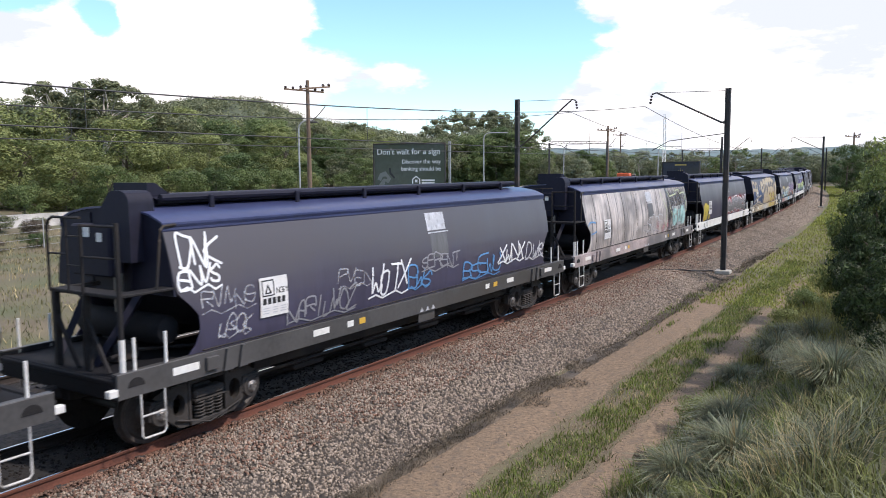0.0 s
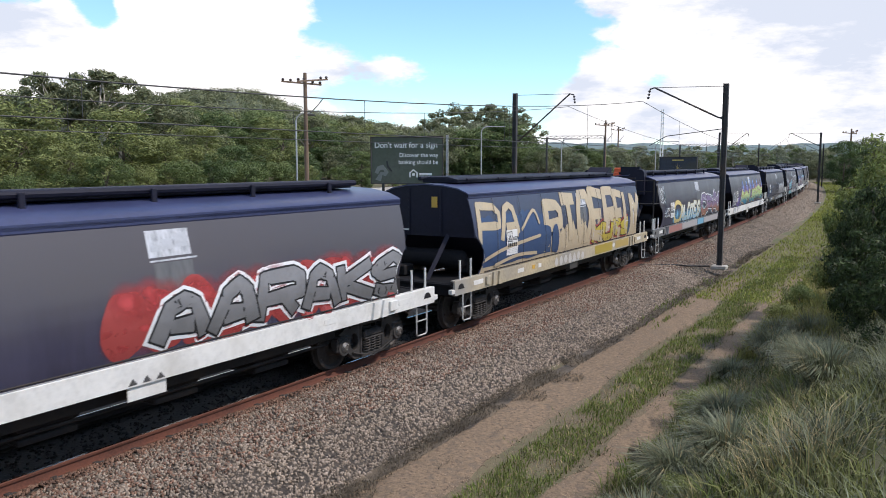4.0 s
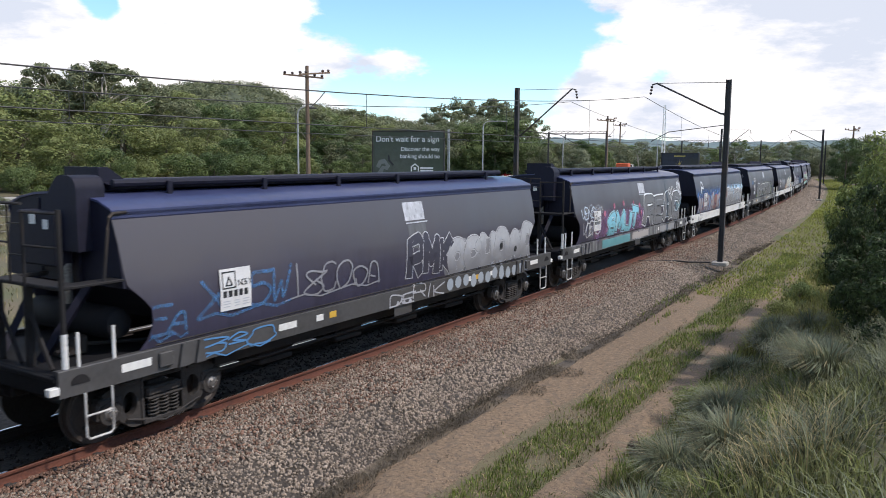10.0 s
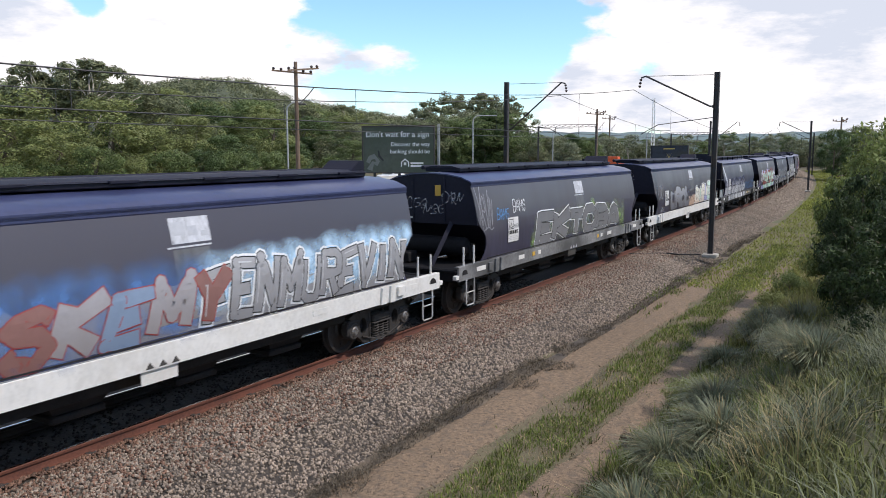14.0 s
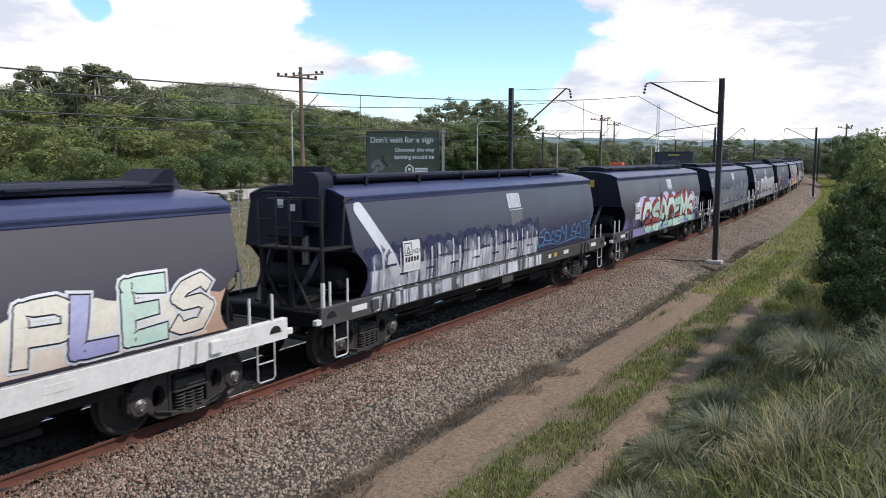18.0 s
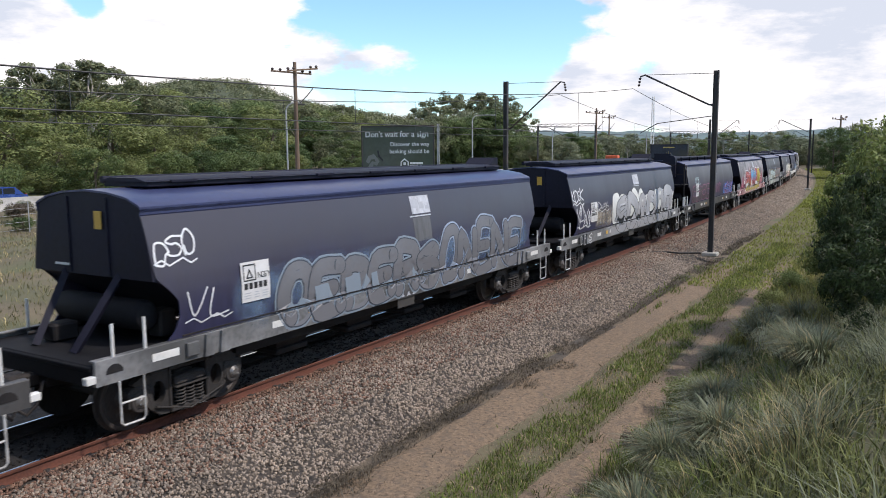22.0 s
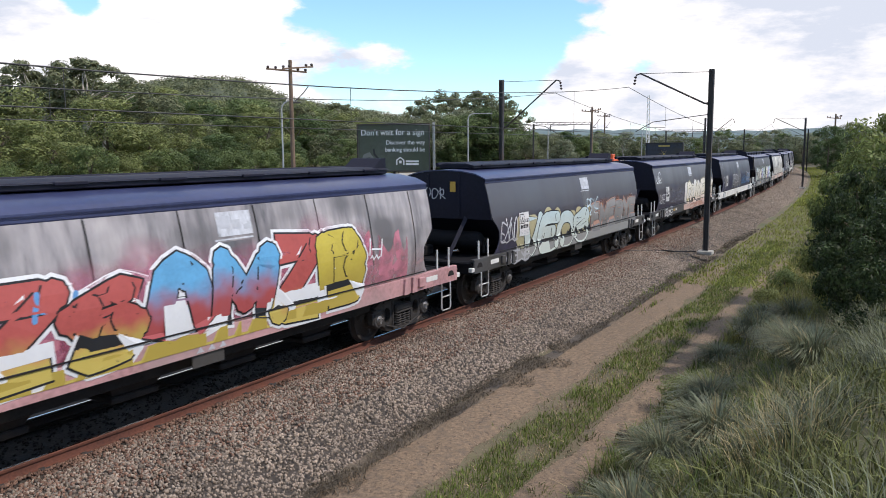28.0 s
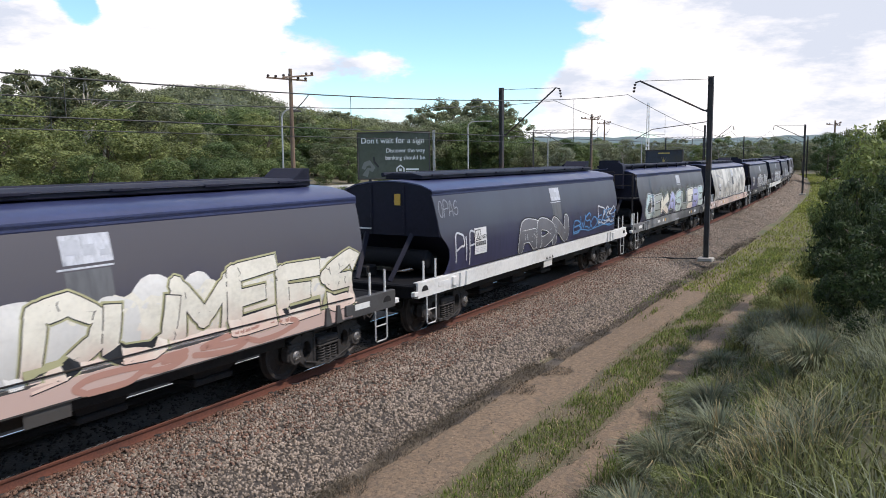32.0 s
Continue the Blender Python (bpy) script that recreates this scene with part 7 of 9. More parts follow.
    def letters(self, text, u0, u1, v0, v1, fill, line, edge, slant, rng, rise, thin, fat, round_, edge_w, shine, over):
        """Fat outlined letters, each lapping over the next: edge below, outline above it, then the body."""
        n = len(text)
        step, h = (u1 - u0) / n, v1 - v0
        b = fat * min(step, h * 0.95)
        self.floor = 1.296 if v0 >= 1.29 else 0.95
        for i, ch in enumerate(text):
            mat = fill[i % len(fill)] if isinstance(fill, (list, tuple)) else fill
            up = 0.0035 * (i % 2)
            hh = h * rng.uniform(0.9, 1.08) - b
            strokes = self.glyph(ch, u0 + step * i + b * 0.42, v0 + rise * i + b / 2, step * 1.06 - b * 0.84, hh, slant, rng, 0.035)
            strokes = [(self.curve(q, 4) if round_ else [Vector(a) for a in q]) for q in strokes]
            wide = [[b * rng.uniform(0.86, 1.16) * (1.0 if round_ or 0 < k < len(q) - 1 else rng.uniform(0.9, 1.25)) for k in range(len(q))] for q in strokes]
            if round_:
                wide = [[b] * len(q) for q in strokes]
            layers = [("form_edge", over + 0.0085, edge_w, edge), ("form_outline", over + 0.0115 + up, thin, line), ("painted_form", over + 0.0135 + up, 0.0, mat)]
            made = {}
            for name, lf, grow, m in layers:
                if m is None:
                    continue
                sh, self.fixed, starts = Shape(), lf, []
                for q, ws in zip(strokes, wide):
                    starts.append(len(sh.v))
                    self.taper(sh, q, ws, 0, grow)
                    for k in ((0, len(q) - 1) if round_ else range(1, len(q) - 1)):
                        starts.append(len(sh.v))
                        self.disc(sh, q[k].x, q[k].y, ws[k] * 0.49 + grow, 0, 1, 12 if round_ else 8)
                self.knit(sh, starts)
                made[name] = (sh, m)
            ob = self.put("painted_form", *made["painted_form"])
            for name in ("form_outline", "form_edge"):
                if name in made:
                    self.put(name, *made[name], ob)
            if shine:
                sh, self.fixed = Shape(), over + 0.0180 + up
                for q in strokes[:1]:
                    a, c = q[0], q[max(1, len(q) // 4)]
                    off = Vector((-b * 0.22, b * 0.08))
                    self.ribbon(sh, [a.lerp(c, 0.15) + off, a.lerp(c, 0.8) + off], b * 0.12, 0)
                self.put("form_shine", sh, shine, ob)
            self.fixed = None
        self.floor = 0.0

    def blob(self, sh, u, v, ru, rv, layer, seed, lumps=3, grow=0.0, square=0.7):
        """A swollen rounded form."""
        lf, k, n, rings = self.lift(layer), len(sh.v), 26, 4
        sh.v.append(self.at(u, v, lf))
        for j in range(1, rings + 1):
            for i in range(n):
                a = 2 * math.pi * i / n
                c, s = math.cos(a), math.sin(a)
                r = 1 + 0.07 * math.sin(lumps * a + seed * 1.7) + 0.04 * math.sin(5 * a + seed)
                x, y = math.copysign(abs(c) ** square, c) * (ru * r + grow), math.copysign(abs(s) ** square, s) * (rv * r + grow)
                sh.v.append(self.at(u + x * j / rings, v + y * j / rings, lf))
        sh.f += [(k, k + 1 + i, k + 1 + (i + 1) % n) for i in range(n)]
        for j in range(rings - 1):
            o = k + 1 + j * n
            sh.f += [(o + i, o + n + i, o + n + (i + 1) % n, o + (i + 1) % n) for i in range(n)]

    def piece(self, forms, u0, u1, v0, v1, fill, line=BLACK, edge=None, halo=None, fat=0.34, slant=0.06, seed=1, rise=0.0, wob=0.05, shine=None, thin=0.022, style="wild", base=None, stem=None, edge_w=None, over=0.0):
        """A big outlined mural: interlocked forms side by side, angular or swollen."""
        rng = random.Random(seed)
        n = forms if isinstance(forms, int) else len(forms)
        step, h = (u1 - u0) / n, v1 - v0
        if base:
            self.field(u0 + 0.1 * step, u1 - 0.05 * step, v0 + 0.02, v1 - 0.16 * h, base, 0.3 if isinstance(forms, str) else 1.5, slant * h, "paint_ground", 0.09 * h, seed)
        if isinstance(forms, str):
            if halo:
                self.cloud(u0, u1, v0, v1, halo, 0.2, 2 * n, seed)
            self.letters(forms, u0, u1, v0, v1, fill, line, edge, slant, rng, rise, thin, stem or (0.34 if style == "bubble" else 0.27), style == "bubble", edge_w or thin * 2.7, shine, over)
            return
        for i in range(n):
            mat = fill[i % len(fill)] if isinstance(fill, (list, tuple)) else fill
            u, v, lift = u0 + step * i, v0 + rise * i, 0.8 * (i % 2)
            body, ink, rim = Shape(), Shape(), Shape()
            if style == "wild":
                strokes = self.wild(u - 0.08 * step, v, step * 1.12, h * rng.uniform(0.86, 1.06), slant, rng)
                marks = ([], [], [])
                for pts, ws in strokes:
                    for mark, sh in zip(marks, (body, ink, rim)):
                        mark.append(len(sh.v))
                    self.taper(body, pts, ws, 2.6 + lift)
                    self.taper(ink, pts, ws, 2.2 + lift, thin)
                    self.taper(rim, pts, ws, 0.9, thin * 2.6)
                for mark, sh in zip(marks, (body, ink, rim)):
                    self.knit(sh, mark)
                ob = self.put("painted_form", body, mat)
                cut = Shape()
                for pts, ws in strokes[:1]:
                    a, b = Vector(pts[0]), Vector(pts[1])
                    self.ribbon(cut, [a.lerp(b, 0.25) + Vector((ws[0] * 0.2, 0)), a.lerp(b, 0.85) + Vector((ws[1] * 0.2, 0))], 0.018, 4.2)
                self.put("form_line", cut, line, ob)
            else:
                cu, cv, ru, rv = u + step * 0.5 + slant * h * 0.5, v + h * 0.5, step * 0.56, h * rng.uniform(0.44, 0.52)
                self.blob(body, cu, cv, ru, rv, 2.6 + lift, seed + i, rng.choice((2, 3)))
                self.blob(ink, cu, cv, ru, rv, 2.2 + lift, seed + i, 3, thin)
                self.blob(rim, cu, cv, ru, rv, 0.9, seed + i, 3, thin * 2.8)
                ob = self.put("painted_form", body, mat)
                cut = Shape()
                self.ribbon(cut, self.curve([(cu - ru * 0.6, cv - rv * 0.75), (cu - ru * 0.15, cv - rv * rng.uniform(0.0, 0.4)), (cu + ru * rng.uniform(0.2, 0.6), cv - rv * rng.uniform(0.3, 0.8))], 4), thin, 4.2)
                self.ribbon(cut, self.curve([(cu - ru * 0.2, cv + rv * 0.85), (cu + ru * 0.25, cv + rv * 0.4), (cu + ru * rng.uniform(-0.2, 0.5), cv + rv * 0.1)], 4), thin, 4.2)
                glint = Shape()
                self.ribbon(glint, self.curve([(cu - ru * 0.8, cv + rv * 0.2), (cu - ru * 0.62, cv + rv * 0.72), (cu - ru * 0.1, cv + rv * 0.84)], 4), thin * 1.2, 4.4)
                self.put("form_shine", glint, PALE, ob)
                grey = Shape()
                self.blob(grey, cu + ru * 0.15, cv - rv * 0.45, ru * 0.55, rv * 0.35, 3.6 + lift, seed + 2 * i)
                self.put("form_shade", grey, mist_paint("soot", (0.05, 0.05, 0.055), 0.35), ob)
                self.blob(cut, cu + ru * rng.uniform(-0.3, 0.3), cv + rv * rng.uniform(0.0, 0.3), ru * 0.13, rv * 0.10, 4.2, i)
                self.put("form_line", cut, line, ob)
            self.put("form_outline", ink, line, ob)
            if edge:
                self.put("form_edge", rim, edge, ob)
            if halo:
                sh = Shape()
                self.blob(sh, u + step / 2, v + h * 0.55, step * 0.7, h * 0.62, 0, seed + i)
                self.put("paint_halo", sh, halo)
            if shine:
                sh = Shape()
                self.ribbon(sh, self.curve([(u + step * 0.2, v + h * 0.9), (u + step * 0.45, v + h * 0.97), (u + step * 0.65, v + h * 0.86)], 3), 0.03, 4.6)
                self.put("form_shine", sh, shine, ob)

    def scrawl(self, u, v, w, h, slant, rng):
        """One turn of a quick hand: a loop, a zigzag or a hook."""
        def p(x, y):
            return (u + w * x + slant * h * y + rng.uniform(-0.09, 0.09) * w, v + h * y + rng.uniform(-0.08, 0.08) * h)
        kinds = (
            [[p(0.0, 0.1), p(0.3, 0.95), p(0.55, 0.1), p(0.9, 0.8)]],
            [[p(0.8, 0.9), p(0.2, 0.8), p(0.1, 0.3), p(0.6, 0.05), p(0.9, 0.45), p(0.4, 0.6)]],
            [[p(0.1, 0.9), p(0.2, 0.0), p(0.5, 0.5), p(0.75, 0.0), p(0.95, 1.0)]],
            [[p(0.0, 0.5), p(0.5, 0.98), p(0.9, 0.6), p(0.35, 0.4), p(0.85, 0.1), p(0.1, 0.0)]],
            [[p(0.15, 1.05), p(0.3, 0.0)], [p(0.0, 0.55), p(0.6, 0.85), p(0.75, 0.4), p(0.25, 0.4), p(1.0, -0.1)]],
            [[p(0.1, 0.1), p(0.0, 0.7), p(0.4, 1.0), p(0.8, 0.7), p(0.7, 0.1), p(0.3, 0.0), p(0.15, 0.4)]],
        )
        return kinds[rng.randrange(len(kinds))]

    def tag(self, text, u0, u1, v0, v1, mat, w=0.035, slant=0.12, seed=1, wob=0.13, flourish=True):
        """A quick signature of thin lines, too wild to read."""
        rng = random.Random(seed * 7 + len(text))
        step, w = (u1 - u0) / len(text), w * 0.9
        sh = Shape()
        for i in range(len(text)):
            hand = self.scrawl if text[i] in "aeb" and i else None
            box = (u0 + step * i, v0 + rng.uniform(-0.06, 0.06), step * rng.uniform(0.85, 1.2), (v1 - v0) * rng.uniform(0.8, 1.2), slant, rng)
            for l in (hand(*box) if hand else self.glyph(text[i], *box, 0.11)):
                self.ribbon(sh, self.curve(l, 4), w, 2)
        if flourish:
            self.ribbon(sh, [(u0 + (u1 - u0) * k / 6, v0 - 0.05 + 0.05 * math.sin(k * 2.1)) for k in range(7)], w * 0.8, 2)
        self.put("sprayed_tag", sh, mat)

    def words(self, text, u, v, size, mat):
        """Sprayed capitals that can be read, drawn by hand."""
        rng, sh = random.Random(len(text) * 3 + int(u * 10)), Shape()
        for i, ch in enumerate(text):
            for line in STROKES.get(ch, []):
                pts = [(u + size * (0.66 * i + 0.125 * x + 0.02 * y) + rng.uniform(-0.05, 0.05) * size, v + size * y / 6 + rng.uniform(-0.06, 0.06) * size) for x, y in line]
                self.ribbon(sh, self.curve(pts, 3), max(0.022, size * 0.075), 3)
        self.put("sprayed_word", sh, mat)

    def domes(self, u0, u1, v0, v1, mat, n=6, seed=1, name="paint_cloud"):
        """A solid backing of paint with a scalloped top."""
        rng = random.Random(seed)
        sh = Shape()
        for i in range(n):
            top = v1 - (v1 - v0) * rng.uniform(0.0, 0.22)
            self.blob(sh, u0 + (u1 - u0) * (i + 0.5) / n, (v0 + top) / 2, (u1 - u0) / n * rng.uniform(0.55, 0.75), (top - v0) / 2, 0, seed + i, 2, 0, 0.85)
        self.put(name, sh, mat)

    def flare(self, spots, mat, r=0.3, tall=1.6):
        """Soft bursts of overspray: dense in the middle, gone at the rim."""
        sh, fade = Shape(), []
        for u, v in spots:
            lf, k, n = self.lift(0.4), len(sh.v), 14
            for j in range(6):
                q = j / 5
                for i in range(n):
                    a = 2 * math.pi * i / n
                    sh.v.append(self.at(u + r * q * math.cos(a), v + r * tall * q * math.sin(a), lf))
                    fade.append(q)
            sh.f += [(k + j * n + i, k + j * n + n + i, k + j * n + n + (i + 1) % n, k + j * n + (i + 1) % n) for j in range(5) for i in range(n)]
        ob = self.put("overspray", sh, mat)
        tagged(ob, "soft cloud of overspray", kind="stuff")
        ob.data.attributes.new("fade", "FLOAT", "POINT").data.foreach_set("value", fade)

    def cloud(self, u0, u1, v0, v1, mat, r=0.22, n=10, seed=2, layer=0, name="paint_cloud"):
        """A ragged field of paint made of round dabs; thin paint fades out at the rim."""
        rng = random.Random(seed)
        if "mist" in mat.name:
            for row in range(2):
                spots = [(u0 + (u1 - u0) * (i + 0.5 + 0.3 * rng.uniform(-1, 1)) / n, v0 + (v1 - v0) * (0.3 + 0.45 * row) + rng.uniform(-0.06, 0.06)) for i in range(n)]
                self.flare(spots, mat, max(r * 1.6, 0.75 * (u1 - u0) / n), min(1.0, 0.4 * (v1 - v0) / (r * 1.6) + 0.3))
            return
        sh = Shape()
        for i in range(n):
            u = u0 + (u1 - u0) * (i + 0.5) / n
            self.disc(sh, u, v1 - r * rng.uniform(0.6, 1.4), r * rng.uniform(0.8, 1.3), layer, 2)
            self.disc(sh, u, v0 + (v1 - v0) * rng.uniform(0.2, 0.6), r * 1.5, layer, 2)
        self.put(name, sh, mat)

    def field(self, u0, u1, v0, v1, mat, layer=0, slope=0.0, name="paint_field", ragged=0.0, seed=3):
        """A flat area of paint with a ragged top."""
        rng = random.Random(seed)
        sh, lf = Shape(), self.lift(layer)
        n, m = max(2, int((u1 - u0) / 0.14)), max(1, int((v1 - v0) / 0.15))
        for i in range(n + 1):
            top = v1 + rng.uniform(-ragged, ragged)
            for j in range(m + 1):
                sh.v.append(self.at(u0 + (u1 - u0) * i / n + slope * (j / m), v0 + (top - v0) * j / m, lf))
        sh.f = [(i * (m + 1) + j, (i + 1) * (m + 1) + j, (i + 1) * (m + 1) + j + 1, i * (m + 1) + j + 1) for i in range(n) for j in range(m)]
        self.put(name, sh, mat)

    def dots(self, spots, mat, r=0.06):
        sh = Shape()
        for u, v in spots:
            self.disc(sh, u, v, r, 4)
        self.put("paint_dots", sh, mat)

# the train: which end leads, from the wagon already half past at the start
TRAIN = "AAAABABAABBBABBBABBBBABABBABAB"
HULL_BUFF = streak_paint("buffed_pink", (0.10, 0.10, 0.115), (0.42, 0.38, 0.36), (0.60, 0.535, 0.50), None, 9.0)
HULL_NAVY = material("navy_hull_paint", (0.040, 0.044, 0.078), rough=0.42, vary=0.2, scale=0.7, fine=9, bump=0.02)
HULL_BLUE = graded_hull("blue_black_hull_paint", (0.034, 0.034, 0.076), (0.056, 0.052, 0.067))
HULL_ROSE = streak_paint("rose_grey", (0.10, 0.095, 0.10), (0.27, 0.25, 0.255), (0.42, 0.385, 0.38), None, 3.0)
HULL_PALE = streak_paint("pale_cream", (0.30, 0.29, 0.27), (0.58, 0.56, 0.51), (0.70, 0.68, 0.62), None, 2.0)
M_TANSILL = material("tan_sill_paint", (0.46, 0.38, 0.25), rough=0.55, vary=0.3, scale=1.0, fine=12, bump=0.03, dirt=(0.30, 0.28, 0.25), dirt_at=0.55)
M_ROSESILL = material("rose_sill_paint", (0.46, 0.25, 0.25), rough=0.55, vary=0.3, scale=1.0, fine=12, bump=0.03, dirt=(0.30, 0.22, 0.21), dirt_at=0.6)
M_STREAKSILL = streak_paint("sill_streaks", (0.045, 0.044, 0.046), (0.11, 0.11, 0.115), (0.34, 0.34, 0.34))
M_SILVERSILL = material("silver_sill_paint", (0.22, 0.22, 0.22), rough=0.6, vary=0.45, scale=1.2, fine=12, bump=0.03, dirt=(0.07, 0.07, 0.07), dirt_at=0.52)
M_PEACHSILL = material("peach_sill_paint", (0.58, 0.44, 0.38), rough=0.55, vary=0.25, scale=1.2, fine=12, bump=0.03, dirt=(0.32, 0.28, 0.26), dirt_at=0.6)


def front(t):
    """How far along the line the first whole wagon's leading sill end stands at t seconds."""
    return -0.405 - 9.4865 * t + 0.013816 * t * t + 0.000112376 * t ** 3


SILLS = {1: M_PINKSILL, 2: M_WHITE, 3: M_TANSILL, 4: M_SILVERSILL, 5: M_WHITE, 7: M_STREAKSILL, 8: M_WHITE, 9: M_SILVERSILL, 10: M_WHITE, 11: M_GREYSILL, 13: M_SILVERSILL, 14: M_SILVERSILL, 16: M_ROSESILL, 18: M_GREYSILL, 19: M_WHITE, 20: M_SILVERSILL, 21: M_PEACHSILL, 23: M_WHITE, 26: M_SILVERSILL}
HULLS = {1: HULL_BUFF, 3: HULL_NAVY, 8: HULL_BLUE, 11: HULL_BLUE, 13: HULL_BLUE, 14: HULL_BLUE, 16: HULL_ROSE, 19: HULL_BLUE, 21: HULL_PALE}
LOOK = {0: "with white and pale blue sprayed tags", 1: "buffed to pale pink-grey upright streaks", 2: "with white-edged lettering on a red field", 3: "covered in tan and navy brushed lettering", 4: "with purple and pale blue sprayed letters",
        5: "with green and teal sprayed letters", 6: "with silver bubble letters and small tags", 7: "with cyan and silver sprayed letters", 8: "with red, blue and silver letters", 9: "with silver-green bubble letters",
        10: "with pale green letters", 11: "with white paint running down in streaks", 12: "with a red and mint-green sprayed mural", 13: "with long silver-blue bubble letters", 14: "with white-edged silver bubble letters",
        15: "with pink outlined letters and a pale tag", 16: "in rose-grey with red, blue and yellow letters", 17: "with pale cyan and grey letters", 18: "with cream and peach letters and white tags", 19: "in blue-black with outlined letters",
        20: "with pale mixed sprayed letters", 21: "in chalky cream with faded letters"}
for k, end in enumerate(TRAIN):
    i = k - 1
    WAGONS.append(wagon("dark grain hopper wagon " + LOOK.get(i, "with faded silver sprayed letters"), SILLS.get(i), HULLS.get(i), end == "B"))


def paint_train():
    W = {k - 1: Side(w) for k, w in enumerate(WAGONS)}
    cyan = spray("cyan", (0.22, 0.52, 0.62), (0.10, 0.26, 0.28), 1.0, 1.9)
    teal = spray("lime_to_teal", (0.44, 0.54, 0.22), (0.02, 0.17, 0.28), 1.40, 1.95)
    purple = spray("purple_to_brown", (0.20, 0.15, 0.25), (0.30, 0.14, 0.09), 1.45, 1.95)
    red = spray("brick_red", (0.33, 0.05, 0.045))
    mint = spray("mint", (0.50, 0.64, 0.55), (0.30, 0.52, 0.42), 1.0, 1.7)
    tan = spray("tan_house_paint", (0.45, 0.365, 0.245), (0.40, 0.32, 0.22))
    gold = spray("mustard", (0.52, 0.42, 0.06), (0.36, 0.27, 0.05))
    cream = spray("cream", (0.70, 0.66, 0.56), (0.62, 0.46, 0.38), 1.1, 1.8)
    smoke = spray("dark_grey", (0.13, 0.13, 0.135), (0.20, 0.20, 0.21))
    pink = spray("pink", (0.45, 0.16, 0.28))
    lav = spray("lavender", (0.42, 0.43, 0.62), (0.22, 0.20, 0.42), 1.0, 2.0)
    blueletter = spray("blue_to_red", (0.10, 0.33, 0.56), (0.36, 0.07, 0.07), 1.55, 2.15)
    redgold = spray("red_to_gold", (0.40, 0.08, 0.07), (0.45, 0.35, 0.08), 1.25, 1.75)
    icy = spray("icy_blue", (0.42, 0.54, 0.56), (0.50, 0.55, 0.50))
    sage = spray("sage_grey", (0.36, 0.38, 0.35), (0.26, 0.28, 0.25))
    greyred = spray("grey_rose", (0.34, 0.33, 0.35), (0.24, 0.22, 0.22))
    m_blue, m_red, m_pur, m_org, m_grey = mist_paint("blue", (0.10, 0.24, 0.55), 0.75), mist_paint("red", (0.42, 0.05, 0.05), 1.3), mist_paint("purple", (0.30, 0.16, 0.30), 0.8), mist_paint("orange", (0.58, 0.32, 0.20), 0.85), mist_paint("grey", (0.42, 0.42, 0.43), 0.7)
    m_lav, m_pink, m_navy = mist_paint("lavender", (0.30, 0.25, 0.50), 0.85), mist_paint("rose", (0.50, 0.17, 0.25), 0.8), mist_paint("navy", (0.02, 0.03, 0.10), 0.9)

    s = W[0]
    s.tag("dNK", 1.15, 1.85, 2.55, 3.0, WHITE, 0.045, 0.1, 1, flourish=False)
    s.tag("eNVS", 1.1, 1.85, 2.28, 2.55, WHITE, 0.045, 0.1, 2)
    s.tag("RVeNS", 1.45, 2.5, 1.9, 2.15, FAINT, 0.03, 0.1, 3)
    s.tag("UeOK", 1.75, 2.4, 1.5, 1.75, FAINT, 0.035, 0.1, 4)
    s.tag("NARIUWOZ", 3.2, 5.0, 1.45, 1.75, GREY, 0.035, 0.1, 5)
    s.tag("PVEN", 4.5, 5.5, 1.85, 2.1, FAINT, 0.03, 0.1, 6)
    s.tag("WaTX", 5.4, 6.7, 1.55, 2.05, WHITE, 0.05, 0.25, 7)
    s.tag("beS", 6.7, 7.5, 1.55, 1.9, BLUE, 0.04, 0.15, 8)
    s.tag("SERENT", 7.2, 8.7, 1.85, 2.1, GREY, 0.035, 0.1, 9)
    s.tag("BSEbU", 8.9, 10.7, 1.45, 1.85, BLUE, 0.045, 0.05, 10)
    s.tag("XaNX", 10.6, 12.0, 1.65, 2.0, WHITE, 0.055, 0.2, 11)
    s.tag("dWeb", 12.1, 13.5, 1.6, 1.95, PALE, 0.05, 0.25, 12)

    s = W[1]
    for k in range(9):
        sh = Shape()
        u = 1.9 + k * 1.42
        s.ribbon(sh, [(u, 1.32), (u, 1.9), (u, 2.5), (u, 3.05)], 0.03, 0)
        s.put("seam_stain", sh, M_DARK)
    s.tag("C", 1.1, 1.7, 1.9, 2.3, BLUE, 0.05, flourish=False)
    s.tag("HAI", 7.0, 8.6, 1.55, 1.9, FAINT, 0.03)
    s.cloud(10.6, 13.4, 1.35, 2.95, mist_paint("charcoal_wash", (0.05, 0.05, 0.055), 0.9), 0.4, 6, 4)
    lime = spray("dull_lime", (0.40, 0.44, 0.26))
    for pts, w in (([(10.6, 2.95), (10.9, 2.72), (11.9, 2.80), (11.9, 2.94)], 0.05), ([(11.9, 2.94), (12.5, 2.96), (12.5, 2.78), (13.3, 2.84), (13.3, 2.0)], 0.05), ([(13.3, 2.0), (11.0, 1.95), (10.7, 2.3)], 0.04), ([(9.6, 2.9), (10.2, 2.2), (10.0, 1.5)], 0.06)):
        sh = Shape()
        s.ribbon(sh, pts, w, 1.6)
        s.put("paint_line", sh, lime)
    s.field(11.0, 13.1, 1.46, 2.30, mist_paint("grey_wash", (0.34, 0.35, 0.34), 1.0), 1.0, ragged=0.03)
    s.piece("GIB", 11.1, 13.0, 1.50, 2.24, mist_paint("faded_teal", (0.30, 0.48, 0.46), 1.3), spray("teal_line", (0.16, 0.36, 0.36)), None, None, 0.3, 0.02, 7, thin=0.012, stem=0.34)
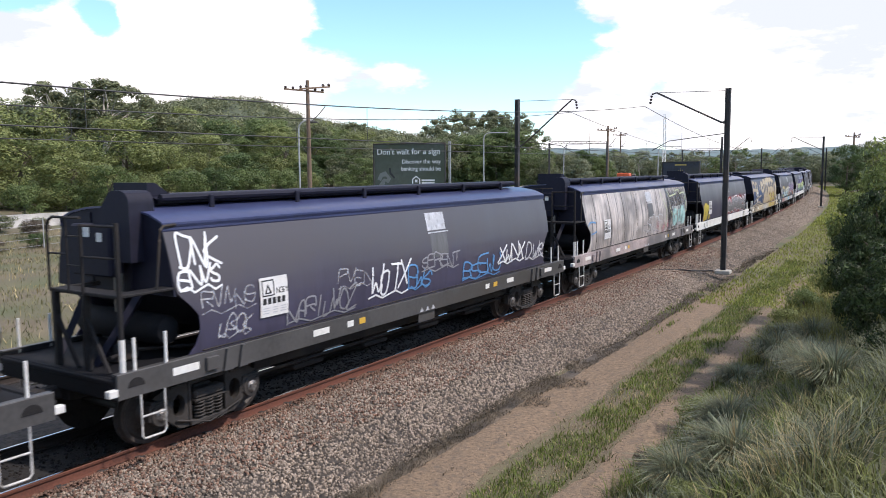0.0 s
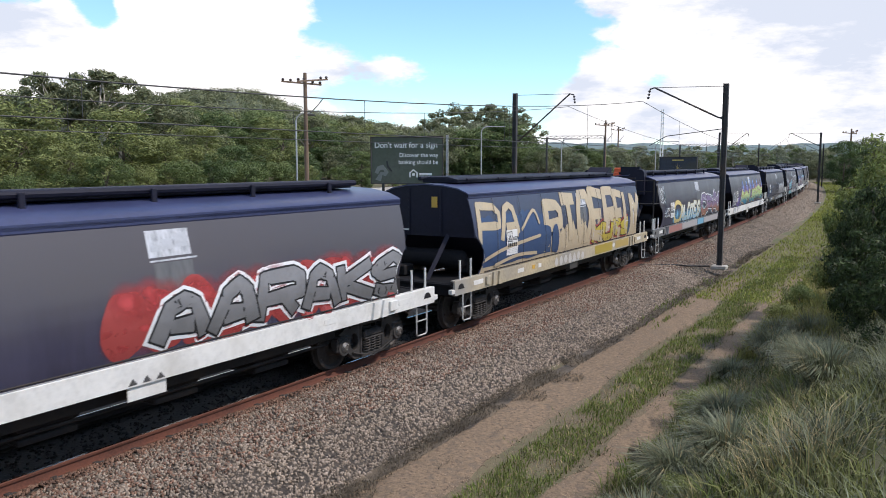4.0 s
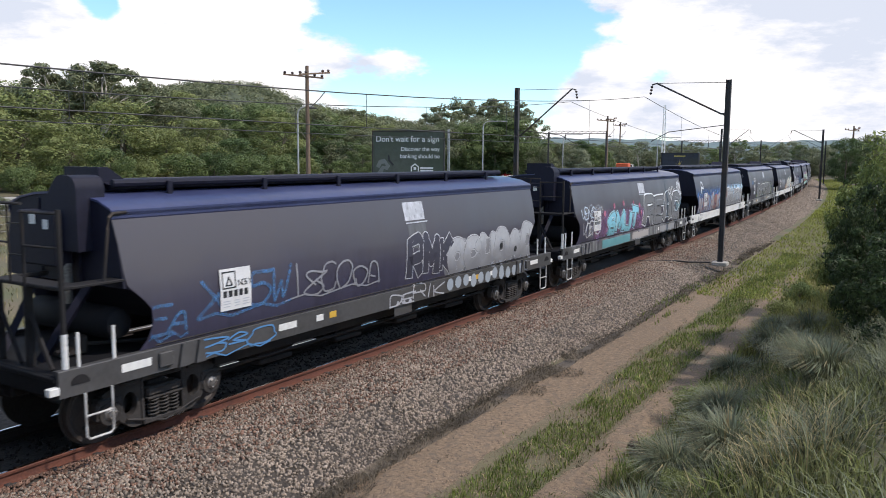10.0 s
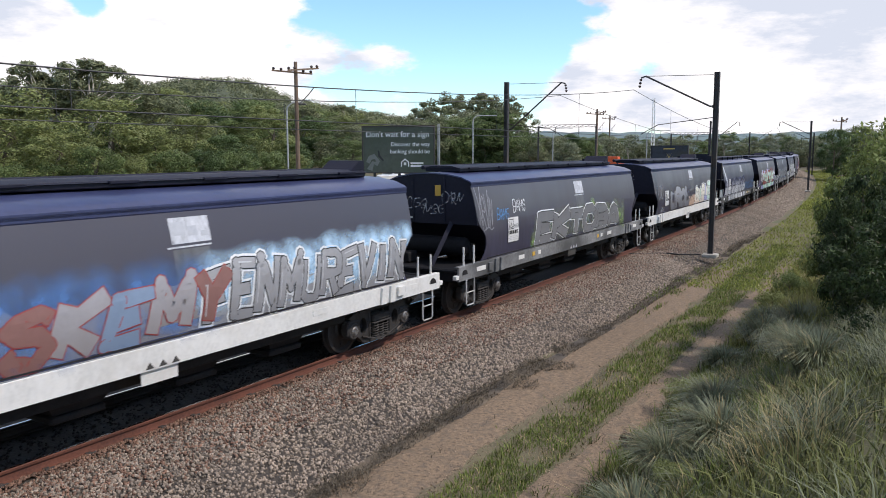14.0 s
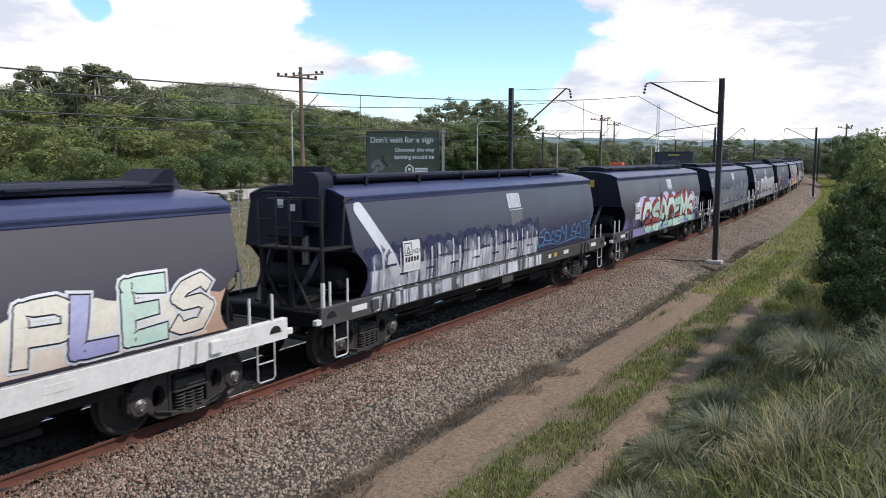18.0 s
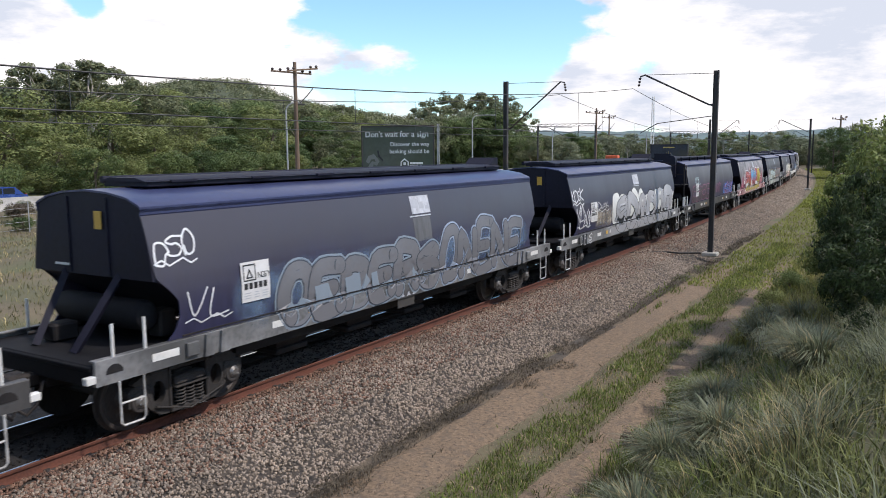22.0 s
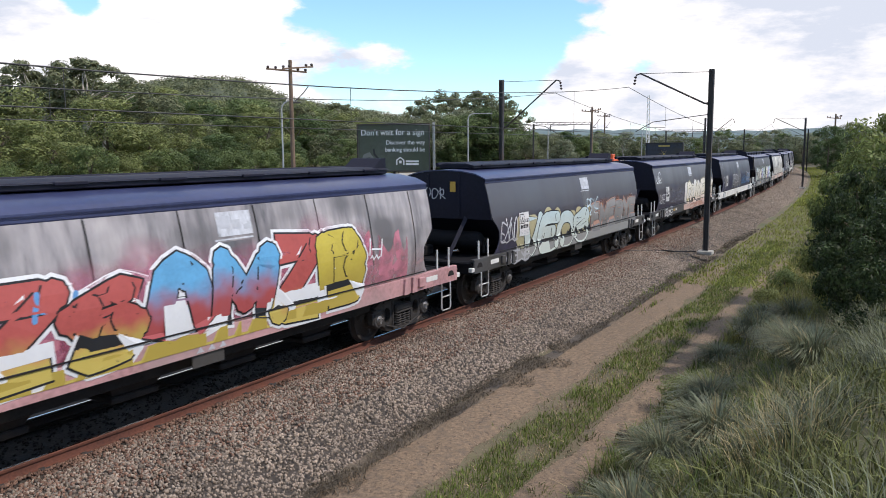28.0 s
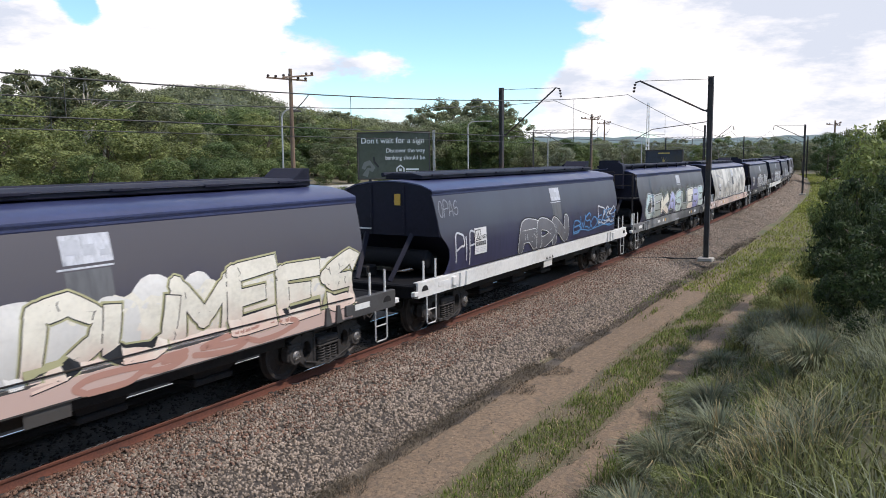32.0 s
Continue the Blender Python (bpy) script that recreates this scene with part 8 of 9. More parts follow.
    s.flare([(8.9, 1.6), (9.7, 1.5), (10.4, 1.55)], mist_paint("faded_rose", (0.55, 0.30, 0.30), 0.9), 0.4, 0.8)
    s.tag("SCOR", 7.4, 9.4, 1.5, 2.0, PALE, 0.03, 0.1, 12)

    s = W[2]
    s.cloud(6.9, 13.3, 1.40, 2.28, m_red, 0.20, 18, 4)
    s.domes(6.8, 13.4, 1.30, 2.30, red, 11, 4)
    s.piece("AARAKS", 7.5, 13.4, 1.33, 2.16, spray("steel_grey", (0.24, 0.24, 0.25), (0.10, 0.10, 0.10)), BLACK, WHITE, None, 0.36, 0.08, 3, thin=0.032)
    s.piece("BT", 1.45, 3.1, 1.30, 2.12, gold, BLACK, None, None, 0.40, 0.0, 5, style="bubble", stem=0.40)

    s = W[3]
    s.field(1.2, 13.4, 1.32, 1.75, mist_paint("tan_wash", (0.50, 0.42, 0.29), 1.6), 0, 0, ragged=0.2)
    deep = spray("deep_blue", (0.03, 0.06, 0.14))
    tan_dark = spray("tan_dark", (0.36, 0.30, 0.19))
    s.field(1.2, 13.4, 1.30, 1.62, tan, 0.2, 0, ragged=0.16)
    s.field(6.1, 13.3, 1.30, 2.05, tan, 0.3, 0, ragged=0.26)
    s.field(1.3, 5.4, 1.42, 2.62, deep, 0.6, 0, ragged=0.12)
    s.piece("PA", 1.2, 3.4, 1.9, 3.0, tan, tan_dark, None, None, 0.3, 0.0, 8, thin=0.006, stem=0.17)
    s.piece("RTOER", 5.0, 11.0, 1.42, 3.0, tan, tan_dark, None, None, 0.3, 0.0, 18, thin=0.008, stem=0.26)
    s.piece("FUY", 10.9, 13.6, 1.42, 3.0, tan, tan_dark, None, None, 0.3, 0.0, 9, thin=0.008, stem=0.30)
    for u, v, ru, rv in ((4.3, 1.85, 1.05, 0.42), (2.6, 1.62, 0.8, 0.22), (5.7, 1.75, 0.25, 0.4), (12.3, 1.75, 0.12, 0.35)):
        sh = Shape()
        s.blob(sh, u, v, ru, rv, 3.9, int(u * 7), 3)
        s.put("painted_form", sh, deep)
    for pts in ([(1.4, 1.6), (2.6, 1.8), (4.6, 1.95)], [(2.0, 1.42), (3.2, 1.55), (4.4, 1.5)], [(3.5, 2.2), (4.3, 2.65), (4.6, 2.3)]):
        sh = Shape()
        s.ribbon(sh, s.curve(pts, 5), 0.09, 6.5)
        s.put("brush_stroke", sh, tan)
    for k in range(8):
        sh = Shape()
        s.ribbon(sh, [(2.1 + k * 1.45, 1.32), (2.1 + k * 1.45, 2.2), (2.1 + k * 1.45, 3.05)], 0.035, 7.0)
        s.put("seam_stain", sh, mist_paint("seam_grime", (0.06, 0.055, 0.05), 0.7))
    s.flare([(8.6, 1.75), (9.3, 1.8), (10.2, 1.75)], mist_paint("pale_rose", (0.62, 0.50, 0.46), 1.0), 0.5, 0.6)
    s.piece("KUTS", 8.7, 12.3, 1.30, 1.98, gold, M_INK, red, None, 0.42, 0.14, 6, 0.03, thin=0.03, stem=0.34, shine=PALE)
    s.field(8.9, 10.6, 0.98, 1.26, gold, 1, ragged=0.02)
    s.field(10.9, 12.3, 1.0, 1.26, spray("ochre_wash", (0.50, 0.36, 0.12)), 1, ragged=0.03)
    s.cloud(5.6, 8.0, 1.0, 1.22, spray("chalk_patch", (0.60, 0.57, 0.53)), 0.08, 7, 4, 1)
    s.tag("eI", 12.6, 12.95, 1.7, 2.4, WHITE, 0.04, 0, 2, flourish=False)

    s = W[4]
    s.cloud(3.1, 8.0, 1.34, 1.75, mist_paint("aqua", (0.20, 0.42, 0.58), 1.2), 0.2, 16, 5)
    s.piece("O", 3.15, 4.5, 1.32, 2.2, spray("soft_yellow", (0.60, 0.48, 0.20)), BLACK, None, None, 0.22, 0, 2, style="bubble", stem=0.22)
    s.field(4.7, 7.6, 0.98, 1.25, spray("chalky_sill", (0.48, 0.45, 0.44), (0.36, 0.34, 0.34)), 1, ragged=0.02)
    s.field(9.1, 13.3, 0.98, 1.25, spray("chalky_sill", (0.48, 0.45, 0.44)), 1, ragged=0.02)
    s.piece("ALOTES", 4.3, 8.1, 1.34, 2.1, spray("chalk_wash", (0.58, 0.58, 0.52), (0.26, 0.42, 0.52), 1.3, 1.9), spray("pale_yellow", (0.62, 0.54, 0.30)), None, None, 0.34, 0.03, 4)
    s.cloud(8.3, 13.5, 1.36, 2.2, spray("turquoise", (0.08, 0.26, 0.30)), 0.15, 15, 7)
    s.piece("CPAS", 8.4, 13.5, 1.33, 2.38, purple, BLACK, WHITE, None, 0.36, 0.03, 9, thin=0.03, stem=0.30, shine=PALE)
    s.dots([(9.3, 2.25), (9.45, 2.1), (10.6, 2.2), (11.7, 2.05), (12.8, 2.25), (12.95, 2.1)], PALE, 0.05)
    s.field(2.2, 4.6, 0.97, 1.25, spray("dusty_rose", (0.42, 0.20, 0.18)), 1)
    s.field(7.7, 9.0, 0.97, 1.25, spray("light_blue", (0.20, 0.45, 0.62)), 1)
    s.tag("NVS", 1.2, 1.9, 2.35, 2.95, WHITE, 0.035, 0.1, 3)
    s.tag("HaTS", 1.7, 2.5, 1.75, 2.05, WHITE, 0.035, 0.15, 5)

    s = W[5]
    s.cloud(4.3, 13.7, 1.5, 2.45, m_lav, 0.24, 20, 3)
    for u in (5.3, 6.8, 8.2, 9.5, 11.2, 13.4):
        s.flare([(u, 2.42), (u, 2.62), (u + 0.1, 2.3)], mist_paint("bright_sky", (0.22, 0.36, 0.72), 1.4), 0.24, 1.4)
    for u in (10.4, 11.9, 12.8):
        s.flare([(u, 2.2), (u, 2.5)], m_org, 0.26, 1.5)
    s.flare([(3.6, 1.6), (3.2, 1.45), (4.2, 1.7), (13.5, 1.6)], m_lav, 0.6, 0.9)
    s.piece("ASMUSARS", 4.2, 13.4, 1.32, 2.18, teal, BLACK, spray("pale_coral", (0.62, 0.40, 0.26)), None, 0.40, 0.10, 6, 0.016, 0.07, WHITE, 0.024, stem=0.30)
    s.tag("VaNd", 1.5, 2.5, 1.5, 2.1, WHITE, 0.04, 0.1, 3)
    s.tag("HNeE", 3.4, 4.3, 2.3, 2.55, GREY, 0.035, 0.2, 4)

    s = W[6]
    s.tag("XeSa", 2.2, 4.1, 1.6, 2.2, mist_paint("worn_blue", (0.08, 0.20, 0.40), 0.6, 7.0), 0.07, 0.1, 14)
    s.tag("eA", 1.3, 2.0, 1.45, 1.75, mist_paint("worn_blue", (0.08, 0.20, 0.40), 0.6, 7.0), 0.06, 0.1, 3)
    s.tag("I8CObA", 4.0, 6.6, 1.6, 2.0, GREY, 0.04, 0.12, 3)
    s.piece("RMK", 7.5, 9.3, 1.36, 2.32, spray("hull_dark", (0.045, 0.043, 0.06)), PALE, None, None, 0.3, 0.02, 5, thin=0.018, stem=0.36)
    worn = spray("worn_chrome", (0.36, 0.37, 0.385), (0.19, 0.19, 0.20), 1.3, 2.1)
    s.domes(9.0, 13.45, 1.30, 2.16, spray("dull_chrome", (0.24, 0.24, 0.25), (0.15, 0.15, 0.16)), 9, 6)
    s.piece("OCUOAC", 9.1, 13.4, 1.30, 2.16, worn, smoke, PALE, None, 0.4, 0.04, 8, style="bubble", stem=0.42, thin=0.012, edge_w=0.03)
    s.dots([(11.6, 1.75), (12.4, 1.6)], M_INK, 0.08)
    s.cloud(9.0, 13.2, 1.0, 1.22, spray("pale_blue_white", (0.36, 0.40, 0.44)), 0.09, 12, 5, 1)
    s.tag("DERIK", 6.9, 8.9, 0.99, 1.22, PALE, 0.035, 0.1, 6, flourish=False)
    s.tag("beO", 2.2, 3.6, 1.02, 1.22, BLUE, 0.03)

    s = W[7]
    s.cloud(2.6, 8.2, 1.32, 2.05, m_pur, 0.24, 16, 2)
    s.tag("VENS", 1.5, 2.7, 2.05, 2.35, spray("washed_blue", (0.42, 0.50, 0.58)), 0.045, 0.15, 8, flourish=False)
    s.tag("VOEMS", 1.6, 3.1, 1.48, 1.85, PALE, 0.045, 0.15, 9, flourish=False)
    s.flare([(1.9, 2.2), (2.4, 1.6)], FAINT, 0.4, 0.7)
    s.field(6.6, 8.6, 1.0, 1.24, spray("worn_cream", (0.46, 0.42, 0.40)), 1, ragged=0.03)
    s.field(10.2, 12.6, 0.99, 1.22, spray("worn_silver", (0.34, 0.34, 0.35)), 1, ragged=0.03)
    s.piece("SMUT", 3.9, 7.2, 1.32, 2.16, cyan, BLACK, spray("light_cyan", (0.36, 0.58, 0.66)), None, 0.42, 0.08, 4, 0, 0.05, WHITE)
    s.dots([(3.6, 2.1), (4.6, 2.3), (5.6, 2.35), (6.7, 2.3), (7.4, 2.2), (7.6, 1.9)], m_pink, 0.1)
    s.piece("REAC", 8.0, 13.2, 1.32, 2.48, smoke, BLACK, WHITE, None, 0.34, 0.10, 6, 0, 0.08, GREY, 0.03, stem=0.30)
    s.cloud(12.6, 13.6, 1.4, 2.1, mist_paint("steel_blue", (0.25, 0.38, 0.45), 0.9), 0.2, 5, 3)
    s.tag("SUKbd", 12.9, 13.6, 2.45, 2.95, WHITE, 0.04, 0.2, 5)
    s.tag("SNCT", 11.6, 12.6, 2.5, 2.68, WHITE, 0.03)
    s.tag("OPRS", 2.2, 3.5, 2.2, 2.4, FAINT, 0.035)
    s.field(3.4, 6.3, 0.97, 1.24, cyan, 1)

    s = W[8]
    s.cloud(1.2, 8.4, 1.34, 2.35, m_blue, 0.26, 16, 2)
    s.piece("NIRVASKEMY", 1.4, 8.4, 1.33, 2.20, [greyred, spray("rust_red", (0.25, 0.125, 0.11)), greyred, spray("dull_blue", (0.20, 0.27, 0.38))], red, None, None, 0.34, 0.30, 4, 0, 0.10, None, 0.016, stem=0.30, base=spray("grey_rose_wash", (0.25, 0.235, 0.24)))
    s.tag("P", 2.2, 2.6, 2.2, 2.75, WHITE, 0.10, 0, 3, flourish=False)
    s.cloud(8.0, 13.55, 1.5, 2.42, mist_paint("light_blue", (0.40, 0.58, 0.74), 1.6), 0.22, 20, 5)
    s.piece("FENMUREVIN", 8.0, 13.2, 1.32, 2.26, spray("mid_silver", (0.35, 0.35, 0.36), (0.22, 0.22, 0.23)), BLACK, WHITE, None, 0.44, 0.14, 7, 0, 0.08, PALE, 0.018, stem=0.32, edge_w=0.055, base=spray("mid_silver", (0.27, 0.27, 0.275)))

    s = W[9]
    s.cloud(4.2, 12.3, 1.33, 2.2, mist_paint("sage", (0.25, 0.30, 0.22), 0.7), 0.2, 18, 3)
    s.piece("EKTOBA", 4.4, 11.6, 1.30, 2.2, smoke, BLACK, WHITE, None, 0.32, 0.10, 6, thin=0.02, stem=0.31)
    s.flare([(4.3, 1.5), (5.0, 1.9), (11.8, 1.7), (12.1, 1.4), (9.0, 2.2)], mist_paint("lime_spray", (0.30, 0.45, 0.16), 1.0), 0.3, 1.0)
    s.tag("XbVe", 1.0, 1.8, 2.1, 3.0, GREY, 0.035, 0.1, 3)
    s.words("BAMS", 2.05, 2.22, 0.26, BLUE)
    s.words("BAMS", 3.0, 2.36, 0.30, WHITE)

    s = W[10]
    s.piece("UROL", 3.6, 7.3, 1.33, 2.24, spray("washed_grey", (0.30, 0.31, 0.335), (0.12, 0.12, 0.14)), spray("olive_grey", (0.13, 0.12, 0.11)), spray("olive_halo", (0.085, 0.078, 0.072)), None, 0.46, 0.0, 4, style="bubble", stem=0.36)
    s.cloud(7.2, 9.3, 1.32, 1.75, spray("peach", (0.55, 0.38, 0.28)), 0.13, 6, 3)
    s.piece("DIPLES", 8.6, 13.0, 1.33, 2.22, [cream, mint, cream, lav, mint, cream], BLACK, WHITE, None, 0.44, 0.10, 7, 0.02, 0.08, base=cream)
    s.field(12.7, 13.5, 1.33, 1.95, spray("peach2", (0.55, 0.36, 0.25)), 0, 0.2, ragged=0.1)
    s.tag("MUTd", 1.2, 2.3, 2.0, 2.5, FAINT, 0.035)
    s.tag("deII", 2.0, 2.8, 1.42, 1.6, FAINT, 0.035)
    s.tag("CO", 6.9, 8.2, 1.8, 2.1, FAINT, 0.03)

    s = W[11]
    runs = streak_paint("white_runs", (0.10, 0.11, 0.20), (0.42, 0.44, 0.48), (0.72, 0.73, 0.75), 0.44, 6.0)
    s.field(1.25, 9.2, 1.30, 2.05, runs, 0, 0, ragged=0.12)
    sh = Shape()
    s.ribbon(sh, [(1.35, 2.95), (1.7, 2.5), (2.2, 1.9), (2.5, 1.4)], 0.30, 1)
    s.put("paint_swipe", sh, PALE)
    s.field(1.3, 9.3, 1.75, 2.22, mist_paint("violet_navy", (0.026, 0.028, 0.085), 0.8), 0.1, ragged=0.10)
    s.field(1.4, 9.4, 0.97, 1.25, runs, 1)
    for k in range(15):
        sh, u = Shape(), 2.0 + 0.5 * k
        s.ribbon(sh, [(u, 1.80 - 0.22 * (k % 2)), (u + 0.34, 1.80 - 0.22 * (k % 2))], 0.045, 2)
        s.put("dark_slot", sh, mist_paint("slot_navy", (0.02, 0.02, 0.06), 1.2))
    for k in range(26):
        sh, u = Shape(), 1.6 + 0.3 * k
        s.ribbon(sh, [(u, 2.0 + 0.1 * math.sin(2.7 * k)), (u + 0.02, 1.6), (u + 0.02, 1.32)], 0.035 + 0.03 * (k % 3), 1.6)
        s.put("paint_run", sh, mist_paint("chalk_run", (0.62, 0.63, 0.66), 1.0))
    s.tag("SPASMUSATeB", 9.2, 13.6, 1.5, 1.9, BLUE, 0.035, 0.1, 6)

    s = W[12]
    s.domes(3.2, 12.3, 1.5, 2.46, lav, 8, 3)
    s.flare([(12.3, 1.7), (12.9, 1.6), (1.6, 1.4), (2.6, 1.45)], m_lav, 0.5, 0.8)
    s.field(1.4, 12.6, 0.97, 1.25, spray("violet_sill", (0.27, 0.24, 0.45)), 1)
    s.domes(3.8, 11.6, 1.30, 2.12, red, 10, 9)
    s.piece("CSAGEMS", 3.5, 11.9, 1.10, 2.38, red, M_INK, None, None, 0.30, 0.10, 4, stem=0.42)
    s.piece("CSAGEMS", 3.6, 11.8, 1.0, 2.24, [mint, spray("sea_green", (0.26, 0.50, 0.42), (0.44, 0.60, 0.50)), mint], spray("dark_green", (0.02, 0.06, 0.04)), None, None, 0.30, 0.10, 4, 0.0, 0.10, PALE, 0.016, stem=0.24, over=0.009)
    s.tag("MAe", 4.3, 10.2, 1.0, 1.26, mint, 0.09, 0.2, 9, flourish=False)
    s.tag("UZeb", 11.8, 13.5, 1.55, 2.1, PALE, 0.07, 0.1, 7)
    s.tag("V", 2.3, 2.7, 1.4, 1.6, M_INK, 0.03)

    s = W[13]
    s.cloud(2.4, 13.0, 1.34, 1.95, mist_paint("blue_grey", (0.16, 0.24, 0.36), 0.8), 0.26, 22, 2)
    s.piece("OEBERS", 3.4, 8.4, 1.02, 2.05, spray("dark_silver", (0.165, 0.170, 0.185), (0.15, 0.15, 0.16)), spray("slate", (0.05, 0.06, 0.08)), spray("frost_grey", (0.24, 0.29, 0.34)), None, 0.42, 0.08, 5, style="bubble", stem=0.36)
    s.piece("ONENE", 8.5, 12.6, 1.02, 2.2, spray("dark_silver", (0.165, 0.170, 0.185), (0.15, 0.15, 0.16)), spray("slate2", (0.05, 0.06, 0.08)), spray("frost_blue", (0.30, 0.36, 0.46)), None, 0.42, 0.08, 6, style="bubble", stem=0.30)
    s.tag("OSe", 1.05, 1.8, 2.45, 2.75, WHITE, 0.035, 0.1, 4)
    s.tag("VL", 1.5, 2.4, 1.55, 1.9, WHITE, 0.03, 0.1, 5)

    s = W[14]
    s.domes(4.9, 13.3, 1.30, 2.46, spray("chalk", (0.66, 0.67, 0.64)), 11, 3)
    s.piece("SDACOR", 5.2, 12.9, 1.0, 2.30, SILVER, BLACK, None, None, 0.46, 0.10, 5, style="bubble", stem=0.38, shine=PALE)
    s.field(4.6, 13.4, 0.97, 1.24, SILVER, 1)
    s.tag("KOeK", 1.0, 2.0, 2.3, 2.65, WHITE, 0.045, 0.1, 3)
    s.tag("MAXb", 1.2, 2.6, 1.55, 2.1, WHITE, 0.045, 0.15, 6)
    s.tag("KeS", 1.7, 2.7, 1.02, 1.22, WHITE, 0.04)
    s.cloud(3.2, 4.8, 1.4, 1.9, mist_paint("putty", (0.40, 0.36, 0.30), 0.9), 0.2, 5, 8)
    s.tag("dVAA", 3.3, 4.4, 1.95, 2.15, PALE, 0.03)
    s.tag("NB", 13.1, 13.6, 1.7, 2.1, WHITE, 0.05)

    s = W[15]
    s.tag("OOeL", 2.6, 3.7, 2.25, 2.6, spray("pale_teal", (0.52, 0.66, 0.68)), 0.035, 0.1, 4)
    s.piece("OBCO", 1.7, 6.2, 1.36, 2.10, spray("charcoal_fill", (0.085, 0.070, 0.080)), pink, None, None, 0.4, 0.06, 5, style="bubble", thin=0.022)
    s.words("USER", 6.35, 1.52, 0.52, pink)
    s.words("WICK", 8.0, 1.55, 0.50, pink)
    s.cloud(10.2, 13.4, 1.36, 1.95, mist_paint("violet_blue", (0.18, 0.22, 0.50), 0.9), 0.2, 9, 6)
    s.tag("UEAMUe", 10.2, 13.5, 1.45, 1.95, spray("bright_blue", (0.12, 0.28, 0.60)), 0.06, 0.1, 9)
    s.tag("KeaN", 10.6, 13.4, 1.4, 1.9, pink, 0.05, 0.1, 10)

    s = W[16]
    s.cloud(3.6, 11.2, 1.34, 2.35, m_pink, 0.28, 18, 3)
    s.field(1.9, 12.6, 1.30, 2.1, mist_paint("rose_field", (0.48, 0.17, 0.22), 1.1), 0.1, ragged=0.30)
    s.field(1.2, 6.0, 1.30, 1.62, mist_paint("deep_rose", (0.30, 0.07, 0.12), 1.0), 0.2, ragged=0.15)
    s.flare([(5.2, 2.1), (6.2, 2.3), (9.8, 2.35), (10.9, 2.1)], m_pink, 0.6, 0.9)
    s.piece("ZSAMZB", 3.6, 11.0, 1.10, 2.40, [redgold, redgold, blueletter, blueletter, redgold, gold], BLACK, WHITE, None, 0.46, 0.06, 5, 0, 0.07, None, 0.03, stem=0.34)
    s.field(3.6, 10.4, 1.06, 1.27, gold, 1, ragged=0.03)
    s.flare([(11.4, 1.6), (12.2, 1.7), (13.0, 1.55)], mist_paint("dusty_rose", (0.40, 0.27, 0.27), 0.8), 0.5, 0.8)
    s.tag("H", 11.3, 11.6, 1.9, 2.3, WHITE, 0.04)
    s.tag("H", 4.6, 5.0, 1.9, 2.3, BLUE, 0.08, flourish=False)
    for k in range(8):
        sh = Shape()
        u = 2.4 + k * 1.5
        s.ribbon(sh, [(u, 1.32), (u, 1.9), (u, 2.5), (u, 3.05)], 0.03, 0)
        s.put("seam_stain", sh, M_DARK)

    s = W[17]
    s.domes(2.5, 8.1, 1.30, 2.22, spray("khaki", (0.42, 0.38, 0.22)), 9, 3)
    s.piece("VEOS", 2.7, 7.9, 1.0, 2.12, icy, BLACK, None, None, 0.46, 0.12, 5, style="bubble", stem=0.33, thin=0.03)
    s.cloud(8.2, 13.4, 1.4, 2.2, mist_paint("copper", (0.42, 0.20, 0.13), 0.7), 0.16, 14, 6)
    s.piece("EMERYE", 8.3, 13.3, 1.24, 2.15, spray("stone_grey", (0.30, 0.29, 0.28), (0.17, 0.165, 0.16)), smoke, spray("salmon_edge", (0.45, 0.26, 0.20)), None, 0.42, 0.10, 7, 0, 0.09, None, 0.018, base=spray("ash_ground", (0.15, 0.145, 0.14)))
    s.field(2.4, 12.8, 0.97, 1.24, spray("pale_olive", (0.42, 0.44, 0.38), (0.24, 0.24, 0.23)), 1)
    s.tag("EXNb", 1.5, 2.5, 1.6, 2.1, PALE, 0.045, 0.1, 4)
    s.tag("MENS", 1.8, 3.2, 1.0, 1.22, PALE, 0.06, 0.1, 5)
    s.tag("bPK", 7.9, 8.9, 1.85, 2.25, mist_paint("ice", (0.5, 0.62, 0.68), 1.2), 0.06)

    s = W[18]
    s.tag("UeC", 1.2, 2.0, 2.5, 2.8, WHITE, 0.04, 0.15, 4)
    s.words("GORE", 1.55, 1.55, 0.36, WHITE)
    s.tag("aEeAaO", 3.4, 6.3, 1.55, 2.05, FAINT, 0.04, 0.3, 6)
    s.tag("8OeS", 2.5, 3.9, 1.0, 1.24, WHITE, 0.035, 0.1, 7)
    s.domes(6.5, 13.3, 1.30, 2.32, spray("chalk_cream", (0.68, 0.66, 0.62)), 10, 3)
    s.piece("DUMEES", 6.9, 13.4, 1.20, 2.26, cream, BLACK, spray("olive_line", (0.42, 0.40, 0.22)), None, 0.48, 0.08, 5, 0, 0.08, None, 0.016, base=cream)
    s.field(6.2, 13.2, 0.97, 1.24, spray("peach_sill", (0.62, 0.50, 0.43), (0.50, 0.36, 0.31)), 1)
    s.tag("OeSO", 7.5, 11.5, 1.0, 1.22, spray("salmon", (0.50, 0.27, 0.21)), 0.10, 0.2, 8, flourish=False)

    s = W[19]
    s.words("OPAS", 1.1, 2.6, 0.34, GREY)
    s.tag("PIP", 1.7, 2.7, 1.5, 2.1, PALE, 0.05, 0.05, 5, flourish=False)
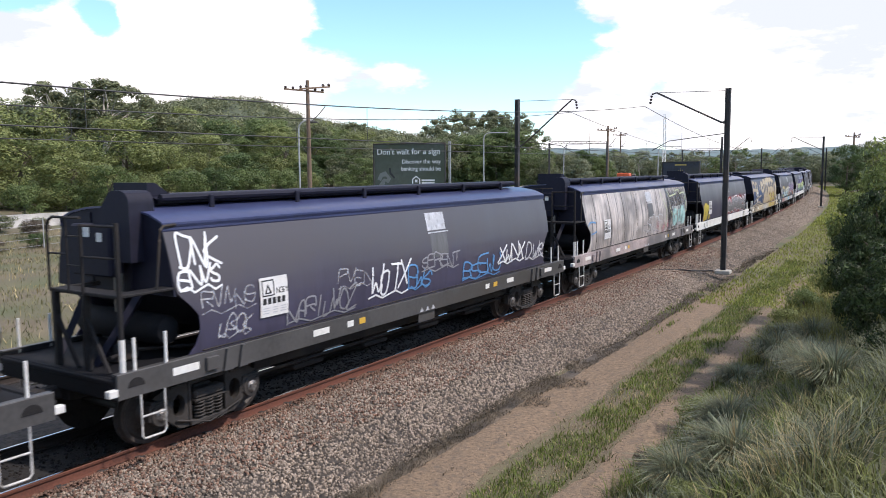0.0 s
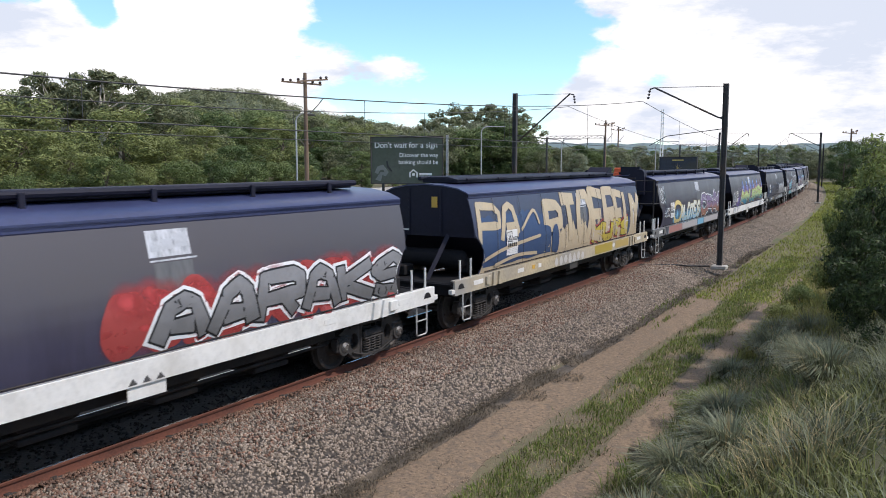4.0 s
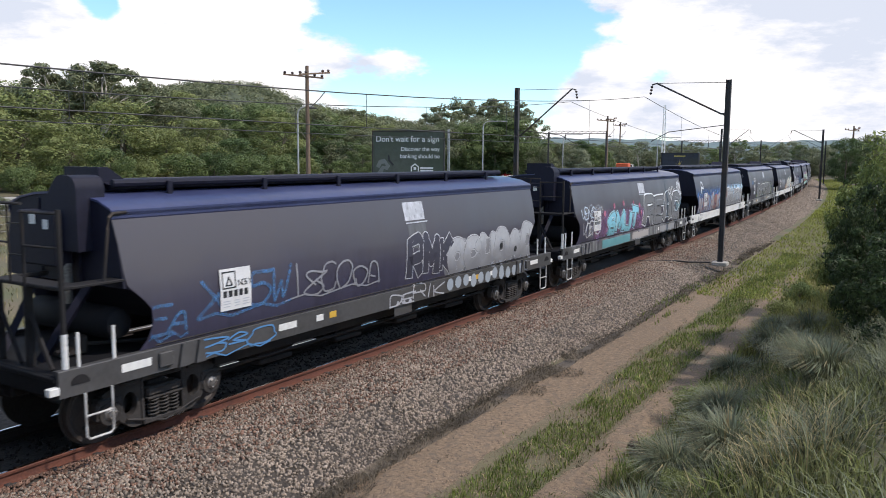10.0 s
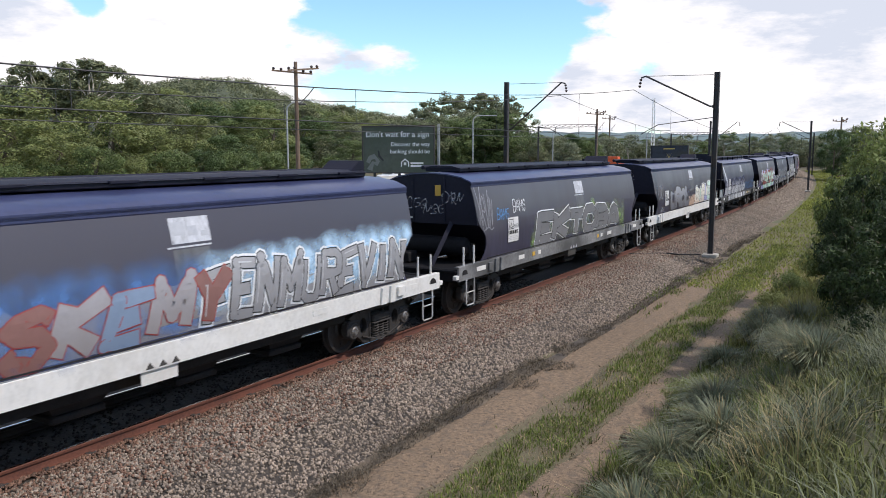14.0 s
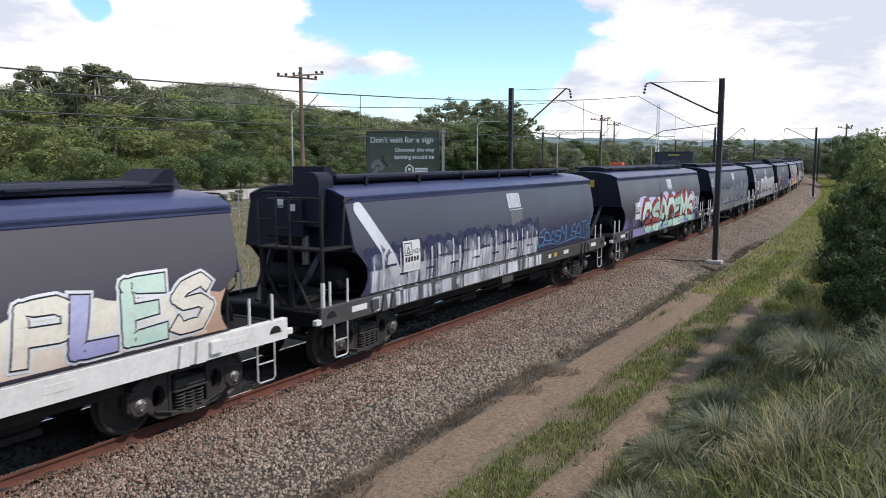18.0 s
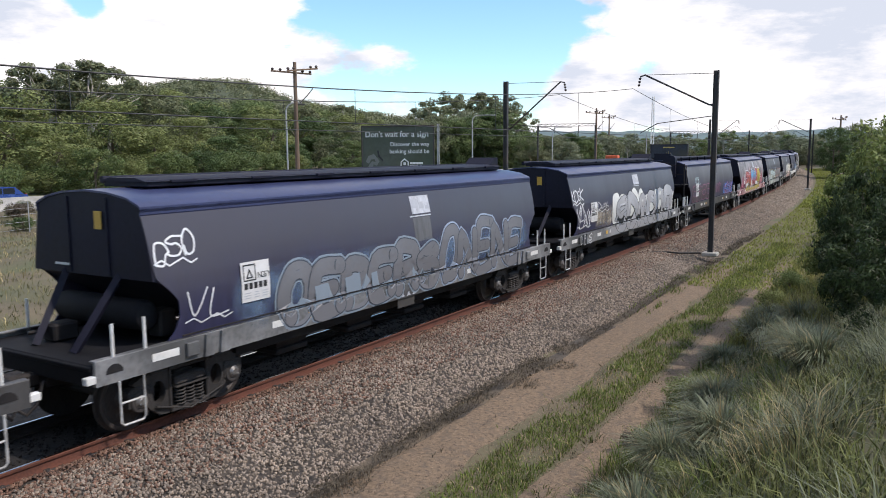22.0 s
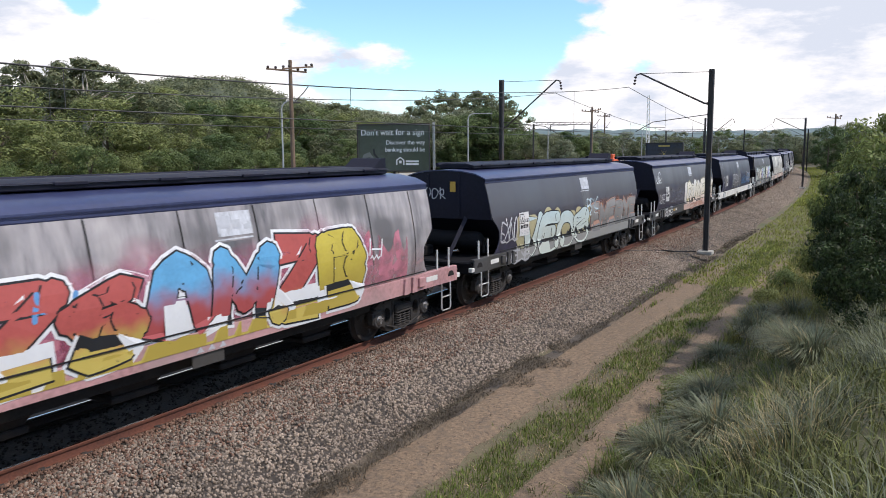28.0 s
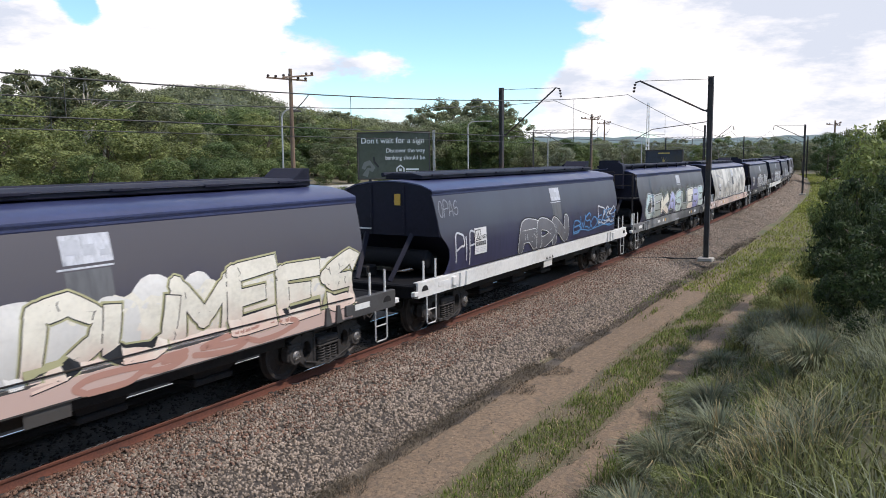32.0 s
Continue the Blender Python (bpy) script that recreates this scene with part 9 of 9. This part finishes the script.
    s.piece("RDN", 5.2, 8.6, 1.34, 2.15, spray("ash", (0.16, 0.16, 0.175), (0.09, 0.09, 0.10)), WHITE, BLACK, None, 0.40, 0.12, 6, style="bubble", thin=0.02, stem=0.42)
    s.tag("beSObAES", 9.2, 13.4, 1.6, 2.0, BLUE, 0.05, 0.1, 7)
    s.tag("DeS", 11.5, 13.2, 1.7, 2.2, PALE, 0.05)

    s = W[20]
    s.cloud(1.8, 13.2, 1.35, 2.4, mist_paint("moss", (0.22, 0.26, 0.20), 0.8), 0.26, 20, 3)
    s.piece("CEKASUEBE", 1.9, 13.2, 1.34, 2.3, [icy, sage, cream, lav], BLACK, PALE, None, 0.40, 0.05, 5)
    s = W[21]
    s.tag("EbaUXO", 2.0, 12.5, 1.4, 2.4, GREY, 0.06, 0.1, 3)
    for i, seed in ((22, 3), (23, 5), (24, 6), (25, 9), (26, 4), (27, 7)):
        s = W[i]
        s.cloud(5.5, 12.8, 1.36, 2.2, m_grey, 0.24, 10, seed)
        s.piece("SEAUBK", 5.5, 12.8, 1.34, 2.2, PALE if i % 2 else SILVER, BLACK, WHITE, None, 0.42, 0.05, seed)


    # tags on the end plates
    for i, n in ((5, 2), (9, 3), (10, 2), (17, 1)):
        end_tag(W[i], PALE if i == 17 else mist_paint("dim_white", (0.6, 0.6, 0.62), 0.55, 9.0), n, i)


def end_tag(s, mat, n, seed):
    """Small scrawls on the leading upper end plate."""
    rng = random.Random(seed)
    sg = 1 if s.turned else -1
    x = sg * 6.31 + sg * 0.026
    for k in range(n):
        sh = Shape()
        y0, z0 = rng.uniform(-0.9, 0.3) + 0.4 * k - 0.3, rng.uniform(2.4, 2.75)
        for c in range(3):
            for l in s.scrawl(y0 + 0.2 * c, z0, 0.22, 0.26, 0.1, rng):
                pts = s.curve(l, 3)
                for a, b in zip(pts, pts[1:]):
                    d = b - a
                    if d.length < 1e-4:
                        continue
                    q = Vector((-d.y, d.x)).normalized() * 0.012
                    sh.add([(x, p.x, p.y) for p in (a + q, b + q, b - q, a - q)], [(0, 1, 2, 3)])
        part("sprayed_tag", sh, mat, s.w, smooth=0)


paint_train()

# ---- what moves ----
def motions():
    for k, w in enumerate(WAGONS):
        i = k - 1
        turn = 180 if "turned" in w else 0
        walk(w, [(t, along(front(t) + i * PITCH + SILL, 0, 0, turn)) for t in range(33)])
    # every wheel turns alike: the roll of the first serves the rest
    def roll(way):
        return [(0.05 * k, Matrix.Rotation(way * (front(0) - front(0.05 * k)) / 0.46, 4, "Y")) for k in range(641)]

    first = {}
    for ws in WHEELSETS:
        w = ws.parent
        way = 1 if "turned" in w else -1
        if way not in first:
            walk(ws, roll(way))
            first[way] = ws
        else:
            ws.rotation_mode = "QUATERNION"
            keys = ws.animation_data_create()
            keys.action = first[way].animation_data.action
            keys.action_slot = first[way].animation_data.action_slot
    # the cars go left along the near lane
    for ob, s_at, t_at in CARS:
        walk(ob, [(t, along(s_at - 13.5 * (t - t_at), -45.4, ground_z(s_at - 13.5 * (t - t_at), -45.4) + 0.05)) for t in range(33)])
    walk(CAR_WHEELS[0], [(k / 30, Matrix.Rotation(-13.5 * k / 30 / 0.335, 4, "Y")) for k in range(961)])
    keyed = CAR_WHEELS[0].animation_data
    for wh in CAR_WHEELS[1:]:
        wh.rotation_mode = "QUATERNION"
        keys = wh.animation_data_create()
        keys.action = keyed.action
        keys.action_slot = keyed.action_slot


motions()
